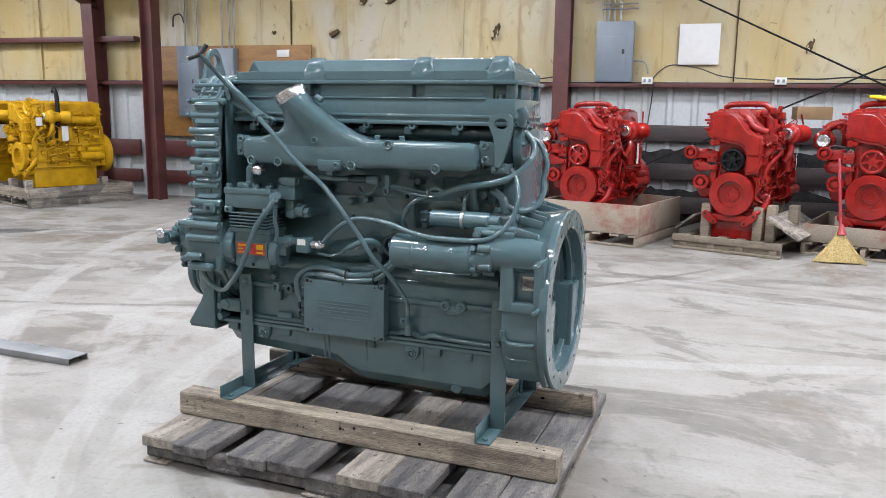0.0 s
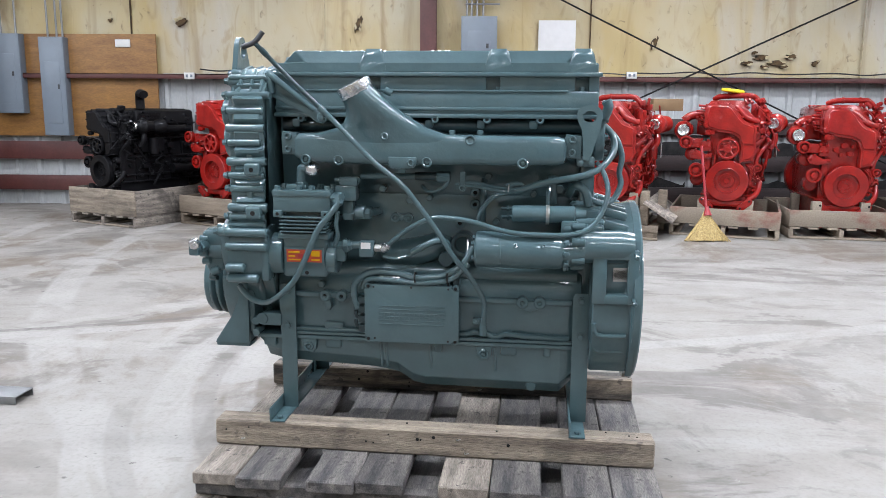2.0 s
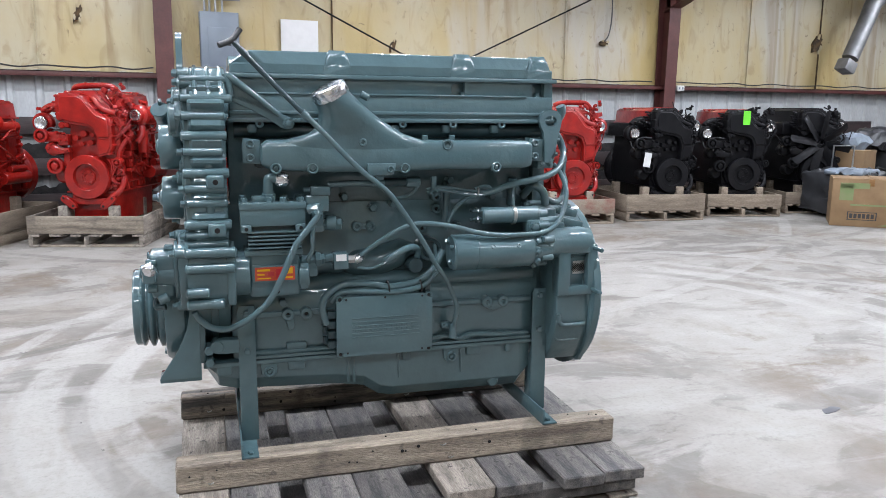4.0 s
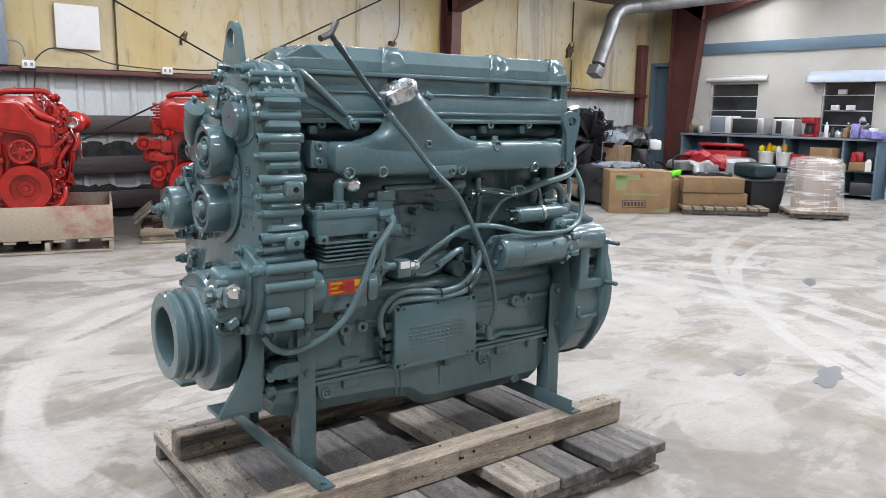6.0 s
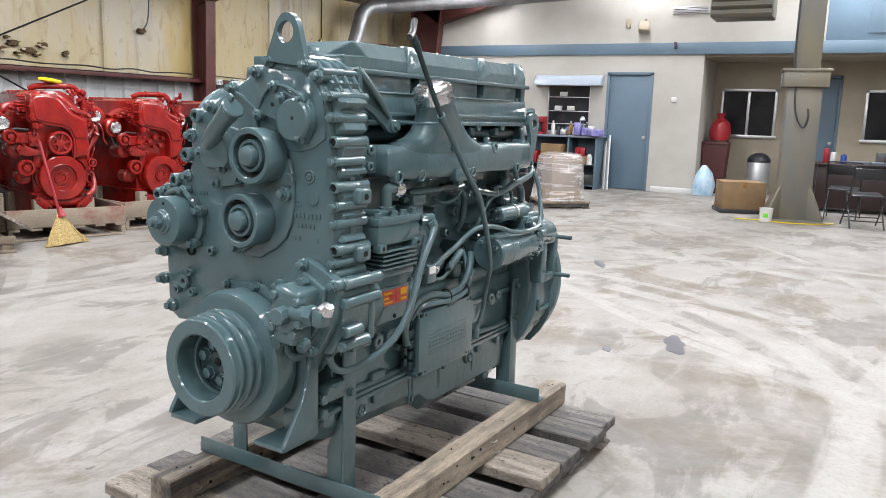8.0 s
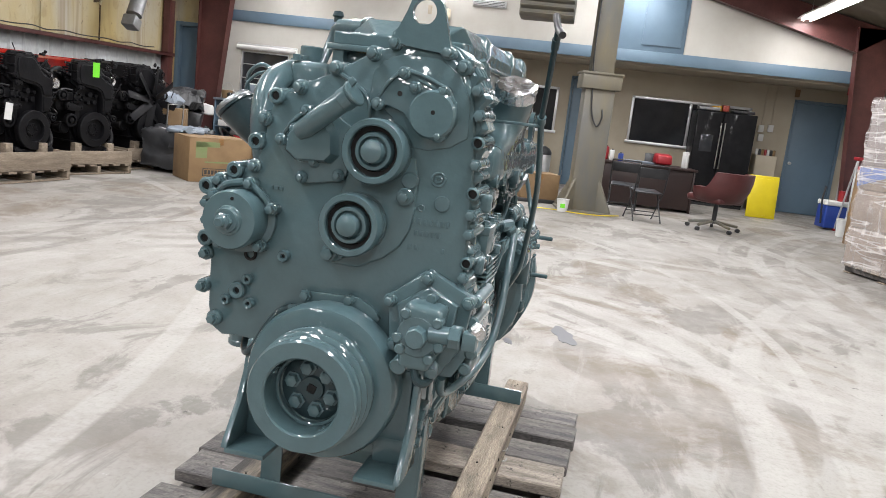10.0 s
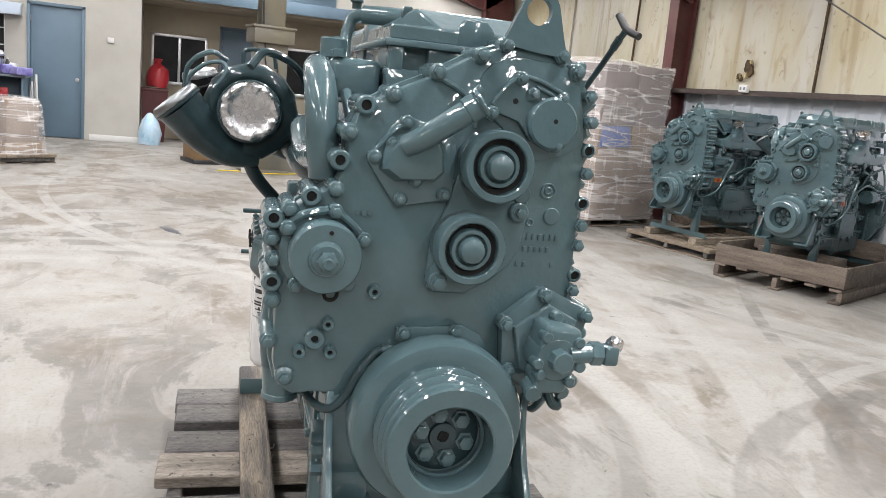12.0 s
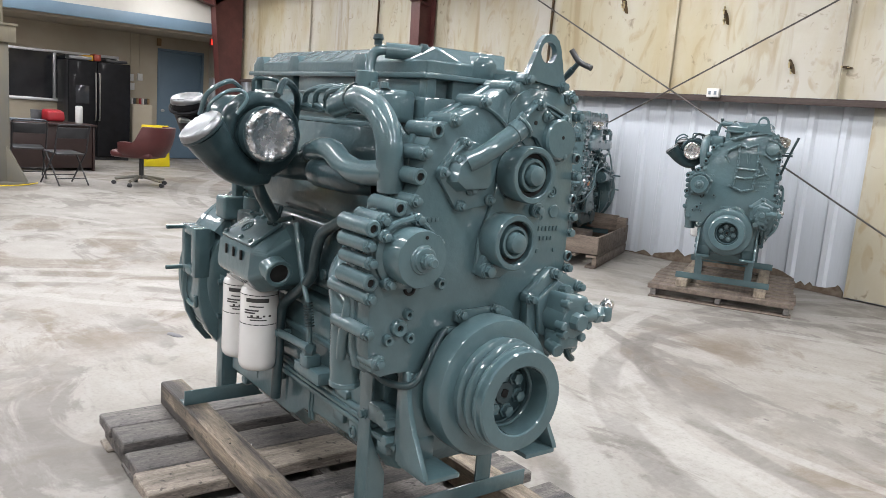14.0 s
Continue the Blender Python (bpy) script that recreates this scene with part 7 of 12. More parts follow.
def flywheel_end(e):
    cy, cz = -0.006, 0.668
    house = part("flywheel_housing", lathe(bmesh.new(), [(0.10, 0.0), (0.262, 0.0), (0.276, 0.006), (0.280, 0.03), (0.284, 0.110), (0.300, 0.134), (0.330, 0.142), (0.332, 0.164), (0.328, 0.170), (0.268, 0.170), (0.262, 0.165), (0.258, 0.06), (0.10, 0.055)], (0.662, cy, cz), (1, 0, 0), 72), GREEN, e)
    arch = loft(bmesh.new(), [[(x, cy + r * math.cos(a), cz + r * math.sin(a)) for a in [radians(36 + 108 * j / 24) for j in range(25)]] + [(x, cy + (r - 0.04) * math.cos(a), cz + (r - 0.04) * math.sin(a)) for a in [radians(144 - 108 * j / 24) for j in range(25)]] for x, r in ((0.664, 0.300), (0.670, 0.312), (0.70, 0.319), (0.78, 0.323), (0.806, 0.329))])
    part("housing_arch", arch, GREEN, house)
    part("flywheel", lathe(bmesh.new(), [(0, 0.0), (0.240, 0.0), (0.240, 0.030), (0.225, 0.034), (0.175, 0.030), (0.165, 0.015), (0.06, 0.012), (0.055, 0.022), (0, 0.022)], (0.730, cy, cz), (1, 0, 0), 52), GREEN_DARK, house)
    part("inner_step", ring(bmesh.new(), (0.772, cy, cz), (1, 0, 0), 0.242, 0.262, 0.02, 60, 0.003), GREEN, house)
    for k in range(8):
        a = radians(45 * k + 10)
        bolt(house, (0.751, cy + 0.042 * math.cos(a), cz + 0.042 * math.sin(a)), (1, 0, 0), "m")
    for k in range(16):
        a = radians(22.5 * k + 8)
        part("rim_hole", cyl(bmesh.new(), (0.829, cy + 0.299 * math.cos(a), cz + 0.299 * math.sin(a)), (0.8335, cy + 0.299 * math.cos(a), cz + 0.299 * math.sin(a)), 0.0065, seg=10, c=0.0005), RUBBER_AND_HOLES, house)
    for k in (-1, 1):
        # side pad: a frame with an open middle
        y0, y1 = sorted((k * 0.262, k * 0.320))
        bm = bmesh.new()
        for lo, hi in (((0.664, y0, 0.678), (0.712, y1, 0.864)), ((0.780, y0, 0.678), (0.818, y1, 0.864)), ((0.70, y0, 0.830), (0.79, y1, 0.864)), ((0.70, y0, 0.678), (0.79, y1, 0.713))):
            span(bm, lo, hi, 0.006)
        pad = part("mount_pad", bm, GREEN, house)
        part("pad_floor", span(bmesh.new(), (0.69, k * 0.235, 0.70), (0.80, k * 0.2875, 0.85), 0.006), GREEN, pad)
        for u, z in ((0.681, 0.849), (0.685, 0.736), (0.685, 0.695), (0.799, 0.736)):
            part("pad_hole", cyl(bmesh.new(), (u, k * 0.316, z), (u, k * 0.3195, z), 0.0085, seg=12, c=0.0005), RUBBER_AND_HOLES, pad)
        for z in (0.852, 0.697):
            part("stud", cyl(bmesh.new(), (0.803, k * 0.315, z), (0.800, k * 0.384, z), 0.0085, seg=12), GREEN, pad)
        # mesh over the inspection opening
        part("grille_sheet", span(bmesh.new(), (0.735, k * 0.287, 0.752), (0.780, k * 0.2895, 0.800), 0.0005), STEEL, pad, "bright sheet behind a crossed mesh")
        for j in range(7):
            for turn in (45, -45):
                part("grille_wire", box(bmesh.new(), (0.737 + 0.0075 * j, k * 0.2912, 0.776), (0.0016, 0.0015, min(0.046, 0.022 + 0.016 * min(j, 6 - j))), 0, (0, turn, 0)), RUBBER_AND_HOLES, pad)
        # hooked webs on the lower quarter
        for z, y, w in ((0.565, 0.296, 0.095), (0.500, 0.262, 0.09)):
            part("web", tube(bmesh.new(), [(0.676, k * (y + 0.014), z + 0.045), (0.680, k * (y + 0.010), z + 0.014), (0.696, k * (y + 0.006), z), (0.69 + w * 0.6, k * (y + 0.008), z - 0.001), (0.69 + w, k * (y + 0.004), z + 0.001)], 0.0085, 10), GREEN, house)
        part("housing_flank", prism(bmesh.new(), [(k * 0.300, 0.69), (k * 0.304, 0.60), (k * 0.288, 0.53), (k * 0.255, 0.462), (k * 0.214, 0.412), (k * 0.14, 0.40), (k * 0.14, 0.69)][::k], 0.668, 0.805, "x", 0.008, 3), GREEN, house)
        part("flank_flange", prism(bmesh.new(), [(k * 0.316, 0.69), (k * 0.320, 0.60), (k * 0.302, 0.52), (k * 0.266, 0.45), (k * 0.222, 0.398), (k * 0.14, 0.39), (k * 0.14, 0.69)][::k], 0.797, 0.818, "x", 0.004, 2), GREEN, house)
    top = bmesh.new()
    span(top, (0.60, -0.235, 0.905), (0.69, 0.24, 0.992), 0.012, 3)
    span(top, (0.62, -0.29, 0.885), (0.70, -0.2, 0.945), 0.012, 3)
    part("housing_top", top, GREEN, house)
    for y, z in ((-0.262, 0.948), (-0.215, 0.985), (-0.165, 0.995), (-0.115, 0.998), (0.05, 0.998), (0.15, 0.995)):
        part("boss", cyl(bmesh.new(), (0.60, y, z), (0.70, y, z), 0.017, 0.015, seg=12, c=0.005), GREEN, house)
        bolt(house, (0.601, y, z), (-1, 0, 0), "m")
        part("boss_rib", box(bmesh.new(), (0.735, y, z - 0.012), (0.09, 0.014, 0.03), 0.006, (0, 14, 0)), GREEN, house)
    part("rear_wall", span(bmesh.new(), (0.618, -0.165, 0.50), (0.668, 0.19, 1.285), 0.008), GREEN, e)
    part("rear_cover", prism(bmesh.new(), oval(-0.155, 1.235, 0.052, 0.085, 28, 2.4), 0.66, 0.695, "x", 0.006, 3), GREEN, e)
    for k in range(8):
        a = radians(45 * k)
        bolt(e, (0.694, -0.155 + 0.043 * math.cos(a), 1.235 + 0.075 * math.sin(a)), (1, 0, 0), "s")
    part("rear_breather", tube(bmesh.new(), [(0.69, -0.205, 1.30), (0.70, -0.222, 1.335), (0.692, -0.226, 1.355)], 0.017, 12), GREEN, e)


def foil_disc(r, at, axis, seed, amount=1.0, skirt=1.0):
    """A sheet of foil pressed over a mouth: flat in the middle, pleated at the rim and turned down over it."""
    rr = random.Random(seed)
    bm, n = bmesh.new(), 54
    m = Matrix.Translation(at) @ facing(axis)
    fold = [rr.uniform(-1, 1) for _ in range(n)]
    rows = [[bm.verts.new(m @ Vector((0, 0, 0.004)))]]
    for f, h, a in ((0.3, 0.005, 0.05), (0.55, 0.006, 0.12), (0.68, 0.008, 0.35), (0.77, 0.010, 0.8), (0.86, 0.011, 1.0), (0.94, 0.009, 1.0), (1.0, 0.002, 0.7), (1.02, -0.010 * skirt, 0.6), (1.0, -0.022 * skirt, 0.7)):
        ringv = []
        for k in range(n):
            b = 2 * math.pi * (k + 0.45 * rr.uniform(-1, 1)) / n
            q = r * f * (1 + 0.012 * a * amount * rr.uniform(-1, 1))
            ringv.append(bm.verts.new(m @ Vector((q * math.cos(b), q * math.sin(b), h + 0.0030 * amount * a * (0.4 * fold[k] + 0.8 * rr.uniform(-1, 1))))))
        rows.append(ringv)
    for k in range(n):
        bm.faces.new((rows[0][0], rows[1][k], rows[1][(k + 1) % n]))
    for p, q in zip(rows[1:], rows[2:]):
        for k in range(n):
            bm.faces.new((p[k], q[k], q[(k + 1) % n], p[(k + 1) % n]))
    return bm


def exhaust_side(e):
    # turbocharger: compressor scroll toward the front, snout to the outside
    c = Vector((-0.078, 0.396, 1.252))
    secs = []
    for k in range(15):
        a = radians(-60 + 24 * k)
        r = 0.022 + 0.016 * k / 14
        R0 = 0.087 + 0.2 * r
        ctr = c + Vector((0.035, math.cos(a) * R0, math.sin(a) * R0))
        rad = Vector((0, math.cos(a), math.sin(a)))
        secs.append([ctr + r * 0.95 * math.cos(b) * rad + r * 1.15 * math.sin(b) * Vector((1, 0, 0)) for b in [2 * math.pi * j / 14 for j in range(14)]])
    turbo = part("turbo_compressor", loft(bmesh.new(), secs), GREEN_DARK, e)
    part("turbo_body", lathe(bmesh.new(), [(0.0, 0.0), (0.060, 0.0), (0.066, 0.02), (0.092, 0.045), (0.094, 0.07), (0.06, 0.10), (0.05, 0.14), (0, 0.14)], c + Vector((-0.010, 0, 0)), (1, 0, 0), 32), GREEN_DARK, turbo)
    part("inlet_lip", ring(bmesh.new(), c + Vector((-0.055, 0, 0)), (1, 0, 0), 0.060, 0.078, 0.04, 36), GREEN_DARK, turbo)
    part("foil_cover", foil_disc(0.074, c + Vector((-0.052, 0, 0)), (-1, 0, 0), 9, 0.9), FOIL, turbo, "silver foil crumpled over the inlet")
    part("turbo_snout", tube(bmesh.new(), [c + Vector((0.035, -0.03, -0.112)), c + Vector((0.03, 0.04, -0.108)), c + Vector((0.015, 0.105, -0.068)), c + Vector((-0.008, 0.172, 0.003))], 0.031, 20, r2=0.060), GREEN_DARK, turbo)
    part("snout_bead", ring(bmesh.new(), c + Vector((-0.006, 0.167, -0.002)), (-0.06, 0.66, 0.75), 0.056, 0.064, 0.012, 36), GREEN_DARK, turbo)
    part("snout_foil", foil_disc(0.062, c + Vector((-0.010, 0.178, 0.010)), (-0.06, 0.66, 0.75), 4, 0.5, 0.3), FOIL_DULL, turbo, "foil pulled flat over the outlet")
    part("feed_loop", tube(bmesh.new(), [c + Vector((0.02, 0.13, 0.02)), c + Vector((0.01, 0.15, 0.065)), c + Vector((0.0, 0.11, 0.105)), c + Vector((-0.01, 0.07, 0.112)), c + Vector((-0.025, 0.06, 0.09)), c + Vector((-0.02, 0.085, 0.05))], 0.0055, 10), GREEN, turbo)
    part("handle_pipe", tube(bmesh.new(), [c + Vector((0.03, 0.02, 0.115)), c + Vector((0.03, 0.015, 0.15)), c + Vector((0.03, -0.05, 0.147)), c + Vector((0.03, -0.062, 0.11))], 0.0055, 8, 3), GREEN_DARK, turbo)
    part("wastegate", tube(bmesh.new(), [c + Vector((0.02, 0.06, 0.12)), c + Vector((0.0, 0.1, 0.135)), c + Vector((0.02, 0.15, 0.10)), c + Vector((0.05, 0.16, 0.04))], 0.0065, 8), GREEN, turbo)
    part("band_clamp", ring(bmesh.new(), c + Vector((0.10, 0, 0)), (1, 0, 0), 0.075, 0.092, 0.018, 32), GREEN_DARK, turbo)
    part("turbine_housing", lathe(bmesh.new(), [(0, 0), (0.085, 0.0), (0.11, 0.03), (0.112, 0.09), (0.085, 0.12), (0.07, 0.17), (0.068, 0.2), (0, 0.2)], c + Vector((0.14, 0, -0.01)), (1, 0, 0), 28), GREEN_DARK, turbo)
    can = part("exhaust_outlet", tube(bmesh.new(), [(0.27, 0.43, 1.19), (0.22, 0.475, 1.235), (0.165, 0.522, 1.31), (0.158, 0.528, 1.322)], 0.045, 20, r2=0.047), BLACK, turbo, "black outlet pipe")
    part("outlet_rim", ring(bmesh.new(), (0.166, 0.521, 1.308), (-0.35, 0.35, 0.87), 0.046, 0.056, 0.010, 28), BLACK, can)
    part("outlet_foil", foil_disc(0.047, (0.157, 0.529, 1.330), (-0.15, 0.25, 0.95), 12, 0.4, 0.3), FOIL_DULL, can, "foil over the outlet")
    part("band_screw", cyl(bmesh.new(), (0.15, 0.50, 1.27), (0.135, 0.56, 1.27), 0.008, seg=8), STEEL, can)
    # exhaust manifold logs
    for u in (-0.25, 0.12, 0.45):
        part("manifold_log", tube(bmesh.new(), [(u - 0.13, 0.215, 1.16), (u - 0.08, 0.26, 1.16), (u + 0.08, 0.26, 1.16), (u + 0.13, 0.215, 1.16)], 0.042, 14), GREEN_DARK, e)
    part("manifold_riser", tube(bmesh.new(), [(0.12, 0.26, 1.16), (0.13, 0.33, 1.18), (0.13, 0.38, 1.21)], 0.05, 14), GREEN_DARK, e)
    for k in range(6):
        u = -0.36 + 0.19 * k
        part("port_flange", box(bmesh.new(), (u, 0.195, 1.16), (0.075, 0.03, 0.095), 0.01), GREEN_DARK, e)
    # thermostat housing and coolant pipes at the front
    th = part("thermostat_housing", box(bmesh.new(), (-0.33, 0.185, 1.355), (0.20, 0.11, 0.085), 0.016, (0, 0, 0), 3), GREEN, e)
    part("thermostat_lid", cyl(bmesh.new(), (-0.33, 0.225, 1.395), (-0.33, 0.225, 1.44), 0.03, seg=18), GREEN, th)
    for u in (-0.42, -0.37, -0.30):
        bolt(th, (u, 0.225, 1.397), (0, 0, 1), "m")
    part("bypass_pipe", tube(bmesh.new(), [(-0.20, 0.235, 1.345), (-0.34, 0.255, 1.366), (-0.40, 0.26, 1.360), (-0.465, 0.262, 1.335), (-0.505, 0.26, 1.285), (-0.515, 0.255, 1.218), (-0.51, 0.245, 1.15)], 0.0345, 18), GREEN, e)
    part("hose_clamp", ring(bmesh.new(), (-0.32, 0.248, 1.368), (-1, 0.1, 0.0), 0.035, 0.040, 0.014, 24, 0.001), GREEN_DARK, e)
    part("crossover_pipe", tube(bmesh.new(), [(-0.02, 0.22, 1.20), (-0.104, 0.25, 1.214), (-0.20, 0.268, 1.226), (-0.254, 0.27, 1.222), (-0.315, 0.27, 1.196), (-0.40, 0.268, 1.182), (-0.515, 0.255, 1.193)], 0.033, 16), GREEN, e)
    part("vent_pipe", tube(bmesh.new(), [(-0.34, 0.10, 1.500), (-0.31, 0.150, 1.502), (-0.288, 0.178, 1.494), (-0.284, 0.188, 1.470), (-0.296, 0.195, 1.436), (-0.355, 0.20, 1.364), (-0.44, 0.20, 1.310), (-0.48, 0.19, 1.26)], 0.0135, 14), GREEN, e)
    part("vent_elbow", tube(bmesh.new(), [(-0.36, 0.03, 1.498), (-0.335, 0.10, 1.500), (-0.305, 0.158, 1.500)], 0.021, 16), GREEN, e)
    part("vent_collar", ring(bmesh.new(), (-0.35, 0.055, 1.498), (0.35, 0.93, 0), 0.02, 0.029, 0.022, 20, 0.004), GREEN_DARK, e)
    part("vent_top", lathe(bmesh.new(), [(0, 0.030), (0.012, 0.028), (0.016, 0.016), (0.011, 0.012), (0.011, 0), (0, 0)], (-0.292, 0.174, 1.512), (0, 0, 1), 10), GREEN_DARK, e)
    for k in range(4):
        part("wire", tube(bmesh.new(), [(-0.30 + 0.05 * k, 0.22, 1.40), (-0.25 + 0.06 * k, 0.26, 1.38), (-0.2 + 0.07 * k, 0.24, 1.33), (-0.1 + 0.08 * k, 0.25, 1.345)], 0.008, 8), GREEN, e)
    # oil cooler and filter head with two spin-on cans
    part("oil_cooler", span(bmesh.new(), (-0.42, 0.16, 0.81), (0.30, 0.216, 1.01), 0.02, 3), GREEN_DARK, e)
    hb = bmesh.new()
    loft(hb, [[(u, y, z) for y, z in sec] for u, sec in (
        (-0.005, ((0.20, 0.80), (0.30, 0.80), (0.345, 0.835), (0.335, 0.90), (0.26, 0.935), (0.20, 0.935))),
        (0.05, ((0.20, 0.77), (0.33, 0.765), (0.372, 0.81), (0.365, 0.90), (0.25, 0.975), (0.20, 0.975))),
        (0.30, ((0.20, 0.77), (0.33, 0.765), (0.372, 0.81), (0.365, 0.90), (0.25, 0.975), (0.20, 0.975))),
        (0.355, ((0.20, 0.80), (0.30, 0.80), (0.345, 0.835), (0.335, 0.89), (0.26, 0.935), (0.20, 0.935))))])
    head = part("filter_head", hb, GREEN, e, smooth=False)
    mod = head.modifiers.new("soft_edges", "BEVEL")
    mod.width, mod.segments = 0.012, 3
    part("head_lid", box(bmesh.new(), (0.175, 0.312, 0.942), (0.23, 0.12, 0.012), 0.004, (-33, 0, 0)), GREEN, head)
    for u, y, z in ((0.075, 0.352, 0.92), (0.15, 0.352, 0.92), (0.27, 0.352, 0.92), (0.075, 0.268, 0.975), (0.18, 0.268, 0.975), (0.275, 0.268, 0.975)):
        bolt(head, (u, y, z), (0, 0.54, 0.84), "s")
    for u in (0.11, 0.17, 0.23):
        part("drip_notch", box(bmesh.new(), (u, 0.371, 0.875), (0.012, 0.006, 0.03), 0.002), RUBBER_AND_HOLES, head)
    part("head_spout", tube(bmesh.new(), [(0.10, 0.31, 0.872), (0.03, 0.31, 0.858), (-0.033, 0.31, 0.844)], 0.046, 22, r2=0.040), GREEN, head)
    part("spout_lip", ring(bmesh.new(), (-0.026, 0.31, 0.8455), (-1, 0, -0.22), 0.029, 0.043, 0.014, 28), GREEN, head)
    part("spout_bore", cyl(bmesh.new(), (-0.03, 0.31, 0.8448), (-0.0345, 0.31, 0.8438), 0.029, seg=22, c=0.001), RUBBER_AND_HOLES, head)
    part("head_emblem", ring(bmesh.new(), (0.20, 0.314, 0.948), (0, 0.54, 0.84), 0.018, 0.023, 0.004, 20, 0.001), GREEN, head)
    part("emblem_core", cyl(bmesh.new(), (0.20, 0.314, 0.948), (0.20, 0.316, 0.951), 0.010, seg=6), GREEN, head)
    part("rack_strut", tube(bmesh.new(), [(0.03, 0.24, 1.0), (0.10, 0.29, 0.975)], 0.008, 6, straight=True), GREEN_DARK, head)
    part("rack_strut", tube(bmesh.new(), [(0.12, 0.24, 1.02), (0.07, 0.28, 0.97)], 0.008, 6, straight=True), GREEN_DARK, head)
    for u in (0.13, 0.275):
        can = part("oil_filter", lathe(bmesh.new(), [(0, 0.004), (0.036, 0.0), (0.050, 0.005), (0.057, 0.014), (0.060, 0.028), (0.060, 0.250), (0.057, 0.262), (0.050, 0.268), (0.050, 0.28), (0, 0.28)], (u, 0.295, 0.50), (0, 0, 1), 36), CAN, e, "white spin-on oil filter with black print")
        for z, h, a0, a1 in ((0.748, 0.003, -70, 110), (0.655, 0.003, -70, 110), (0.728, 0.013, 5, 75), (0.713, 0.004, 15, 60), (0.700, 0.005, 0, 45), (0.692, 0.005, 0, 35), (0.678, 0.004, 10, 55), (0.670, 0.004, 20, 70)):
            bm = bmesh.new()
            n = 10
            rows = [[bm.verts.new((u + 0.0606 * math.sin(radians(-20 - a0 - (a1 - a0) * j / n)), 0.295 + 0.0606 * math.cos(radians(-20 - a0 - (a1 - a0) * j / n)), z + dz)) for j in range(n + 1)] for dz in (0, h)]
            for j in range(n):
                bm.faces.new((rows[0][j], rows[0][j + 1], rows[1][j + 1], rows[1][j]))
            part("print_band", bm, INK, can)
        for k in range(4):
            a = radians(-45 - 18 * k)
            part("print_mark", box(bmesh.new(), (u + 0.0607 * math.sin(a), 0.295 + 0.0607 * math.cos(a), 0.685), (0.008, 0.001, 0.006), 0, (0, 0, -math.degrees(a))), INK, can)
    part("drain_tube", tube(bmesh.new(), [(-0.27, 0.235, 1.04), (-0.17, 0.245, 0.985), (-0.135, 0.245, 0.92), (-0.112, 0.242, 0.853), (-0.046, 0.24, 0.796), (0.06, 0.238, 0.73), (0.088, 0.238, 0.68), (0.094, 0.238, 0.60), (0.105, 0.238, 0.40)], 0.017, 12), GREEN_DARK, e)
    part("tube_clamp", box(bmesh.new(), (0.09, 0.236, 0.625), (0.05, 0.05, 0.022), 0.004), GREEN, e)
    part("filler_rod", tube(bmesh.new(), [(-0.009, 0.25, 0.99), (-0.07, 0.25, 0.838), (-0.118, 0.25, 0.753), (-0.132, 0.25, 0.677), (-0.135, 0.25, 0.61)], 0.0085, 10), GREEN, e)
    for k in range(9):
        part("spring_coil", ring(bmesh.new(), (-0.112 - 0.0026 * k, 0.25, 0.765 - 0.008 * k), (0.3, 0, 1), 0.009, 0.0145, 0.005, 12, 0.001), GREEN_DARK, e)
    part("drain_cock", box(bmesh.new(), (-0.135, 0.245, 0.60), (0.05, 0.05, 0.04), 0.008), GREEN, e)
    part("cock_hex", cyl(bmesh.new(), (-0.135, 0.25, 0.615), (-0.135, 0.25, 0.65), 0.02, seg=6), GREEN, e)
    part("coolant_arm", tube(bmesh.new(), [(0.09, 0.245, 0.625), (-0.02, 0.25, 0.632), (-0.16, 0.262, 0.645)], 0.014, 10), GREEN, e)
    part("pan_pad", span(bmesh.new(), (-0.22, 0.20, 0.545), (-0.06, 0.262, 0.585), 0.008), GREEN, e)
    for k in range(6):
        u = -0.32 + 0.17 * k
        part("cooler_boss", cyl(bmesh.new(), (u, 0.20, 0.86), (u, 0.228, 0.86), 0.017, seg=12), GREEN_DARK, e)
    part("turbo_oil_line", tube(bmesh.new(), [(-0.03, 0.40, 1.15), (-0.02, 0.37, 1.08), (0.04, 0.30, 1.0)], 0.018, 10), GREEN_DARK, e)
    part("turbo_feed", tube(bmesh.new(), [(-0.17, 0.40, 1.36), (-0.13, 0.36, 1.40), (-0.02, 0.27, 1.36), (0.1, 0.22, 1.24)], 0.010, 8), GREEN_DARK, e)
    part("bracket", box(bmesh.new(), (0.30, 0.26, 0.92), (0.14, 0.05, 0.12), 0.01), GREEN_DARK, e)


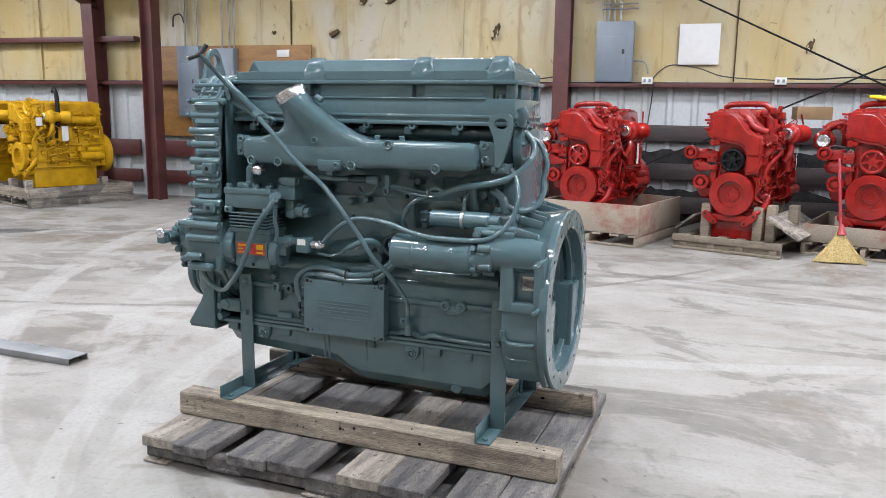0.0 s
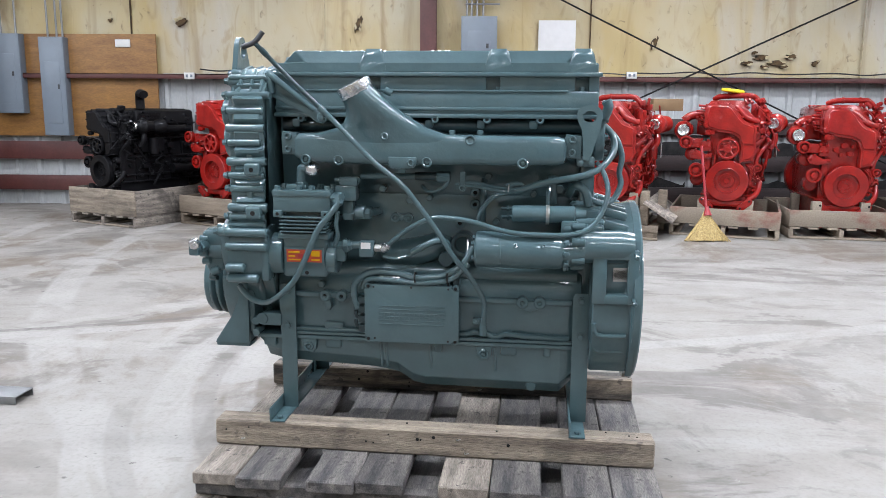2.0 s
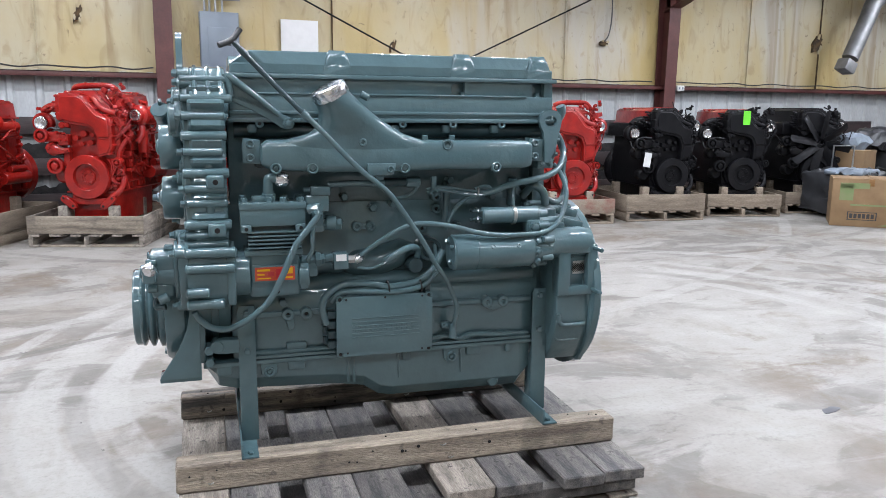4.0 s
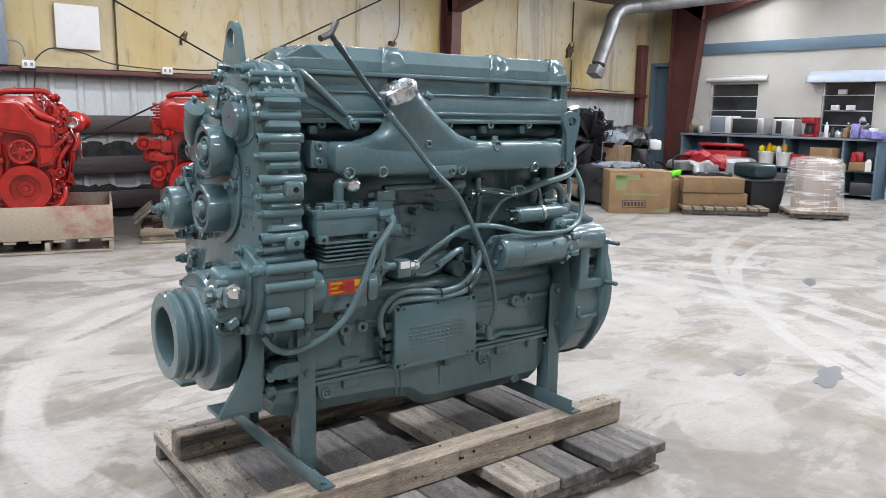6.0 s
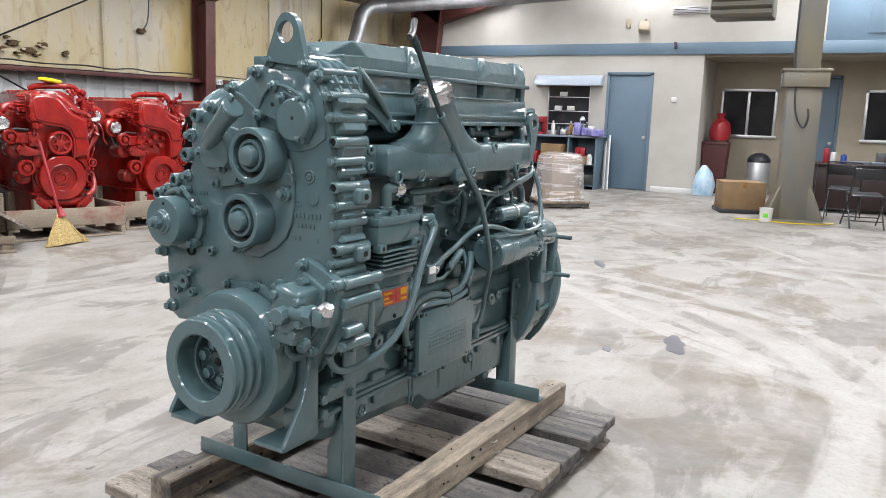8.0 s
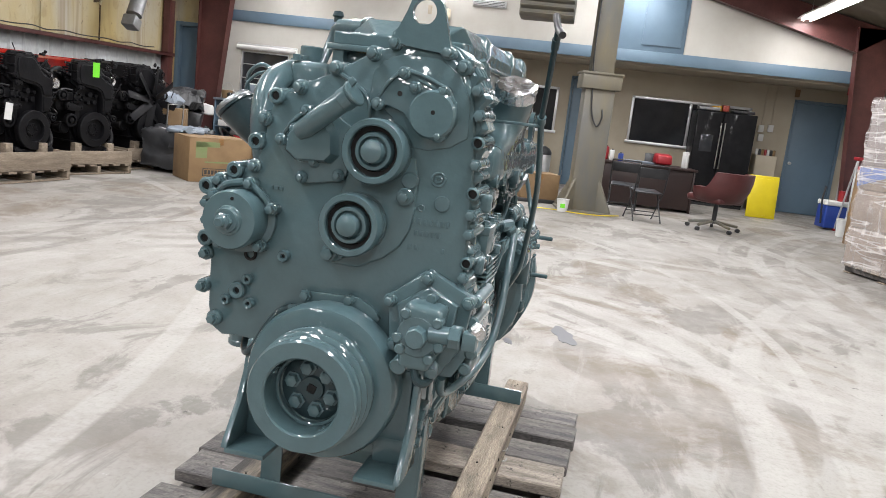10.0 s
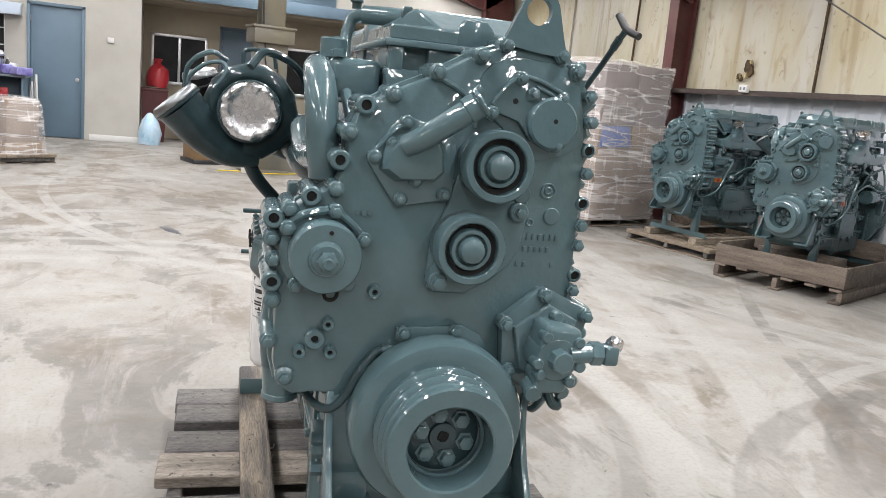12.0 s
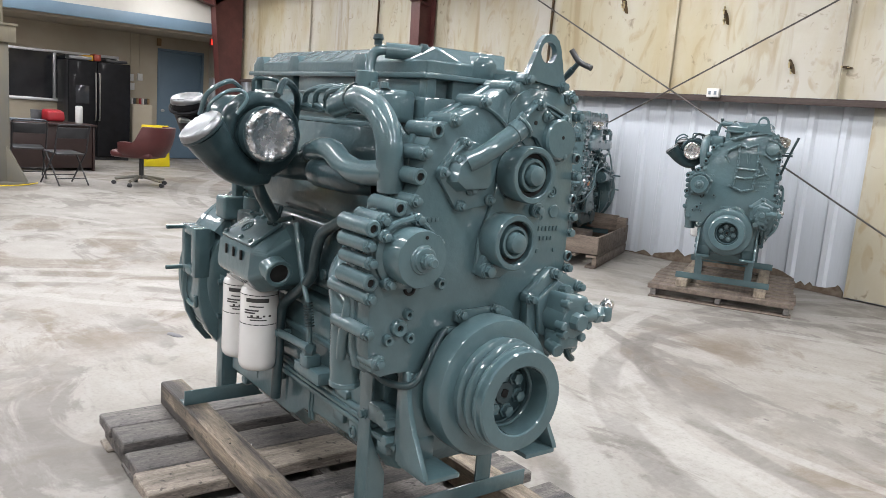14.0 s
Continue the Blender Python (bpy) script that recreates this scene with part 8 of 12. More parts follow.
def stand(e, z0):
    """Angle-iron cross bars on the timbers, with upright legs welded to them that carry the engine."""
    for u, w, top in ((-0.458, 0.055, 0.262), (0.604, 0.055, 0.268)):
        bar = part("stand_bar", span(bmesh.new(), (u, -0.362, z0), (u + w, 0.366, z0 + 0.006), 0.001), GREEN, e)
        part("stand_bar_upright", span(bmesh.new(), (u - 0.001, -0.362, z0), (u + 0.005, 0.366, top), 0.001), GREEN, bar)
        for k in (-1, 1):
            part("lag_bolt", cyl(bmesh.new(), (u + 0.03, k * 0.336, z0 + 0.005), (u + 0.03, k * 0.336, z0 + 0.016), 0.011, seg=6), GREEN, bar)
            bm = bmesh.new()
            y0, y1 = sorted((k * 0.2175, k * 0.2245))
            prism(bm, [(u + 0.008, z0 + 0.006), (u + 0.064, z0 + 0.006), (u + 0.062, 0.690), (u + 0.012, 0.690), (u + 0.004, 0.672)], y0, y1, "y", 0.001)
            prism(bm, [(k * 0.2175, z0 + 0.006), (k * 0.165, z0 + 0.006), (k * 0.165, 0.36), (k * 0.2175, 0.48)][::-k], u + 0.006, u + 0.012, "x", 0.0005)
            leg = part("leg", bm, GREEN, e)
            for z in (0.665, 0.535):
                bolt(leg, (u + 0.034, k * 0.2240, z), (0, k, 0), "m")


ENGINE_AT = pose(-1.2, 2.865, 0, 0, 0, -4.5)
TIMBER_TOP = 0.212
engine = base("diesel_engine", "grey-green painted six-cylinder diesel engine on a welded stand", "engine", None, "grey-green engines")
engine_core(engine)
gear_case(engine)
crank_train(engine)
intake_side(engine)
flywheel_end(engine)
exhaust_side(engine)
stand(engine, TIMBER_TOP)
engine.matrix_world = ENGINE_AT


# ---- the pallet and timbers under it ----
def board_mesh(sx, sy, sz, seed, bev=0.005):
    """A sawn board with worn, slightly wavy edges."""
    bm = bmesh.new()
    box(bm, (0, 0, 0), (sx, sy, sz), bev, seg=1)
    long = 0 if sx > sy else 1
    edges = [ed for ed in bm.edges if abs((ed.verts[0].co - ed.verts[1].co)[long]) > 0.5 * max(sx, sy)]
    bmesh.ops.subdivide_edges(bm, edges=edges, cuts=6)
    rough_up(bm, 7, 0.0035, seed)
    return bm


def pallet(m, label, length=1.55, depth=1.19, boards=None, mat=WOOD, group="pallets", height=0.115, dark=(), under=()):
    """A two-deck pallet: stringers along x, deck boards across them."""
    root = base("pallet", label, "pallet", None, group)
    boards = boards or [(-length / 2 + (length - 0.13) * k / 7 + 0.065, 0.12) for k in range(8)]
    top = height
    for k, (x, w) in enumerate(boards):
        ob = part("deck_board", board_mesh(w, depth + 0.012 * math.sin(k * 7.0), 0.042, k * 3.1 + length), WOOD_DARK if k in dark else mat, root)
        ob.location = (x, 0.012 * math.sin(k * 5.0), top - 0.021)
    # stringers outside crates take the dark wood as painted under-deck shade
    for y in (-depth / 2 + 0.05, 0, depth / 2 - 0.05):
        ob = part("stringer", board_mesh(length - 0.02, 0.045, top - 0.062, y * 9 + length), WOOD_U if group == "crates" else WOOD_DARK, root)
        ob.location = (0, y, (top - 0.042) / 2 + 0.0095)
    for x in (-length / 2 + 0.06, -0.02, length / 2 - 0.06):
        ob = part("bottom_board", board_mesh(0.11, depth - 0.02, 0.014, x * 5), mat, root)
        ob.location = (x, 0, 0.0075)
    # extra dark boards added below the deck gaps so these read as shade
    for x in under:
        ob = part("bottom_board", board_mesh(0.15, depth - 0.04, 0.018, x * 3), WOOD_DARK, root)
        ob.location = (x, 0, 0.0225)
    root.matrix_world = m
    return root


pallet(ENGINE_AT @ pose(0.11, 0.01, 0), "weathered wide-board wooden pallet under the engine, oil-stained", 1.56, 1.19,
       [(-0.69, 0.155), (-0.532, 0.155), (-0.29, 0.16), (-0.128, 0.16), (0.15, 0.165), (0.318, 0.165), (0.55, 0.155), (0.708, 0.155)], WOOD, "pallets", 0.115, (1, 2, 3, 5, 6, 7), (-0.41, 0.01, 0.43))
rnd = random.Random(12)
for y in (-0.315, 0.32):
    bm = board_mesh(1.56, 0.09, 0.095, y * 4, 0.006)
    beam = lone("timber", bm, WOOD_U if y < 0 else WOOD_SHADED, "thick weathered timber bearer under the engine stand, full of nail holes" if y < 0 else "thick stained timber bearer under the engine stand, engine shade in its colour", "timber", ENGINE_AT @ pose(0.115, y, 0.1635), "timber bearers")
    for k in range(9):
        u, z = rnd.uniform(-0.74, 0.74), rnd.uniform(-0.03, 0.035)
        part("nail_hole", cyl(bmesh.new(), (u, -0.040, z), (u, -0.0475, z), rnd.choice((0.003, 0.0035, 0.006)), seg=8, c=0.0005), RUBBER_AND_HOLES, beam)
    for k in range(5):
        u, v = rnd.uniform(-0.74, 0.74), rnd.uniform(-0.035, 0.035)
        part("nail_hole", cyl(bmesh.new(), (u, v, 0.043), (u, v, 0.0498), 0.0032, seg=8, c=0.0005), RUBBER_AND_HOLES, beam)
    for u, z in ((0.13, -0.03), (0.10, 0.02), (-0.68, -0.02)):
        part("bent_nail", tube(bmesh.new(), [(u, -0.044, z), (u + 0.004, -0.056, z + 0.002), (u + 0.016, -0.060, z + 0.008)], 0.002, 6), STEEL, beam, "bent bright nail")


# ---- more engines: the same grey-green kind along the south wall ----
def at_front(px, py, yaw, dz):
    """A pose that puts the crank pulley over (px, py)."""
    a = radians(yaw)
    return pose(px + 0.768 * math.cos(a), py + 0.768 * math.sin(a), dz, 0, 0, yaw)


def studded_front(e):
    """The front of an engine whose pulleys are off: bare studded joint faces and ribs on the gear case."""
    def line(pts, r=0.0085):
        return part("cast_rib", tube(bmesh.new(), [(-0.606, y, z) for y, z in pts], r, 8, straight=True), GREEN, e)
    faces = (((-0.005, 1.34), (-0.012, 1.18), (0.0, 1.08), (0.012, 1.01)), ((-0.135, 1.35), (-0.155, 1.22), (-0.148, 1.10), (-0.142, 1.005)),
             ((0.035, 1.385), (-0.06, 1.415), (-0.17, 1.44)), ((-0.005, 1.34), (-0.07, 1.325), (-0.135, 1.35)), ((0.0, 1.09), (-0.07, 1.085), (-0.148, 1.10)),
             ((0.03, 1.02), (-0.06, 0.985), (-0.142, 1.005)), ((-0.155, 1.24), (-0.22, 1.135), (-0.148, 1.10)), ((0.0, 1.335), (0.07, 1.29), (0.085, 1.245), (0.055, 1.20)),
             ((-0.012, 1.16), (-0.15, 1.155)), ((-0.075, 1.28), (-0.085, 1.20)), ((-0.20, 1.28), (-0.255, 1.245), (-0.30, 1.262)), ((-0.215, 1.395), (-0.26, 1.385), (-0.30, 1.36)))
    for pts in faces:
        line(pts)
        for (y, z), (v, w) in zip(pts, pts[1:]):
            count = max(1, round(math.hypot(v - y, w - z) / 0.055))
            for q in range(count):
                f = q / count
                bolt(e, (-0.610, y + (v - y) * f, z + (w - z) * f), (-1, 0, 0), "m")
    part("round_cover", lathe(bmesh.new(), [(0, 0), (0.05, 0), (0.052, 0.008), (0.044, 0.022), (0.02, 0.030), (0, 0.032)], (-0.600, -0.245, 1.325), (-1, 0, 0), 28), GREEN, e)
    part("dipstick_rod", tube(bmesh.new(), [(-0.45, -0.31, 1.07), (-0.45, -0.355, 1.25), (-0.45, -0.415, 1.43)], 0.010, 8), GREEN_DARK, e, "dark upright dipstick")
    part("dipstick_bracket", box(bmesh.new(), (-0.45, -0.325, 1.285), (0.02, 0.13, 0.018), 0.003), GREEN_DARK, e)


GREY = [(-0.17, -1.28, -65, -0.04), (1.80, -1.36, -66, -0.02), (3.45, -1.36, -76, -0.03)]
GREY_LABELS = ["grey-green diesel engine with a bare studded front over a worn pallet", "grey-green diesel engine set in a plank crate", "grey-green diesel engine on a stand over a pale pallet"]
PULLED = ("dipstick_tube",)
BARE = PULLED + ("idler_pulley", "tensioner_arm", "mounting_pad", "water_pump_cover", "cam_cover", "cast_arch", "curved_rib")
for (px, py, yaw, dz), text in zip(GREY, GREY_LABELS):
    m = at_front(px, py, yaw, dz)
    grey = copy_thing(engine, m)
    tagged(grey, text)
    # these stand without their dipsticks, and the first without its front drives
    off = [o for o in grey.children_recursive if o.name.split(".")[0] in (BARE if yaw == -65 else PULLED)]
    for o in {c for o in off for c in (o, *o.children_recursive)}:
        bpy.data.objects.remove(o)
    if yaw == -65:
        studded_front(grey)
    if yaw != -66:
        pallet(m @ pose(0.06, 0.0, -dz), "worn wooden pallet under a grey-green engine", 1.35, 1.12, None, WOOD_BROWN if yaw == -65 else WOOD_PALE)
        for y in (-0.30, 0.30):
            lone("timber", board_mesh(1.3, 0.09, TIMBER_TOP + dz - 0.115, y), WOOD_U, "short weathered timber under an engine stand", "timber", m @ pose(0.08, y, -dz + 0.115 + (TIMBER_TOP + dz - 0.115) / 2), "timber bearers")


def crate(m, w, d, h, label, mat=WOOD, posts=True, open_front=False, plain=False):
    """A pallet with board walls standing on it."""
    root = base("crate", label, "crate", None, "crates")
    along, mat = {WOOD: (WOOD_U, WOOD), WOOD_PALE: (WOOD_PALE, WOOD_PALE_Y), WOOD_SPRAY: (WOOD_SPRAY, WOOD_SPRAY), WOOD_BROWN: (WOOD_BROWN, WOOD_BROWN)}[mat]
    tilt = random.Random(int(w * 1000 + h * 77))
    for k in range(6):
        x = -w / 2 + 0.06 + (w - 0.12) * k / 5
        part("deck_board", box(bmesh.new(), (x, 0, 0.115), (0.10, d, 0.022), 0.003), mat, root)
    for x in (-w / 2 + 0.06, 0, w / 2 - 0.06):
        part("foot_board", box(bmesh.new(), (x, 0, 0.012), (0.10, d, 0.02), 0.003), mat, root)
    part("front_foot", box(bmesh.new(), (0, -d / 2 + 0.05, 0.012), (w - 0.22, 0.09, 0.018), 0.003), along, root)
    for x in (-w / 2 + 0.025, 0, w / 2 - 0.025):
        part("stringer", box(bmesh.new(), (x, 0, 0.063), (0.045, d - 0.01, 0.08), 0.004), mat, root)
    n = 1 if plain else max(1, round((h - 0.13) / 0.17))
    bh = (h - 0.13) / n
    for k in range(n):
        z = 0.128 + bh * (k + 0.5)
        for y in ((d / 2 - 0.011,) if open_front else (-d / 2 + 0.011, d / 2 - 0.011)):
            part("side_board", box(bmesh.new(), (0, y, z), (w, 0.022, bh - 0.006), 0.003, (0, 0.4 * (-1) ** k + tilt.uniform(-0.7, 0.7), 0)), along, root)
        for x in (-w / 2 + 0.011, w / 2 - 0.011):
            part("end_board", box(bmesh.new(), (x, 0, z), (0.022, d - 0.05, bh - 0.006), 0.003, (0.4 * (-1) ** k, 0, 0)), mat, root)
    if posts:
        for x in (-0.24, 0.24):
            for y in (-d / 2 + 0.14, d / 2 - 0.3):
                part("support_post", box(bmesh.new(), (x, y, (0.128 + h + 0.08) / 2), (0.09, 0.09, h + 0.08 - 0.128), 0.004), mat, root)
    root.matrix_world = m
    return root


inner = crate(at_front(1.80, -1.36, -66, 0) @ pose(0.02, 0, 0, 0, 0, 90), 1.12, 1.34, 0.31, "brown plank crate round a grey-green engine", WOOD_BROWN, False)
for u, v, w, h, k in ((-0.16, -0.56, 0.62, 0.17, 1), (0.34, -0.50, 0.17, 0.20, 4), (-0.52, -0.52, 0.10, 0.15, 2), (0.40, 0.1, 0.12, 0.30, 3)):
    part("raised_board", box(bmesh.new(), (u, v, 0.30 + h / 2 - 0.05), (w, 0.03 if w > 0.3 else 0.09, h), 0.003, (0, k - 2, 0)), WOOD_BROWN, inner)
bm = bmesh.new()
span(bm, (-0.30, -0.34, 0.127), (-0.02, 0.34, 0.30), 0.004)
lone("wood_block", bm, WOOD_BROWN, "stacked wooden blocks under an engine in its crate", "block", at_front(1.80, -1.36, -66, 0))


# ---- the row of red, black and yellow engines: front toward -y ----
def truck_engine(paint, name, label, group, fan="hub", top_pipe=True, left_turbo=True, tag=None, red_top=False, seed=0):
    e = base(name, label, "engine", None, group)
    rnd = random.Random(seed)
    block = part("block", prism(bmesh.new(), [(-0.20, 0.50), (0.20, 0.50), (0.215, 0.72), (0.16, 1.06), (-0.18, 1.06), (-0.215, 0.72)], 0.14, 1.12, "y", 0.006), paint, e)
    sump = part("oil_pan", prism(bmesh.new(), [(-0.20, 0.50), (0.20, 0.50), (0.19, 0.22), (-0.19, 0.22)], 0.10, 0.98, "y", 0.02, 3), paint, e)
    part("pan_flange", span(bmesh.new(), (-0.235, 0.09, 0.49), (0.235, 1.10, 0.506), 0.003), paint, sump)
    part("cylinder_head", span(bmesh.new(), (-0.18, 0.14, 1.06), (0.15, 1.10, 1.22), 0.006), paint, e)
    cover_mat = RED if red_top else paint
    cover = part("valve_cover", prism(bmesh.new(), [(-0.20, 1.22), (0.16, 1.22), (0.14, 1.365), (0.10, 1.39), (-0.14, 1.39), (-0.185, 1.365)], 0.16, 1.10, "y", 0.008, 2), cover_mat, e)
    part("cover_rim", span(bmesh.new(), (-0.215, 0.15, 1.214), (0.178, 1.11, 1.230), 0.003), cover_mat, cover)
    for k in range(6):
        part("cover_rib", box(bmesh.new(), (-0.02, 0.24 + 0.155 * k, 1.392), (0.22, 0.05, 0.018), 0.004), cover_mat, cover)
        part("cover_bolt", cyl(bmesh.new(), (0.172, 0.22 + 0.155 * k, 1.23), (0.172, 0.22 + 0.155 * k, 1.255), 0.012, seg=6), paint, cover)
    # front: a flat machined plate with a stepped upper panel, split below its middle and cut away round the hub
    part("gear_plate", prism(bmesh.new(), [(-0.245, 1.33), (-0.19, 1.395), (0.06, 1.395), (0.20, 1.25), (0.26, 1.16), (0.275, 0.86), (0.25, 0.60), (0.12, 0.50), (-0.14, 0.50), (-0.20, 0.62), (-0.20, 0.80), (-0.16, 1.08), (-0.24, 1.14)], 0.09, 0.14, "y", 0.004), paint, e)
    edge = [(-0.215, 1.150), (-0.238, 1.19), (-0.238, 1.335), (-0.205, 1.372), (-0.04, 1.372), (0.015, 1.345), (0.115, 1.215), (0.135, 1.198), (0.235, 1.160), (0.238, 0.905), (0.205, 0.84), (0.105, 0.815), (0.105, 0.985), (0.075, 1.055), (0.02, 1.085), (-0.12, 1.105)]
    case = part("front_cover", prism(bmesh.new(), edge, 0.0, 0.095, "y", 0.005, 2), paint, e)
    part("raised_panel", prism(bmesh.new(), [(-0.195, 1.150), (-0.205, 1.20), (-0.203, 1.318), (-0.182, 1.345), (-0.045, 1.345), (-0.002, 1.322), (0.090, 1.205), (0.118, 1.182), (0.212, 1.148), (0.214, 0.992), (0.118, 0.992), (0.085, 1.075), (0.025, 1.105), (-0.12, 1.128)], -0.016, 0.004, "y", 0.005, 1), paint, case)
    part("lower_panel", prism(bmesh.new(), [(0.122, 0.974), (0.222, 0.974), (0.222, 0.910), (0.196, 0.858), (0.122, 0.838)], -0.010, 0.004, "y", 0.004, 1), paint, case)
    for x, z in ((-0.228, 1.17), (-0.236, 1.26), (-0.225, 1.350), (-0.12, 1.374), (-0.02, 1.366), (0.055, 1.298), (0.10, 1.24), (0.19, 1.182), (0.240, 1.10), (0.243, 1.0), (0.238, 0.92), (0.21, 0.845)):
        part("boss", cyl(bmesh.new(), (x, -0.006, z), (x, 0.10, z), 0.011, seg=8, c=0.002), paint, case)
    # round caps and plates on the upper left of the plate
    for x, z, r in ((-0.205, 1.168, 0.038), (-0.195, 1.095, 0.030), (-0.155, 1.095, 0.022)):
        part("round_cap", lathe(bmesh.new(), [(0, 0.030), (r * 0.6, 0.030), (r * 0.66, 0.024), (r * 0.9, 0.024), (r, 0.016), (r, 0)], (x, 0.02, z), (0, -1, 0), 20), paint, case)
    # damper with a dished web
    damper = part("crank_damper", lathe(bmesh.new(), [(0.190, 0.0), (0.196, 0.006), (0.196, 0.060), (0.190, 0.066), (0.122, 0.068), (0.118, 0.064), (0.114, 0.026), (0.098, 0.022), (0.070, 0.026), (0.066, 0.036), (0.030, 0.038), (0.026, 0.028), (0, 0.028)], (0, 0.045, 0.64), (0, -1, 0), 48), paint, e)
    part("damper_lip", ring(bmesh.new(), (0, -0.020, 0.64), (0, -1, 0), 0.117, 0.125, 0.005, 44, 0.001), paint, damper)
    for k in range(12):
        a = radians(30 * k)
        part("damper_bolt", cyl(bmesh.new(), (0.052 * math.cos(a), 0.012, 0.64 + 0.052 * math.sin(a)), (0.052 * math.cos(a), -0.002, 0.64 + 0.052 * math.sin(a)), 0.008, seg=6, c=0.001), paint, damper)
    hub_mat = BLACK if fan in ("black", "blades") else paint
    if fan != "none":
        hub = part("fan_hub", lathe(bmesh.new(), [(0, 0), (0.092, 0), (0.104, 0.006), (0.106, 0.045), (0.100, 0.060), (0.088, 0.064), (0.080, 0.058), (0.076, 0.034), (0.040, 0.034), (0.036, 0.060), (0.018, 0.064), (0, 0.064)], (-0.01, 0.035, 0.945), (0, -1, 0), 36), hub_mat, e)
        for k in range(6):
            a = radians(60 * k + 12)
            part("hub_spoke", box(bmesh.new(), (-0.01 + 0.058 * math.cos(a), -0.012, 0.945 + 0.058 * math.sin(a)), (0.05, 0.022, 0.020), 0.005, (0, -math.degrees(a), 0)), hub_mat, hub)
        part("fan_belt", tube(bmesh.new(), [(0.094, 0.02, 0.95), (0.11, 0.02, 0.80), (0.125, 0.02, 0.74)], 0.008, 6), paint, e)
        part("fan_belt", tube(bmesh.new(), [(-0.114, 0.02, 0.94), (-0.125, 0.02, 0.80), (-0.14, 0.02, 0.76)], 0.008, 6), paint, e)
        if fan == "blades":
            for k in range(8):
                bm = bmesh.new()
                box(bm, (0, 0, 0.22), (0.095, 0.006, 0.34), 0.002, (0, 0, 28))
                bm.transform(pose(0.0, -0.05, 0.97, 0, 45 * k + 10, 0))
                part("fan_blade", bm, BLACK, hub)
    else:
        for x, z, r in ((-0.05, 0.93, 0.02), (0.03, 0.94, 0.026), (0.05, 1.01, 0.02), (-0.03, 1.02, 0.03), (-0.10, 0.98, 0.024)):
            part("boss", cyl(bmesh.new(), (x, 0.10, z), (x, 0.04, z), r, seg=14), paint, e)
    # idler, tensioner and accessory stack beside the damper
    for x, z, r in ((-0.285, 0.735, 0.072), (-0.395, 1.000, 0.062), (0.265, 0.77, 0.040)):
        part("idler_pulley", lathe(bmesh.new(), [(0, 0), (r, 0), (r, 0.042), (r * 0.92, 0.048), (r * 0.70, 0.048), (r * 0.66, 0.018), (r * 0.44, 0.018), (r * 0.38, 0.052), (r * 0.2, 0.056), (0, 0.056)], (x, 0.05, z), (0, -1, 0), 28), paint, e)
    arm = bmesh.new()
    prism(arm, [(-0.36, 0.895), (-0.34, 0.93), (-0.28, 0.925), (-0.21, 0.89), (-0.15, 0.90), (-0.14, 0.86), (-0.20, 0.845), (-0.27, 0.835), (-0.34, 0.85)], 0.0, 0.06, "y", 0.006)
    box(arm, (-0.205, 0.07, 0.965), (0.09, 0.09, 0.10), 0.010)
    box(arm, (-0.31, 0.09, 0.99), (0.14, 0.09, 0.09), 0.012)
    box(arm, (-0.19, 0.08, 0.80), (0.06, 0.08, 0.14), 0.010)
    part("tensioner", arm, paint, e)
    for x, z in ((-0.33, 0.89), (-0.17, 0.875), (-0.235, 0.96), (-0.18, 0.96), (-0.19, 1.02), (-0.25, 1.03), (-0.30, 0.93), (-0.36, 0.96)):
        part("stack_bolt", cyl(bmesh.new(), (x, 0.03, z), (x, -0.012, z), 0.013, seg=6), paint, e)
    part("alternator", lathe(bmesh.new(), [(0, 0), (0.045, 0.0), (0.066, 0.015), (0.070, 0.05), (0.062, 0.055), (0.070, 0.06), (0.070, 0.15), (0.05, 0.19), (0, 0.19)], (-0.34, 0.10, 0.885), (0, 1, 0), 24), paint, e)
    part("lower_pump", lathe(bmesh.new(), [(0, 0), (0.05, 0.0), (0.065, 0.015), (0.065, 0.12), (0.04, 0.16), (0, 0.16)], (-0.28, 0.12, 0.64), (0, 1, 0), 20), paint, e)
    # front support: a bar on two bolted feet, with a bent arm
    bar = part("front_support", prism(bmesh.new(), [(-0.20, 0.452), (0.20, 0.452), (0.17, 0.395), (-0.17, 0.395)], 0.01, 0.10, "y", 0.008), paint, e)
    for k in (-1, 1):
        part("support_foot", prism(bmesh.new(), [(k * 0.245, 0.455), (k * 0.225, 0.480), (k * 0.185, 0.470), (k * 0.110, 0.400), (k * 0.105, 0.372), (k * 0.135, 0.355), (k * 0.170, 0.368), (k * 0.235, 0.425)][::k], -0.025, 0.02, "y", 0.006), paint, bar)
        for x, z in ((0.215, 0.455), (0.135, 0.385)):
            part("foot_hole", cyl(bmesh.new(), (k * x, -0.024, z), (k * x, -0.0275, z), 0.011, seg=10, c=0.0005), RUBBER_AND_HOLES, bar)
    part("bent_arm", tube(bmesh.new(), [(0.20, 0.02, 0.47), (0.25, 0.03, 0.50), (0.285, 0.06, 0.56), (0.29, 0.10, 0.64)], 0.026, 10), paint, e)
    # right flank of the face: pipes, valves and brackets
    if top_pipe:
        part("crossover_pipe", tube(bmesh.new(), [(-0.17, 0.22, 1.405), (-0.12, 0.19, 1.432), (0.0, 0.18, 1.440), (0.14, 0.18, 1.440), (0.20, 0.185, 1.425), (0.27, 0.20, 1.345), (0.315, 0.22, 1.285), (0.33, 0.24, 1.24)], 0.026, 14), paint, e)
        for x in (-0.05, 0.10):
            part("pipe_clamp", ring(bmesh.new(), (x, 0.18, 1.44), (1, 0, 0), 0.025, 0.031, 0.016, 20, 0.002), paint, e)
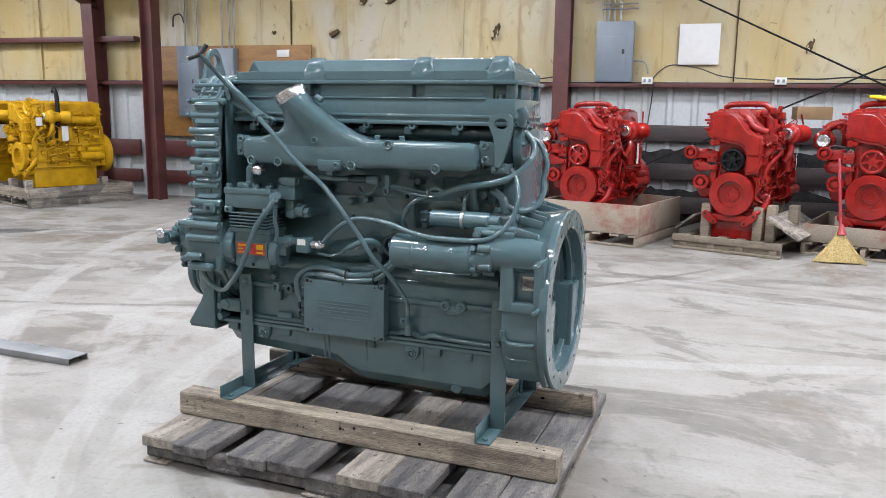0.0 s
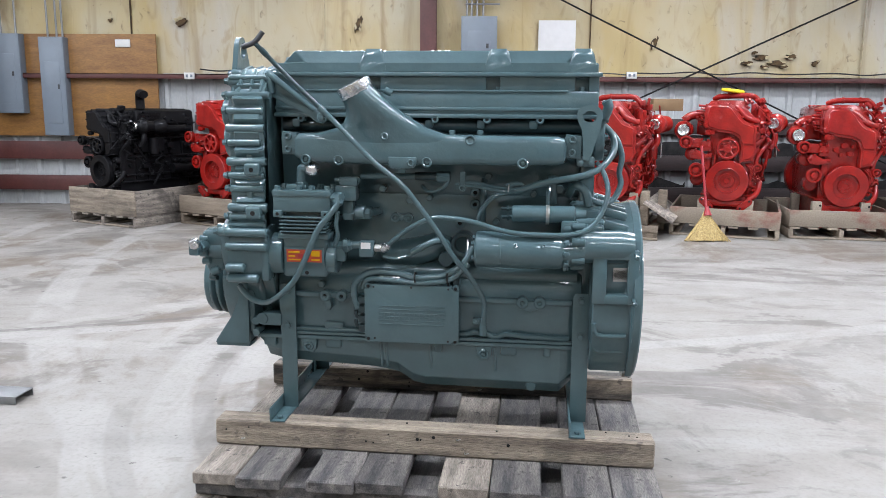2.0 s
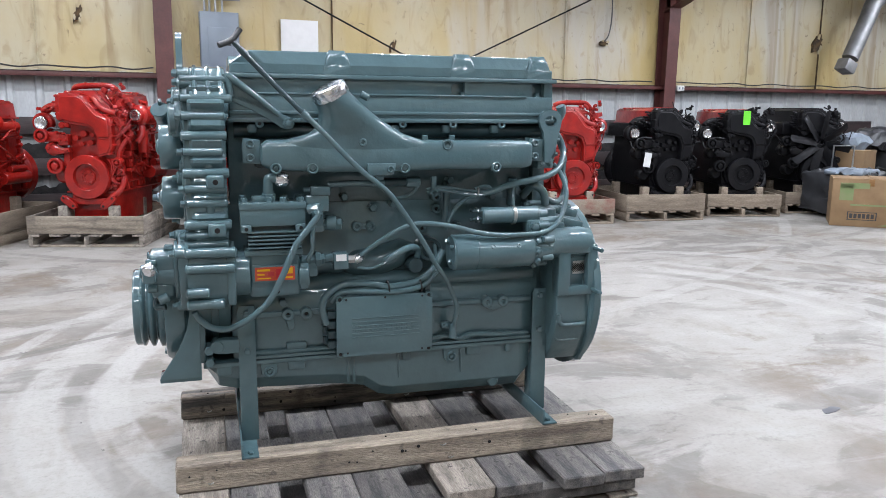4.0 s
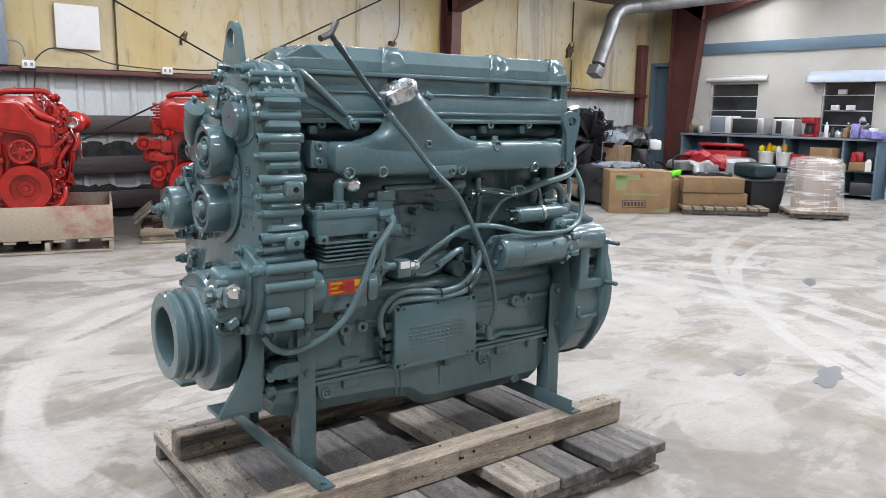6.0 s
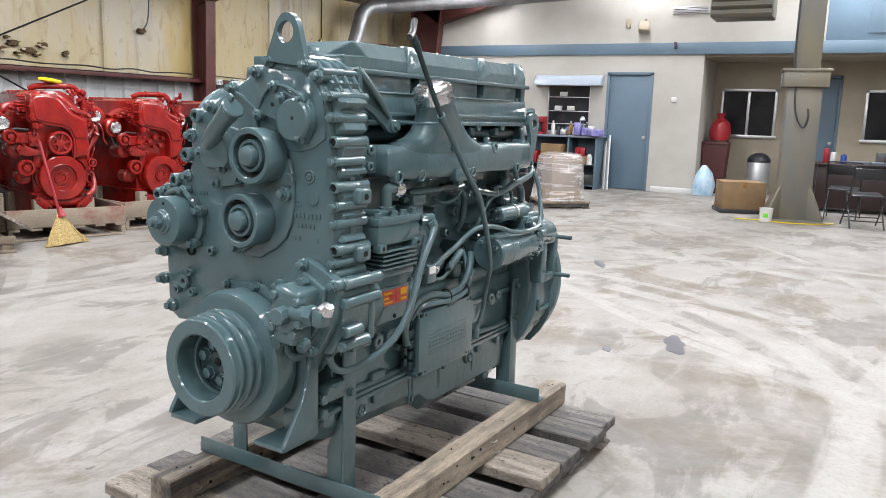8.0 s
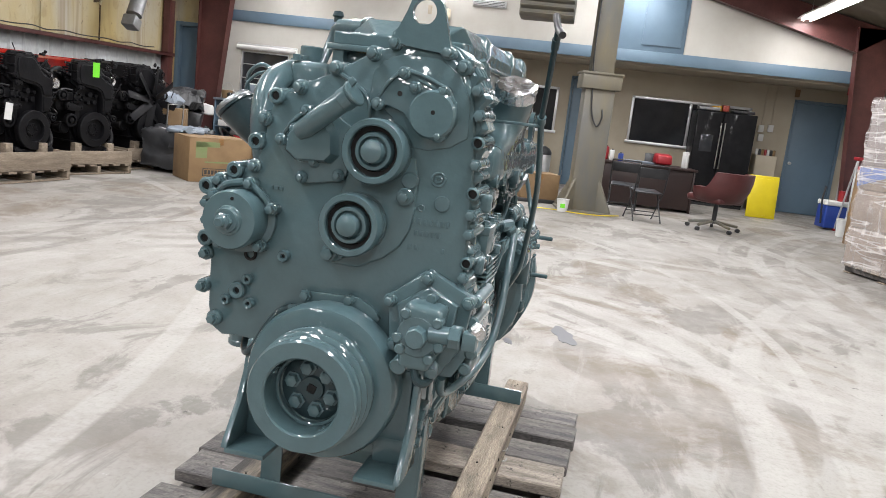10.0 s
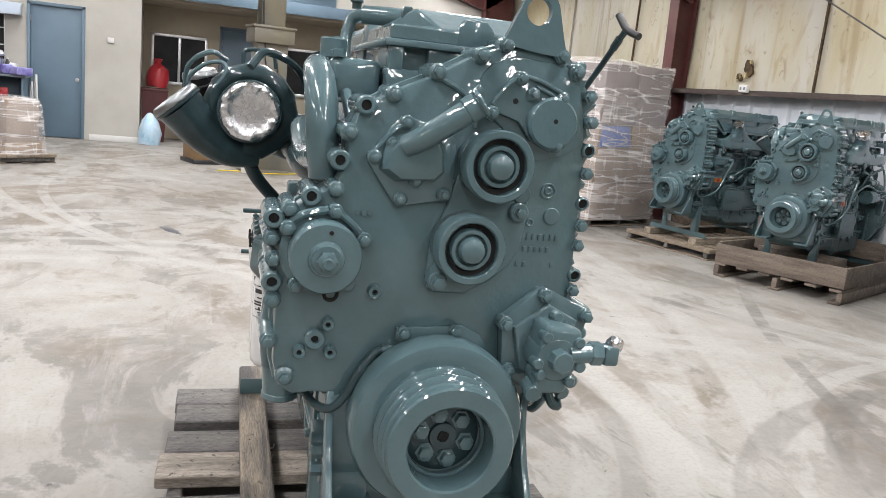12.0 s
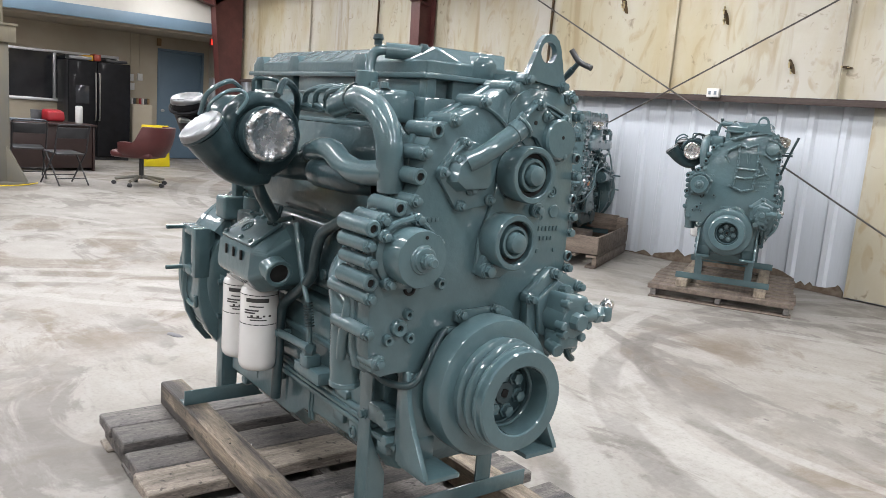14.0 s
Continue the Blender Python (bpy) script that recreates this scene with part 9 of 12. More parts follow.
    part("coolant_pipe", tube(bmesh.new(), [(0.03, 0.12, 1.345), (0.07, 0.09, 1.31), (0.13, 0.07, 1.245), (0.20, 0.07, 1.215), (0.245, 0.09, 1.205)], 0.027, 12), paint, e)
    part("cooler_can", lathe(bmesh.new(), [(0, 0), (0.042, 0), (0.045, 0.006)] + [(0.045 - 0.004 * (k % 2), 0.012 + 0.014 * k) for k in range(15)] + [(0.040, 0.225), (0, 0.225)], (0.265, 0.14, 1.09), (0, 0, 1), 18), paint, e)
    part("diagonal_pipe", tube(bmesh.new(), [(0.34, 0.16, 1.10), (0.29, 0.11, 1.04), (0.24, 0.09, 0.99), (0.20, 0.10, 0.95)], 0.024, 12), paint, e)
    part("lower_pipe", tube(bmesh.new(), [(0.36, 0.16, 1.03), (0.30, 0.11, 0.94), (0.255, 0.09, 0.86), (0.245, 0.09, 0.74), (0.22, 0.10, 0.66)], 0.020, 12), paint, e)
    for k in range(26):
        x, z = 0.10 + 0.24 * rnd.random(), 1.0 + 0.42 * rnd.random()
        if x < 0.24 and z < 1.44 - 0.9 * x:
            x += 0.14
        c = Vector((x, 0.10 + 0.10 * rnd.random(), z))
        if k % 3 == 0:
            part("bracket", box(bmesh.new(), c, (rnd.uniform(0.02, 0.06), rnd.uniform(0.03, 0.08), rnd.uniform(0.02, 0.07)), 0.004, (0, rnd.uniform(-30, 30), 0)), paint, e)
        else:
            way = Vector((rnd.uniform(-1, 1), rnd.uniform(-1.2, -0.2), rnd.uniform(-1, 1))).normalized()
            part("valve", lathe(bmesh.new(), [(0, 0), (0.020, 0), (0.020, 0.025), (0.013, 0.028), (0.013, 0.045), (0.017, 0.047), (0.017, 0.058), (0, 0.060)], c, way, rnd.choice((6, 12))), paint, e)
    for k in range(9):
        a = Vector((rnd.uniform(0.05, 0.30), rnd.uniform(0.06, 0.12), rnd.uniform(1.05, 1.38)))
        if a.z < 1.42 - 0.9 * a.x:
            a.x += 0.16
        b = a + Vector((rnd.uniform(-0.1, 0.1), 0.03, rnd.uniform(-0.2, -0.04)))
        part("small_line", tube(bmesh.new(), [a, a.lerp(b, 0.4) + Vector((0.03 * rnd.uniform(-1, 1), -0.03, 0.02)), a.lerp(b, 0.75) + Vector((0.03 * rnd.uniform(-1, 1), -0.01, 0)), b], rnd.uniform(0.005, 0.009), 6, 4), paint, e)
    for k in range(14):
        x, z = 0.15 + 0.13 * rnd.random(), 0.53 + 0.27 * rnd.random()
        part("face_fitting", lathe(bmesh.new(), [(0, 0.05), (0.010, 0.05), (0.013, 0.03), (0.022, 0.028), (0.024, 0)], (x, 0.09, z), (rnd.uniform(-0.3, 0.5), -1, rnd.uniform(-0.4, 0.4)), 8), paint, e)
    for k in range(3):
        part("loop_line", tube(bmesh.new(), [(0.16 + 0.02 * k, 0.06, 0.80), (0.21 + 0.02 * k, 0.03, 0.74), (0.20, 0.03, 0.66 - 0.02 * k), (0.24 + 0.01 * k, 0.06, 0.58)], 0.008, 8, 4), paint, e)
    part("egr_cooler", tube(bmesh.new(), [(0.27, 0.30, 1.14), (0.27, 0.95, 1.14)], 0.05, 14, straight=True), paint, e)
    for y in (0.36, 0.6, 0.88):
        part("cooler_band", ring(bmesh.new(), (0.27, y, 1.14), (0, 1, 0), 0.049, 0.057, 0.02, 18, 0.002), paint, e)
    tb = part("turbo", lathe(bmesh.new(), [(0, 0.01), (0.050, 0.0), (0.064, 0.008), (0.068, 0.04), (0.090, 0.06), (0.095, 0.10), (0.07, 0.13), (0.055, 0.2), (0.08, 0.24), (0.08, 0.32), (0, 0.33)], (0.375, 0.20, 1.185), (0.2, 1, 0), 26), paint, e)
    part("turbo_cap", foil_disc(0.052, (0.374, 0.194, 1.185), (-0.2, -1, 0), seed + 40, 0.5), FOIL, tb, "silver shipping cap")
    part("turbo_leg", tube(bmesh.new(), [(0.39, 0.30, 1.12), (0.40, 0.28, 1.02), (0.36, 0.26, 0.94)], 0.030, 10), paint, tb)
    if left_turbo:
        lt = part("air_inlet", lathe(bmesh.new(), [(0.05, 0.0), (0.062, -0.02), (0.068, 0.0), (0.088, 0.012), (0.094, 0.04), (0.090, 0.08), (0.07, 0.12), (0.045, 0.14), (0, 0.14)], (-0.43, 0.12, 1.11), (-0.05, 1, 0), 26), paint, e)
        part("inlet_cap", foil_disc(0.058, (-0.43, 0.098, 1.11), (0.05, -1, 0), seed, 0.5), FOIL, lt, "silver cap")
        part("inlet_pipe", tube(bmesh.new(), [(-0.44, 0.18, 1.20), (-0.38, 0.19, 1.245), (-0.30, 0.22, 1.26), (-0.22, 0.26, 1.25)], 0.040, 14), paint, e)
        part("loose_hose", tube(bmesh.new(), [(-0.47, 0.12, 1.02), (-0.44, 0.10, 0.95), (-0.36, 0.09, 1.06), (-0.24, 0.06, 1.06)], 0.008, 8), DARK, e)
        for k in range(5):
            part("inlet_stud", cyl(bmesh.new(), (-0.27 - 0.04 * k, 0.12, 1.22 + 0.014 * (k % 3)), (-0.27 - 0.04 * k, 0.06, 1.22 + 0.014 * (k % 3)), 0.014, seg=8), paint, e)
    for k in range(8):
        z = 1.16 + 0.026 * k
        part("edge_fitting", cyl(bmesh.new(), (-0.235, 0.13, z), (-0.285 - 0.02 * (k % 3), 0.12, z + 0.005), 0.011, seg=8), paint, e)
    # flank: ribbed control box, rails, ports, starter and lines
    ecm = part("ecm_box", span(bmesh.new(), (0.17, 0.30, 1.17), (0.235, 0.62, 1.37), 0.006), paint, e)
    for k in range(9):
        part("cooling_fin", span(bmesh.new(), (0.233, 0.32, 1.19 + 0.019 * k), (0.245, 0.60, 1.197 + 0.019 * k), 0.001), paint, ecm)
    part("fuel_module", span(bmesh.new(), (0.20, 0.34, 0.86), (0.27, 0.62, 1.04), 0.010), paint, e)
    part("fuel_filter", cyl(bmesh.new(), (0.34, 0.44, 0.84), (0.34, 0.44, 1.04), 0.05, seg=18), paint, e)
    part("starter_motor", cyl(bmesh.new(), (0.28, 0.70, 0.64), (0.28, 1.04, 0.64), 0.062, seg=18), paint, e)
    part("starter_solenoid", cyl(bmesh.new(), (0.29, 0.80, 0.73), (0.29, 1.0, 0.73), 0.033, seg=14), paint, e)
    part("flywheel_housing", lathe(bmesh.new(), [(0.0, 0), (0.24, 0), (0.27, 0.03), (0.275, 0.10), (0.25, 0.11), (0.2, 0.06), (0, 0.06)], (0, 1.10, 0.66), (0, 1, 0), 36), paint, e)
    part("intake_manifold", span(bmesh.new(), (-0.32, 0.30, 1.06), (-0.18, 1.04, 1.22), 0.02, 3), paint, e)
    for z in (0.58, 0.80, 1.03):
        part("side_rail", tube(bmesh.new(), [(0.215, 0.16, z), (0.215, 1.08, z)], 0.014, 10, straight=True), paint, e)
    for k in range(6):
        y = 0.22 + 0.15 * k
        part("side_boss", cyl(bmesh.new(), (0.17, y, 0.70), (0.245, y, 0.70), 0.028, seg=12), paint, e)
        part("side_rib", span(bmesh.new(), (0.19, y + 0.06, 0.52), (0.225, y + 0.075, 1.04), 0.004), paint, e)
        part("injector_line", tube(bmesh.new(), [(0.18, y, 1.03), (0.25, y + 0.03, 1.07), (0.23, y + 0.05, 1.16), (0.17, y + 0.04, 1.21)], 0.008, 8), paint, e)
    for k in range(16):
        p = Vector((0.22 + 0.10 * rnd.random(), 0.16 + 0.75 * rnd.random(), 0.58 + 0.72 * rnd.random()))
        q = [p + Vector((0.05 * rnd.uniform(-0.3, 1), 0.12 * rnd.uniform(-1, 1) * j, 0.08 * rnd.uniform(-1, 1) * j)) for j in range(4)]
        part("hose", tube(bmesh.new(), q, 0.005 + 0.006 * rnd.random(), 8, 4), paint, e)
    for k in range(26):
        c = Vector((rnd.uniform(0.20, 0.27), rnd.uniform(0.14, 1.05), rnd.uniform(0.55, 1.34)))
        part("fitting", cyl(bmesh.new(), c, c + Vector((rnd.uniform(0.02, 0.09), rnd.uniform(-0.02, 0.02), rnd.uniform(-0.03, 0.03))), rnd.uniform(0.008, 0.024), seg=rnd.choice((6, 12))), paint, e)
    for k in range(14):
        c = (rnd.uniform(0.20, 0.28), rnd.uniform(0.18, 0.98), rnd.uniform(0.58, 1.0))
        part("fitting", box(bmesh.new(), c, (rnd.uniform(0.04, 0.09), rnd.uniform(0.03, 0.10), rnd.uniform(0.03, 0.07)), 0.004), paint, e)
    if tag == "paper":
        part("paper_tag", box(bmesh.new(), (-0.32, -0.02, 0.82), (0.085, 0.003, 0.16), 0, (0, 8, 0)), PAPER, e, "white paper tag")
    if tag == "lime":
        part("lime_tag", box(bmesh.new(), (-0.02, -0.03, 1.30), (0.085, 0.003, 0.16), 0, (0, 0, 0)), LIME, e, "bright lime tag")
    if tag == "side":
        part("paper_tag", box(bmesh.new(), (0.42, 0.45, 0.96), (0.003, 0.10, 0.2), 0, (0, 0, 12)), PAPER, e, "white paper tag")
    return e


RED_TEXT = "red painted truck diesel engine on a wooden crate"


def row_pose(x, y, yaw, back, z=0.0):
    """A pose set back from the middle of a crate's front edge."""
    a = radians(yaw)
    return pose(x - back * math.sin(a), y + back * math.cos(a), z, 0, 0, yaw)


BIGGER = pose(0, 0, -0.12) @ Matrix.Scale(1.12, 4)
r_pipe = truck_engine(RED, "truck_engine", "red painted truck engine with a black fan hub", "red engines", "black", True, False, "side", seed=2)
r_pipe.matrix_world = row_pose(0.43, 8.19, -20, 0.14, -0.02) @ BIGGER
r_hub = truck_engine(RED, "truck_engine", RED_TEXT, "red engines", "hub", True, True, "side", seed=5)
r_hub.matrix_world = row_pose(1.70, 8.24, -19, 0.12) @ BIGGER
r_plain = truck_engine(RED, "truck_engine", "red painted truck engine with no fan hub", "red engines", "none", True, True, None, seed=8)
r_plain.matrix_world = row_pose(2.95, 8.18, -8, 0.12, -0.04) @ BIGGER
tagged(copy_thing(r_hub, row_pose(-1.08, 8.27, -18, 0.08, -0.09) @ Matrix.Scale(0.96, 4)), "red painted truck engine in a boarded crate")
r_side = truck_engine(RED, "truck_engine", "red painted truck engine turned to show its flank", "red engines", "hub", False, False, "side", seed=31)
r_side.matrix_world = row_pose(-3.95, 8.50, -30, 0.12, -0.06) @ Matrix.Diagonal((1.04, 1.14, 1.05, 1))
copy_thing(r_plain, row_pose(-2.45, 8.3, -22, 0.12, -0.03) @ Matrix.Scale(0.98, 4))
b_tag = truck_engine(BLACK, "truck_engine", "black painted truck engine with a paper tag and red top", "black engines", "none", False, True, "paper", True, seed=11)
b_tag.matrix_world = row_pose(4.35, 8.12, -8, 0.14, -0.04) @ BIGGER
b_lime = truck_engine(BLACK, "truck_engine", "black painted truck engine with a lime tag", "black engines", "none", False, True, "lime", True, seed=14)
b_lime.matrix_world = row_pose(5.5, 8.15, -18, 0.14, -0.05) @ BIGGER
b_fan = truck_engine(BLACK, "truck_engine", "black painted engine with its cooling fan fitted", "black engines", "blades", False, False, None, seed=17)
b_fan.matrix_world = row_pose(6.72, 8.1, -17, 0.14, -0.02) @ BIGGER
b_side = truck_engine(BLACK, "truck_engine", "black greasy engine with an upright exhaust elbow", "black engines", "hub", False, False, None, seed=21)
part("exhaust_elbow", tube(bmesh.new(), [(0.1, 0.45, 1.40), (0.1, 0.45, 1.52), (0.16, 0.42, 1.585), (0.26, 0.4, 1.57)], 0.05, 14), BLACK, b_side)
b_side.matrix_world = row_pose(-5.24, 8.50, -30, 0.12, 0.02) @ Matrix.Diagonal((0.92, 1.1, 0.92, 1))
yel = truck_engine(YELLOW, "truck_engine", "yellow painted engine with paper tags", "yellow engines", "none", False, False, "side", seed=25)
part("filter_pipe", tube(bmesh.new(), [(0.30, 0.40, 0.9), (0.34, 0.40, 1.2), (0.30, 0.42, 1.45), (0.2, 0.44, 1.55), (0.12, 0.46, 1.53)], 0.03, 12), RUBBER_AND_HOLES, yel, "black hose")
part("paper_tag", box(bmesh.new(), (0.40, 0.12, 1.12), (0.003, 0.09, 0.11), 0, (0, 0, 10)), PAPER, yel, "white paper tag")
yel.matrix_world = row_pose(-8.75, 8.39, -22, 0.15, 0.02)
copy_thing(yel, row_pose(-10.05, 8.6, -20, 0.15, 0.02))

for x, y, yaw, w, d, h, text, mt in (
        (-0.93, 8.27, -18, 1.12, 1.3, 0.44, "plywood crate with red overspray under a red engine", WOOD_SPRAY),
        (1.70, 8.24, -19, 1.12, 1.3, 0.31, "low plank crate with a red haze under a red engine", WOOD_SPRAY),
        (2.92, 8.18, -8, 1.06, 1.3, 0.31, "low plank crate with red overspray", WOOD_SPRAY),
        (-3.87, 8.50, -26, 1.08, 1.4, 0.33, "pale plank crate under a red engine", WOOD_PALE),
        (-2.45, 8.30, -18, 1.1, 1.25, 0.31, "low plank crate under a red engine", WOOD),
        (4.21, 8.12, -8, 1.08, 1.25, 0.34, "pale plank crate under a black engine", WOOD_PALE),
        (5.48, 8.15, -18, 1.0, 1.25, 0.30, "plank crate under a black engine", WOOD_PALE),
        (6.72, 8.10, -17, 0.95, 1.2, 0.30, "pale plank crate under a black engine with its fan", WOOD_PALE),
        (-5.16, 8.50, -26, 1.08, 1.4, 0.42, "boarded grey plywood crate under a black engine", WOOD),
        (-8.75, 8.39, -22, 1.05, 1.5, 0.27, "weathered plank crate under a yellow engine", WOOD),
        (-10.05, 8.6, -20, 1.05, 1.5, 0.27, "weathered plank crate under a yellow engine", WOOD)):
    crate(row_pose(x, y, yaw, d / 2), w, d, h, text, mt, h < 0.35, plain=h > 0.4)

# the open pallet with tilted planks under the engine with the black hub
op = base("open_pallet", "open wooden pallet with posts and a tilted plank", "pallet", row_pose(0.45, 8.18, -20, 0.65), "crates")
for k in range(6):
    part("deck_board", box(bmesh.new(), (-0.46 + 0.184 * k, 0, 0.115), (0.09, 1.3, 0.022), 0.003), WOOD_PALE, op)
for y in (-0.62, 0, 0.62):
    part("stringer", box(bmesh.new(), (0, y, 0.063), (1.06, 0.045, 0.08), 0.004), WOOD_PALE, op)
part("front_rail", box(bmesh.new(), (0, -0.655, 0.113), (1.08, 0.022, 0.07), 0.003), WOOD_PALE, op)
part("foot_rail", box(bmesh.new(), (0, -0.655, 0.014), (1.08, 0.09, 0.022), 0.003), WOOD_PALE, op)
for x in (-0.42, -0.14, 0.14, 0.46):
    part("block", box(bmesh.new(), (x, -0.63, 0.06), (0.07, 0.05, 0.09), 0.003), WOOD_PALE, op)
for x, y, h in ((-0.27, -0.45, 0.34), (0.25, -0.45, 0.34), (0.36, -0.4, 0.36), (0.52, -0.2, 0.36), (-0.27, 0.3, 0.34), (0.25, 0.3, 0.34)):
    part("post", box(bmesh.new(), (x, y, 0.126 + h / 2), (0.09, 0.09, h), 0.004), WOOD_PALE, op)
part("tilted_plank", box(bmesh.new(), (0.53, -0.12, 0.29), (0.36, 1.06, 0.025), 0.003, (0, 33, 0)), WOOD, op)
part("tilted_plank", box(bmesh.new(), (-0.50, -0.1, 0.25), (0.24, 0.7, 0.025), 0.003, (0, -40, 0)), WOOD, op)

# broom leaning on the third red engine
br = base("broom", "straw broom with a red handle leaning on an engine", "broom", pose(1.46, 7.98, 0))
part("broom_handle", tube(bmesh.new(), [(0, 0.08, 0.30), (-0.045, 0.25, 0.97)], 0.014, 8, straight=True), RED_PL, br)
part("broom_ferrule", lathe(bmesh.new(), [(0.016, 0.0), (0.035, -0.07), (0.045, -0.1), (0, -0.1)], (0, 0.075, 0.36), (-0.06, 0.22, 1), 12), RED_PL, br)
for k in range(46):
    f = (k / 45 - 0.5)
    r2 = random.Random(k)
    part("straw", tube(bmesh.new(), [(0.05 * f, 0.07 + 0.01 * r2.uniform(-1, 1), 0.27), (0.24 * f, 0.03 + 0.02 * r2.uniform(-1, 1), 0.14), (0.46 * f + 0.02 * r2.uniform(-1, 1), -0.01 + 0.03 * r2.uniform(-1, 1), 0.004 + 0.01 * r2.random())], 0.008, 4, 3), STRAW, br)
fan = [[(w * math.cos(radians(a)), 0.075 - 0.07 * f + d * math.sin(radians(a)), 0.30 - 0.285 * f) for a in range(0, 360, 20)] for f, w, d in ((0.0, 0.028, 0.022), (0.25, 0.055, 0.034), (0.6, 0.13, 0.045), (0.85, 0.185, 0.05), (1.0, 0.215, 0.052))]
part("broom_head", rough_up(loft(bmesh.new(), fan), 40, 0.012, 5), STRAW, br)
bm = rough_up(box(bmesh.new(), (0, 0, 0), (0.22, 0.13, 0.035), 0.016, seg=3), 14, 0.02, 3)
lone("work_glove", bm, YELLOW_PL, "yellow work glove lying on a red engine", "glove", pose(1.80, 8.55, 1.545, 0, 5, 20))
bm = box(bmesh.new(), (0, 0, 0), (0.36, 0.3, 0.14), 0.006)
lone("cardboard_box", bm, CARD, "flat brown cardboard box behind a red engine", "box", pose(1.32, 9.55, 1.40, 0, 0, 4))

# ---- things on the north wall ----
bm = span(bmesh.new(), (-7.82, NORTH - 0.10, 0.93), (-5.18, NORTH - 0.075, 2.27), 0.003)
lone("plywood_board", bm, PLYWOOD, "amber plywood backing board with a darkened joint", "board")


def panel_box(x0, x1, z0, z1, depth, label, y=NORTH - 0.075):
    root = base("electrical_panel", label, "electrical panel", pose((x0 + x1) / 2, y, (z0 + z1) / 2), "electrical panels")
    w, h = (x1 - x0) / 2, (z1 - z0) / 2
    part("cabinet_body", span(bmesh.new(), (-w, -depth, -h), (w, 0, h), 0.006), GREY_BOX, root)
    part("cover_plate", span(bmesh.new(), (-w + 0.012, -depth - 0.006, -h + 0.012), (w - 0.012, -depth, h - 0.012), 0.003), GREY_BOX, root)
    part("panel_door", span(bmesh.new(), (-w * 0.62, -depth - 0.012, -h * 0.75), (w * 0.62, -depth - 0.006, h * 0.5), 0.003), GREY_BOX, root)
    part("latch", span(bmesh.new(), (w * 0.40, -depth - 0.018, -0.03), (w * 0.54, -depth - 0.011, 0.03), 0.002), DARK, root, "black latch")
    return root


panel_box(-7.32, -6.95, 1.23, 2.26, 0.14, "grey electrical panel on the plywood board", NORTH - 0.1)
panel_box(-6.69, -6.36, 0.94, 2.22, 0.14, "tall grey electrical panel on the plywood board", NORTH - 0.1)
panel_box(-1.15, -0.69, 1.76, 2.5, 0.16, "blue-grey electrical panel above the girt")
bm = span(bmesh.new(), (-5.72, NORTH - 0.118, 2.1), (-5.52, NORTH - 0.10, 2.2), 0.004)
lone("thermostat", bm, WHITE, "small cream thermostat on the plywood", "thermostat")
for x in (-7.25, -7.05, -6.62, -6.5, -6.42):
    bm = tube(bmesh.new(), [(x, NORTH - 0.11, 2.22), (x, NORTH - 0.11, 3.4)], 0.014, 8, straight=True)
    lone("conduit", bm, GALV, "grey steel conduit rising from a panel", "conduit", group="conduits")
for x in (-1.08, -1.02, -0.95, -0.87):
    bm = tube(bmesh.new(), [(x, NORTH - 0.11, 2.49), (x, NORTH - 0.11, 3.4)], 0.014, 8, straight=True)
    lone("conduit", bm, GALV, "grey steel conduit rising from a panel", "conduit", group="conduits")
for z in (2.66, 2.72):
    bm = tube(bmesh.new(), [(-1.1, NORTH - 0.13, z), (-0.66, NORTH - 0.13, z)], 0.012, 8, straight=True)
    lone("conduit", bm, GALV, "short grey conduit strap across the risers", "conduit", group="conduits")
bm = tube(bmesh.new(), [(-0.69, NORTH - 0.14, 2.02), (-0.58, NORTH - 0.14, 2.02), (-0.52, NORTH - 0.14, 1.97), (-0.5, NORTH - 0.14, 1.86)], 0.011, 8)
lone("conduit", bm, GALV, "bent grey conduit from panel to outlet", "conduit", group="conduits")
bm = tube(bmesh.new(), [(-7.25, NORTH - 0.12, 2.6), (-7.3, NORTH - 0.13, 2.72), (-7.42, NORTH - 0.13, 2.7), (-7.45, NORTH - 0.12, 2.55)], 0.012, 8)
lone("conduit", bm, DARK, "loose black cable loop by the conduits", "cable", group="conduits")


def outlet(x, y, z, k, label="white double outlet on a steel girt"):
    root = base("wall_outlet", label, "outlet", pose(x, y, z), "wall outlets")
    part("outlet_box", box(bmesh.new(), (0, k * 0.03, 0), (0.13, 0.05, 0.085), 0.006), WHITE, root)
    for dx in (-0.03, 0.03):
        part("socket", box(bmesh.new(), (dx, k * 0.056, 0), (0.028, 0.004, 0.036), 0.004), GREY_BOX, root)


for x in (-0.5, 1.04):
    outlet(x, NORTH - 0.2, 1.775, -1)
outlet(-4.7, NORTH - 0.2, 1.73, -1)
outlet(5.95, NORTH - 0.2, 1.72, -1)
for x in (1.0, 4.25):
    outlet(x, SOUTH + 0.2, 1.775, 1)

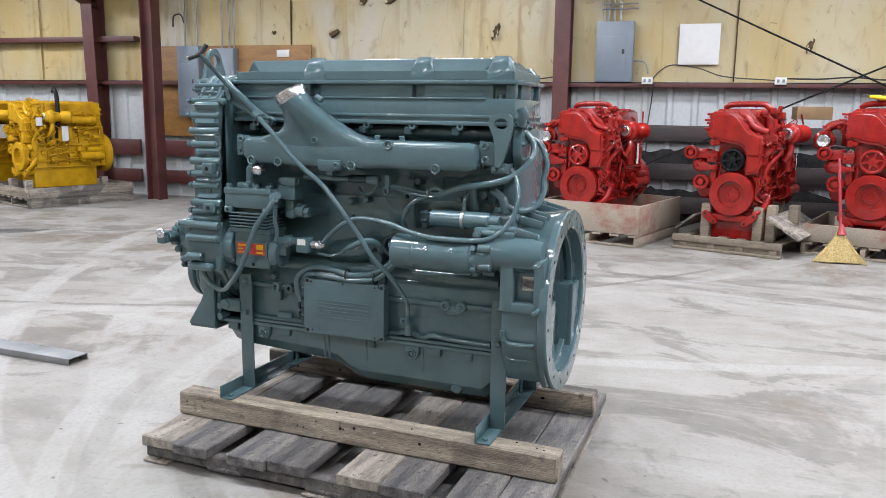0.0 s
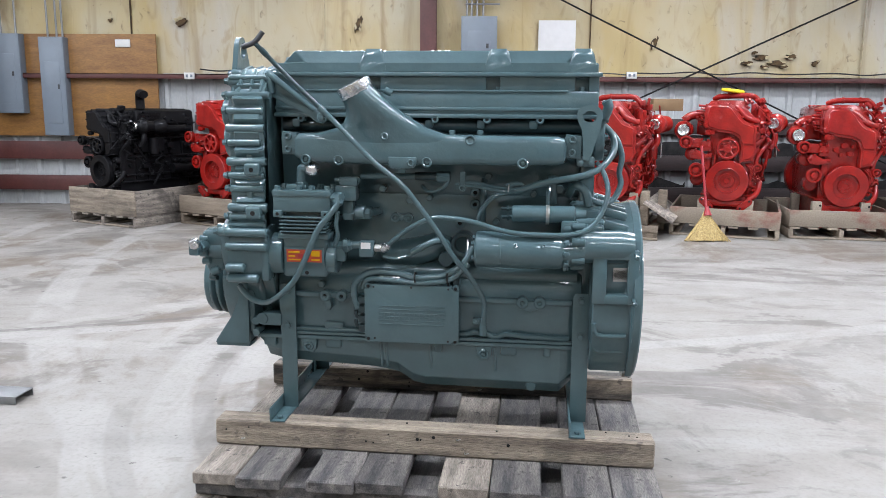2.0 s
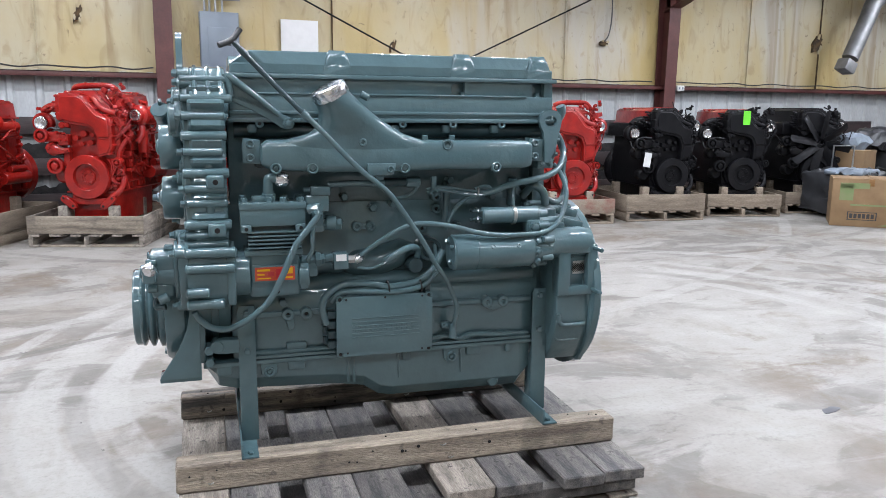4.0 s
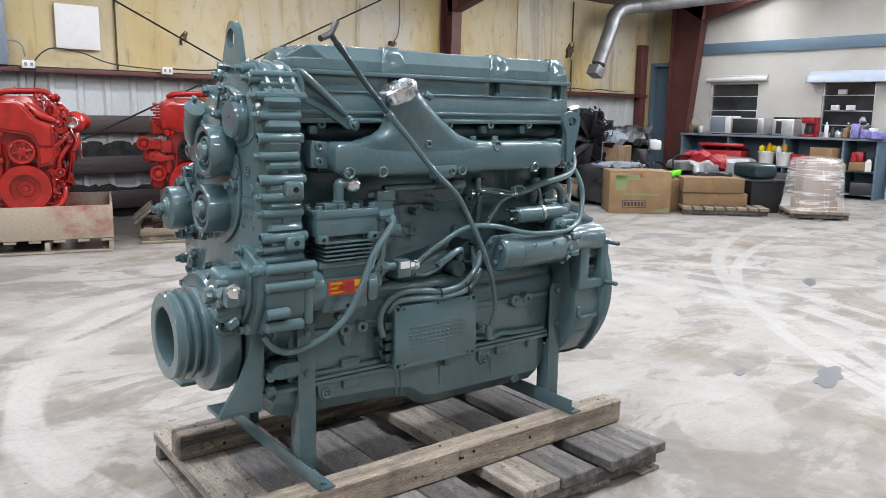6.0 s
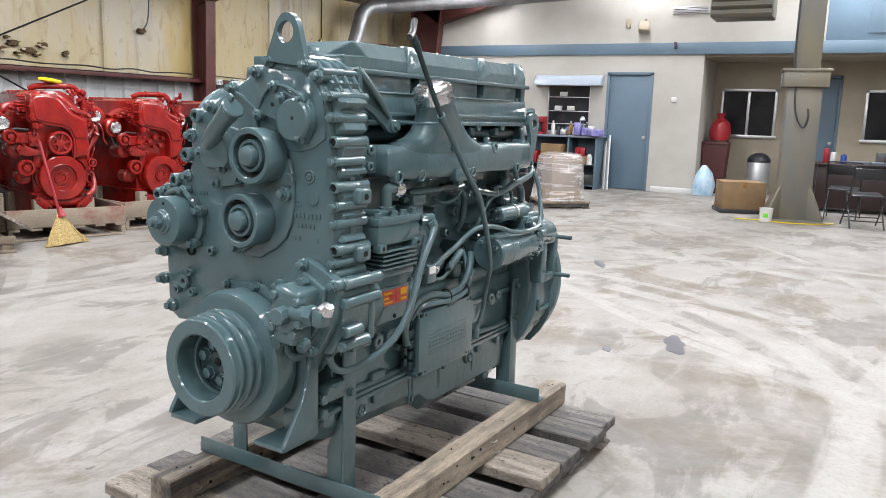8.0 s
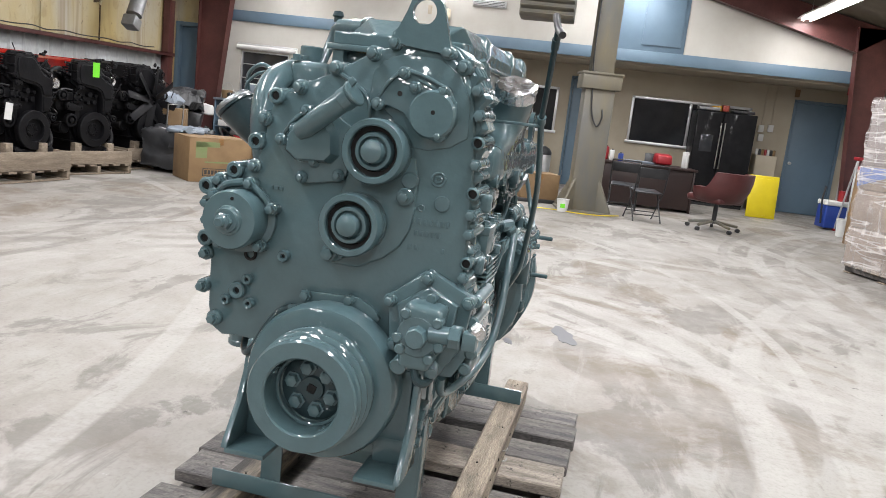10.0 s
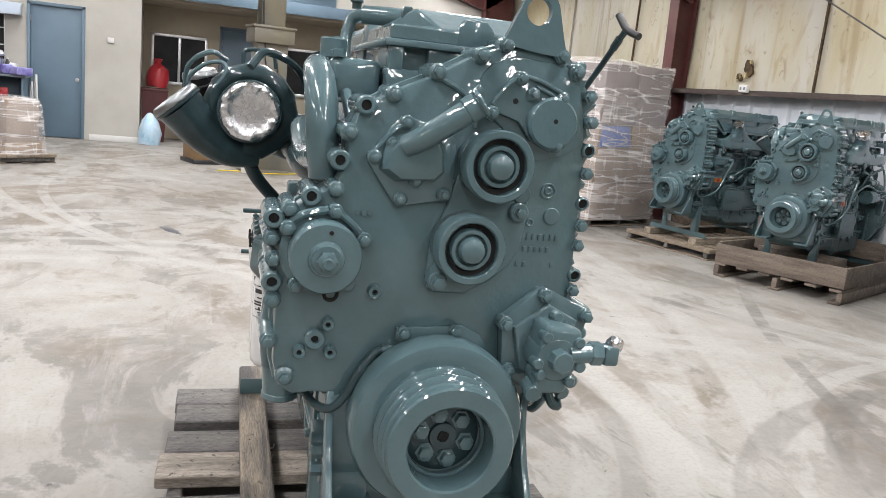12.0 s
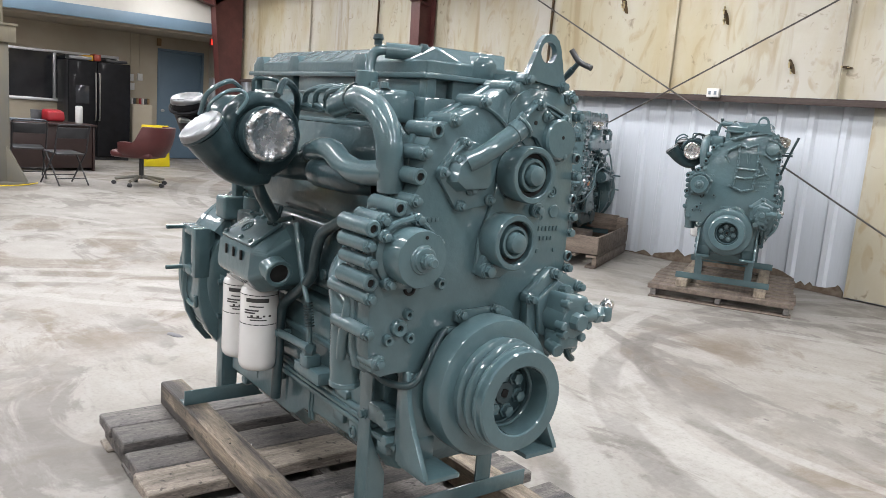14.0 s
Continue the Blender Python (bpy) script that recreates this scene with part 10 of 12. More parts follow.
bm = tube(bmesh.new(), [(-0.45, NORTH - 0.2, 1.78), (-0.35, NORTH - 0.18, 1.9), (-0.2, NORTH - 0.16, 1.97), (0.1, NORTH - 0.16, 1.93), (0.4, NORTH - 0.17, 1.83), (0.9, NORTH - 0.17, 1.79), (1.0, NORTH - 0.18, 1.78)], 0.008, 6)
lone("cable", bm, DARK, "black cable looping along the wall", "cable", group="wall cables")
for x0, x1 in ((1.1, 5.5), (5.95, 10.5), (-4.6, -1.7)):
    n = 12
    pts = [(x0 + (x1 - x0) * k / n, NORTH - 0.12 + 0.02 * math.sin(k * 2.0 + x0), GIRT + 0.045 + 0.03 * math.sin(k * 1.3 + x1) ** 2) for k in range(n + 1)]
    lone("cable", tube(bmesh.new(), pts, 0.009, 6, 4), DARK, "dark cable lying along the girt", "cable", group="wall cables")
lone("cable", tube(bmesh.new(), [(-0.42, NORTH - 0.21, 1.74), (-0.44, NORTH - 0.16, 1.5), (-0.47, NORTH - 0.15, 1.2), (-0.47, NORTH - 0.14, 0.9)], 0.008, 6), DARK, "black cable hanging below the outlet", "cable", group="wall cables")
lone("cable", tube(bmesh.new(), [(4.72, NORTH - 0.08, 3.4), (4.75, NORTH - 0.09, 2.8), (4.70, NORTH - 0.11, 2.5), (4.62, NORTH - 0.12, 2.38)], 0.01, 6), DARK, "dark cable hanging down the upper wall", "cable", group="wall cables")
bm = span(bmesh.new(), (-0.15, NORTH - 0.062, 1.98), (0.33, NORTH - 0.05, 2.47), 0.001)
lone("wall_patch", bm, PAPER, "white square patch on the insulation", "patch")


def brace_rod(p, q, y):
    bm = tube(bmesh.new(), [(p[0], y, p[1]), (q[0], y, q[1])], 0.011 if y > 0 else 0.0085, 8, straight=True)
    lone("brace_rod", bm, RUBBER_AND_HOLES if y > 0 else CABLE, "dark steel cross-brace rod along the wall", "brace rod", group="brace rods")


brace_rod((-1.45, 3.44), (5.6, 0.08), NORTH - 0.27)
brace_rod((5.6, 3.55), (-1.45, 0.28), NORTH - 0.25)
brace_rod((5.1, 3.64), (-1.9, 0.07), SOUTH + 0.27)
brace_rod((-1.9, 3.53), (4.9, 0.04), SOUTH + 0.25)


def torn(x, z, w, h, y, k, seed):
    """A torn spot: a dark ragged hole with curled flaps of facing."""
    rr = random.Random(seed)
    root = base("insulation_tear", "torn dark hole in the insulation with curled flaps", "tear", pose(x, y, z), "insulation tears")
    n = 18
    edge = []
    for j in range(n):
        a = 2 * math.pi * j / n
        f = rr.uniform(0.55, 1.0)
        edge.append((w / 2 * f * math.cos(a) + 0.15 * h * math.sin(a), h / 2 * f * math.sin(a)))
    bm = prism(bmesh.new(), edge, min(-k * 0.06, k * 0.03), max(-k * 0.06, k * 0.03), "y")
    part("hole", bm, TAR, root)
    for j in range(3 if w < 0.3 else 8):
        a = rr.uniform(0, 2 * math.pi)
        c = (w * 0.36 * math.cos(a), k * 0.035, h * 0.36 * math.sin(a))
        s = rr.uniform(0.25, 0.5)
        bm = bmesh.new()
        lathe_pts = [Vector((c[0] + s * w * 0.4 * math.cos(b), c[1] + k * 0.02 * math.sin(3 * b), c[2] + s * h * 0.4 * math.sin(b))) for b in [2 * math.pi * i / 7 for i in range(7)]]
        lo = [bm.verts.new(p) for p in lathe_pts]
        hi = [bm.verts.new(p + Vector((0, k * 0.006, 0))) for p in lathe_pts]
        bm.faces.new(lo)
        bm.faces.new(hi)
        for i in range(7):
            bm.faces.new((lo[i], lo[(i + 1) % 7], hi[(i + 1) % 7], hi[i]))
        part("flap", bm, INSULATION, root)


for i, (x, z, w, h) in enumerate(((2.55, 1.95, 0.16, 0.07), (2.72, 2.02, 0.22, 0.09), (2.92, 1.95, 0.26, 0.08), (3.10, 2.03, 0.17, 0.08), (2.78, 1.905, 0.14, 0.05), (3.02, 1.90, 0.12, 0.05), (2.64, 2.08, 0.08, 0.05), (-2.5, 2.42, 0.10, 0.26), (-4.85, 2.43, 0.17, 0.14), (-4.0, 2.86, 0.22, 0.12), (-4.4, 2.85, 0.13, 0.1), (1.35, 2.2, 0.08, 0.2), (4.66, 2.36, 0.16, 0.1), (3.42, 1.95, 0.10, 0.10), (-5.8, 2.45, 0.06, 0.06), (8.85, 2.5, 0.2, 0.35))):
    torn(x, z, w, h, NORTH - 0.03, -1, i)
for i, (x, z, w, h) in enumerate(((2.35, 2.72, 0.04, 0.24), (0.35, 2.05, 0.04, 0.16), (4.45, 2.02, 0.2, 0.24), (4.60, 1.92, 0.1, 0.10), (-0.15, 2.05, 0.10, 0.03), (1.1, 2.55, 0.03, 0.2))):
    torn(x, z, w, h, SOUTH + 0.02, 1, 40 + i)
for x in (0.52, -5.52, 4.0, -2.95, 7.4, 8.9, -10.0, -12.2):
    bm = span(bmesh.new(), (x - 0.008, NORTH - 0.052, GIRT + 0.02), (x + 0.008, NORTH - 0.03, 3.4), 0.002)
    lone("insulation_seam", bm, TAR if x in (0.52, -5.52, 8.9) else INSULATION, "seam strip between insulation sheets", "seam", group="insulation seams", kind="structure")
for x in (1.65, 3.4, 7.0, -0.1, 9.0):
    bm = span(bmesh.new(), (x - 0.012, SOUTH + 0.028, GIRT + 0.02), (x + 0.012, SOUTH + 0.052, 3.6), 0.002)
    lone("insulation_seam", bm, TAR if x in (7.0, 3.4) else INSULATION_PALE, "seam strip between insulation sheets", "seam", group="insulation seams", kind="structure")

# galvanised duct in the north-east corner
dk = base("duct", "dull galvanised round duct with an elbow and damper", "duct")
part("duct_drop", tube(bmesh.new(), [(9.0, 9.85, 2.25), (9.12, 9.85, 2.5), (9.35, 9.85, 3.0)], 0.13, 20, straight=True), GALV, dk)
part("duct_elbow", tube(bmesh.new(), [(9.33, 9.85, 2.96), (9.42, 9.84, 3.16), (9.62, 9.78, 3.30), (9.95, 9.6, 3.36)], 0.135, 20, 4), GALV, dk)
part("duct_run", tube(bmesh.new(), [(9.9, 9.62, 3.355), (10.6, 8.4, 3.5), (10.9, 6.0, 3.62), (10.9, 4.0, 3.7)], 0.14, 20, 4), GALV, dk)
for p, q in (((10.6, 8.4, 3.6), (10.6, 8.4, 4.0)), ((10.9, 5.0, 3.7), (10.9, 5.0, 4.75))):
    part("duct_hanger", cyl(bmesh.new(), p, q, 0.008, seg=6), STEEL, dk)
part("duct_damper", box(bmesh.new(), (8.93, 9.85, 2.12), (0.24, 0.24, 0.2), 0.03, (0, 25, 0)), GALV, dk)

# louvred unit heater hung by the post
ht = base("unit_heater", "dark louvred unit heater hung from the roof", "heater", pose(8.75, 2.98, 2.92))
part("heater_body", span(bmesh.new(), (-0.1, -0.42, -0.1), (0.5, 0.42, 0.55), 0.02), CAST, ht)
for k in range(6):
    part("louvre", box(bmesh.new(), (-0.13, 0, -0.08 + 0.11 * k), (0.09, 0.8, 0.012), 0.003, (0, 35, 0)), CAST, ht)
for y in (-0.35, 0.35):
    part("hanger", cyl(bmesh.new(), (0.2, y, 0.5), (0.2, y, 2.05), 0.008, seg=6), STEEL, ht)

# floodlights and vent on the gable wall
fl = base("floodlight", "small floodlight on the gable wall", "floodlight", pose(OFFICE, 5.0, 3.05))
part("lamp_head", box(bmesh.new(), (-0.12, 0, -0.02), (0.16, 0.2, 0.2), 0.03, (0, 25, 10)), BEIGE_WALL, fl)
part("lamp_arm", cyl(bmesh.new(), (-0.08, 0.0, 0.08), (0, 0, 0.12), 0.02, seg=10), DARK, fl)
part("lamp_plate", box(bmesh.new(), (-0.01, 0.32, 0.06), (0.02, 0.08, 0.16), 0.004), BEIGE_WALL, fl)
bm = box(bmesh.new(), (-0.03, 0, 0), (0.06, 0.05, 0.12), 0.01)
lone("security_camera", bm, DARK, "small dark camera on the blue band", "camera", pose(OFFICE - 0.036, 4.42, 2.7))
vt = base("wall_vent", "slatted vent on the gable wall", "vent", pose(OFFICE - 0.02, 4.2, 3.32))
part("vent_frame", span(bmesh.new(), (-0.01, -0.32, -0.06), (0.018, 0.32, 0.06), 0.004), ALU, vt)
for k in range(4):
    part("slat", box(bmesh.new(), (-0.012, 0, -0.042 + 0.028 * k), (0.01, 0.58, 0.008), 0.001), DARK, vt)

# ---- steel post with its braces ----
pt = base("post", "painted steel building post with gusset braces and collar", "post", pose(8.62, 2.06, 0, 0, 0, 8))
part("post_core", span(bmesh.new(), (-0.2, -0.22, 0), (0.2, 0.22, 1.86), 0.012), CAST, pt)
up = bmesh.new()
span(up, (-0.17, -0.01, 1.86), (0.17, 0.01, 4.7), 0.003)
span(up, (-0.185, -0.16, 1.86), (-0.165, 0.16, 4.7), 0.003)
span(up, (0.165, -0.16, 1.86), (0.185, 0.16, 4.7), 0.003)
part("post_upper", up, CAST, pt)
part("pipe_riser", tube(bmesh.new(), [(-0.1, 0.09, 1.9), (-0.1, 0.09, 4.6)], 0.07, 14, straight=True), CAST, pt)
part("collar", span(bmesh.new(), (-0.26, -0.29, 1.84), (0.26, 0.29, 2.06), 0.01), CAST, pt)
part("collar_lip", span(bmesh.new(), (-0.28, -0.31, 2.05), (0.28, 0.31, 2.085), 0.005), CAST, pt)
for a in (0, 90, 180, 270):
    bm = prism(bmesh.new(), [(0.18, 0.0), (0.52, 0.0), (0.52, 0.05), (0.24, 0.55), (0.18, 0.55)], -0.02, 0.02, "y", 0.004)
    bm.transform(pose(0, 0, 0, 0, 0, a + 45))
    part("gusset", bm, CAST, pt)
part("base_plate", span(bmesh.new(), (-0.4, -0.4, 0), (0.4, 0.4, 0.025), 0.004), CAST, pt)
lone("cable", tube(bmesh.new(), [(8.4, 2.2, 3.4), (8.39, 2.2, 2.4), (8.38, 2.16, 1.9), (8.37, 2.12, 1.5), (8.38, 2.02, 1.3), (8.37, 1.96, 1.42), (8.38, 1.97, 1.55)], 0.012, 6), DARK, "dark cable hanging down the post", "cable")
lone("cord", tube(bmesh.new(), [(8.1, 2.75, 0.012), (8.15, 2.45, 0.012), (8.05, 2.1, 0.012), (8.15, 1.75, 0.012), (8.4, 1.5, 0.012)], 0.008, 6), YELLOW_PL, "yellow cord on the floor round the post", "cord")
pl = base("pail", "white plastic pail with a green label by the post", "pail", pose(8.15, 2.35, 0))
part("pail_body", lathe(bmesh.new(), [(0, 0.0), (0.075, 0), (0.09, 0.18), (0.095, 0.185), (0.085, 0.185), (0.07, 0.01), (0, 0.01)], seg=24), WHITE, pl)
part("pail_label", box(bmesh.new(), (-0.083, 0, 0.09), (0.004, 0.07, 0.06), 0.001, (0, -5, 0)), LIME, pl)


# ---- bench along the office wall ----
bn = base("workbench", "long blue-grey plywood bench with open shelves", "workbench", pose(11.28, 7.5, 0))
part("bench_top", span(bmesh.new(), (-0.3, -1.9, 0.97), (0.3, 1.8, 1.01), 0.005), GREY_BOX, bn)
for y in (-1.86, -1.32, -0.3, 0.78, 1.76):
    part("bench_upright", span(bmesh.new(), (-0.28, y - 0.015, 0.0), (0.28, y + 0.015, 0.97), 0.004), BLUE, bn)
part("bench_shelf", span(bmesh.new(), (-0.28, -1.84, 0.45), (0.28, 1.74, 0.475), 0.004), BLUE, bn)
part("bench_floor", span(bmesh.new(), (-0.28, -1.84, 0.06), (0.28, 1.74, 0.085), 0.004), BLUE, bn)
part("bench_back", span(bmesh.new(), (0.285, -1.84, 0.0), (0.30, 1.74, 0.97), 0.002), BLUE, bn)


def appliance(name, label, category, x, y, w, d, h, body, front, z=1.011):
    root = base(name, label, category, pose(x, y, z))
    part("casing", span(bmesh.new(), (-d / 2, -w / 2, 0.012), (d / 2, w / 2, h), 0.012), body, root)
    part("door_panel", span(bmesh.new(), (-d / 2 - 0.012, -w / 2 + 0.12, 0.03), (-d / 2, w / 2 - 0.015, h - 0.02), 0.006), front, root)
    part("control_strip", span(bmesh.new(), (-d / 2 - 0.01, -w / 2 + 0.01, 0.03), (-d / 2, -w / 2 + 0.11, h - 0.02), 0.004), body, root)
    for yy in (-w / 2 + 0.05, w / 2 - 0.05):
        part("foot", span(bmesh.new(), (-d / 2 + 0.03, yy - 0.02, 0), (d / 2 - 0.03, yy + 0.02, 0.013), 0.003), DARK, root)
    return root


appliance("microwave", "white microwave oven on the bench", "microwave", 11.22, 8.48, 0.44, 0.36, 0.34, WHITE, GREY_BOX)
appliance("microwave", "stainless microwave oven with a dark door", "microwave", 11.22, 7.92, 0.62, 0.40, 0.31, ALU, DARK)
tl = base("ice_maker", "silver and black countertop ice maker", "ice maker", pose(11.22, 7.27, 1.011))
part("casing", span(bmesh.new(), (-0.18, -0.2, 0), (0.18, 0.2, 0.30), 0.025, 3), ALU, tl)
part("lid", span(bmesh.new(), (-0.17, -0.19, 0.30), (0.17, 0.19, 0.335), 0.012), DARK, tl)
part("front_trim", span(bmesh.new(), (-0.19, 0.02, 0.04), (-0.178, 0.12, 0.26), 0.004), DARK, tl)
cm = base("coffee_maker", "red and black coffee maker on the bench", "coffee maker", pose(11.22, 6.85, 1.011))
part("base_plate", span(bmesh.new(), (-0.13, -0.11, 0), (0.13, 0.11, 0.04), 0.01), RED_PL, cm)
part("tower", span(bmesh.new(), (0.02, -0.11, 0.04), (0.13, 0.11, 0.34), 0.012), RED_PL, cm)
part("brew_head", span(bmesh.new(), (-0.13, -0.11, 0.23), (0.02, 0.11, 0.34), 0.012), RED_PL, cm)
part("carafe", lathe(bmesh.new(), [(0, 0.0), (0.06, 0), (0.075, 0.06), (0.06, 0.13), (0.05, 0.15), (0, 0.15)], (-0.06, 0, 0.045), (0, 0, 1), 20), GLASS, cm)
bk = base("wire_basket", "wire basket with a handle on the bench end", "basket", pose(11.2, 9.1, 1.011))
part("basket_bowl", lathe(bmesh.new(), [(0, 0.0), (0.1, 0), (0.13, 0.12), (0.12, 0.16), (0.11, 0.12), (0.09, 0.01), (0, 0.01)], seg=20), CARD, bk)
part("basket_handle", tube(bmesh.new(), [(0, -0.12, 0.14), (0, -0.07, 0.27), (0, 0.0, 0.31), (0, 0.07, 0.27), (0, 0.12, 0.14)], 0.006, 6), STEEL, bk)
BOTTLE_PAINTS = [WHITE, DARK, ALU, BLUE_PL, CARD, WHITE, RED_PL, GREY_BOX, DARK, WHITE]
for k in range(10):
    r2 = random.Random(k + 70)
    y = 6.55 - 0.085 * k
    h = r2.uniform(0.12, 0.28)
    b = base("bottle", "small bottle or jar standing on the bench", "bottle", pose(11.2 + r2.uniform(-0.1, 0.1), y, 1.011), "bench bottles")
    part("bottle_body", lathe(bmesh.new(), [(0, 0), (0.034, 0), (0.036, 0.01), (0.036, h * 0.7), (0.016, h * 0.85), (0.016, h * 0.93), (0, h * 0.93)], seg=14), BOTTLE_PAINTS[k], b)
    part("bottle_cap", cyl(bmesh.new(), (0, 0, h * 0.925), (0, 0, h), 0.018, seg=12), DARK if k % 2 else WHITE, b)
for k, (y, w, h, mt) in enumerate(((5.95, 0.18, 0.13, BLUE_PL), (5.8, 0.12, 0.17, WHITE), (5.68, 0.16, 0.10, DARK))):
    bm = rough_up(box(bmesh.new(), (0, 0, h / 2), (0.2, w, h), 0.02, seg=3), 9, 0.012, k)
    lone("supply_pack", bm, mt, "small supply pack on the bench end", "pack", pose(11.2, y, 1.016), "bench packs")
for k, (y, z) in enumerate(((6.62, 1.52), (6.36, 1.52), (6.52, 1.79))):
    bm = span(bmesh.new(), (-0.02, -0.07, 0), (0.04, 0.07, 0.085), 0.004)
    lone("small_carton", bm, WHITE, "small white carton on a window bar", "carton", pose(OFFICE + 0.0, y, 1.483 if k < 2 else 1.753), "window cartons")

PURPLE = surface("violet_film", (0.111, 0.093, 0.306), (0.255, 0.255, 0.468), 10, 0.5, 0.35, 0.1, bump=0.4, bump_scale=30)
for k, (x, y, w, h, mt, text) in enumerate(((11.08, 6.30, 0.10, 0.10, ALU, "steel can standing on the bench"), (11.10, 6.20, 0.09, 0.16, CARD, "brown canister on the bench"), (11.02, 6.02, 0.13, 0.24, PURPLE, "pack in pale violet film on the bench"), (11.05, 5.88, 0.15, 0.15, PURPLE, "violet wrapped pack on the bench"), (11.0, 5.66, 0.26, 0.12, PURPLE, "violet crumpled bag hanging over the bench end"), (11.05, 8.98, 0.10, 0.12, GLASS, "dark glass jar on the bench"), (11.0, 8.86, 0.09, 0.15, ALU, "steel can on the bench"))):
    bm = rough_up(box(bmesh.new(), (0, 0, h / 2), (w, w, h), 0.02, seg=3), 14, 0.012 if mt is PURPLE else 0.002, k)
    for v in bm.verts:
        v.co.z = max(v.co.z, 0.0)
    lone("bench_pack", bm, mt, text, "pack", pose(x, y, 1.012, 0, 0, 9 * k), "bench packs")
for k, (y, r, h, mt, text) in enumerate(((7.62, 0.05, 0.11, YELLOW_PL, "yellow spray can on a bucket"), (7.48, 0.04, 0.16, YELLOW, "amber bottle on a bucket"), (7.30, 0.05, 0.10, WHITE, "white tub on a bucket"), (7.20, 0.045, 0.17, YELLOW, "amber bottle on a bucket"))):
    bm = lathe(bmesh.new(), [(0, 0), (r, 0), (r * 1.02, 0.01), (r, h * 0.75), (r * 0.45, h * 0.9), (r * 0.45, h), (0, h)], seg=16)
    lone("bottle", bm, mt, text, "bottle", pose(11.05, y, 0.727), "shelf bottles")
for k, (y, z, r, h, mt) in enumerate(((5.98, 0.63, 0.05, 0.15, RED_PL), (5.74, 0.476, 0.05, 0.2, WHITE), (6.14, 0.476, 0.06, 0.12, CARD), (8.95, 0.60, 0.05, 0.1, BLUE_PL), (9.08, 0.60, 0.06, 0.08, CARD))):
    bm = lathe(bmesh.new(), [(0, 0), (r, 0), (r, h * 0.8), (r * 0.5, h * 0.92), (r * 0.5, h), (0, h)], seg=16)
    lone("bottle", bm, mt, "small can of fluid on the bench shelf", "can", pose(10.98, y, z), "shelf cans")
# the lumpy spread of bagged parts before the chest
for k, (x, y, z, w, d, h, mt, text) in enumerate(((10.55, 8.2, 0.0, 0.5, 0.9, 0.62, RED_PL, "red crumpled machine cover before the bench"), (10.35, 7.75, 0.0, 0.36, 0.7, 0.60, GALV, "grey crumpled sheet over a heap of parts"))):
    bm = rough_up(rough_up(box(bmesh.new(), (0, 0, h / 2), (w, d, h), 0.10, seg=4), 5, 0.08, k + 2), 16, 0.02, k)
    for v in bm.verts:
        v.co.z = max(v.co.z, 0.0)
    lone("crumpled_cover", bm, mt, text, "cover", pose(x, y, z, 0, 0, 20 * k), "floor clutter", smooth=False)

# shelf contents
tb = base("tool_chest", "red tool chest, lid ajar, under the bench", "tool chest", pose(11.0, 8.35, 0.476, 0, 0, 6))
part("chest_body", span(bmesh.new(), (-0.2, -0.42, 0), (0.2, 0.42, 0.24), 0.02), RED_PL, tb)
part("chest_lid", box(bmesh.new(), (0.0, 0.0, 0.30), (0.4, 0.84, 0.06), 0.02, (0, 14, 4)), RED_PL, tb)
for y in (7.55, 7.22):
    pb = base("bucket", "white plastic bucket on the bench shelf", "bucket", pose(11.1, y, 0.476), "shelf buckets")
    part("bucket_body", lathe(bmesh.new(), [(0, 0.0), (0.12, 0), (0.145, 0.24), (0.15, 0.25), (0.135, 0.25), (0.11, 0.01), (0, 0.01)], seg=28), WHITE, pb)
    part("bucket_rim", ring(bmesh.new(), (0, 0, 0.225), (0, 0, 1), 0.143, 0.153, 0.02, 28, 0.003), WHITE, pb)
for k, (x, y, z, s, mt, text) in enumerate(((11.1, 6.48, 0.476, (0.35, 0.42, 0.36), CARD, "brown carton on the bench shelf"), (11.1, 6.9, 0.476, (0.3, 0.26, 0.22), RED_PL, "red plastic case on the bench shelf"), (11.15, 7.4, 0.73, (0.16, 0.3, 0.1), YELLOW_PL, "yellow power tool on the buckets"), (11.1, 5.9, 0.476, (0.3, 0.3, 0.15), CARD, "low carton of parts on the shelf"), (11.1, 5.95, 0.63, (0.2, 0.18, 0.16), RED_PL, "red can on the shelf"), (11.1, 9.0, 0.476, (0.3, 0.36, 0.12), WHITE, "white tray of parts on the shelf"), (11.1, 5.85, 0.086, (0.3, 0.35, 0.2), DARK, "dark bag under the bench"), (11.05, 7.2, 0.086, (0.4, 0.8, 0.28), DARK, "dark case under the bench"))):
    bm = box(bmesh.new(), (0, 0, s[2] / 2), s, 0.012)
    lone("shelf_carton", bm, mt, text, "carton", pose(x, y, z, 0, 0, 5 * k - 12), "shelf contents")
for k in range(4):
    bm = tube(bmesh.new(), [(11.35 - 0.02 * k, 5.56 - 0.035 * k, 0.0), (11.5, 5.6 - 0.03 * k, 0.85 + 0.06 * k)], 0.018, 8, straight=True)
    lone("pipe_length", bm, WHITE if k % 2 else GALV, "length of pipe leaning at the bench end", "pipe", group="leaning pipes")

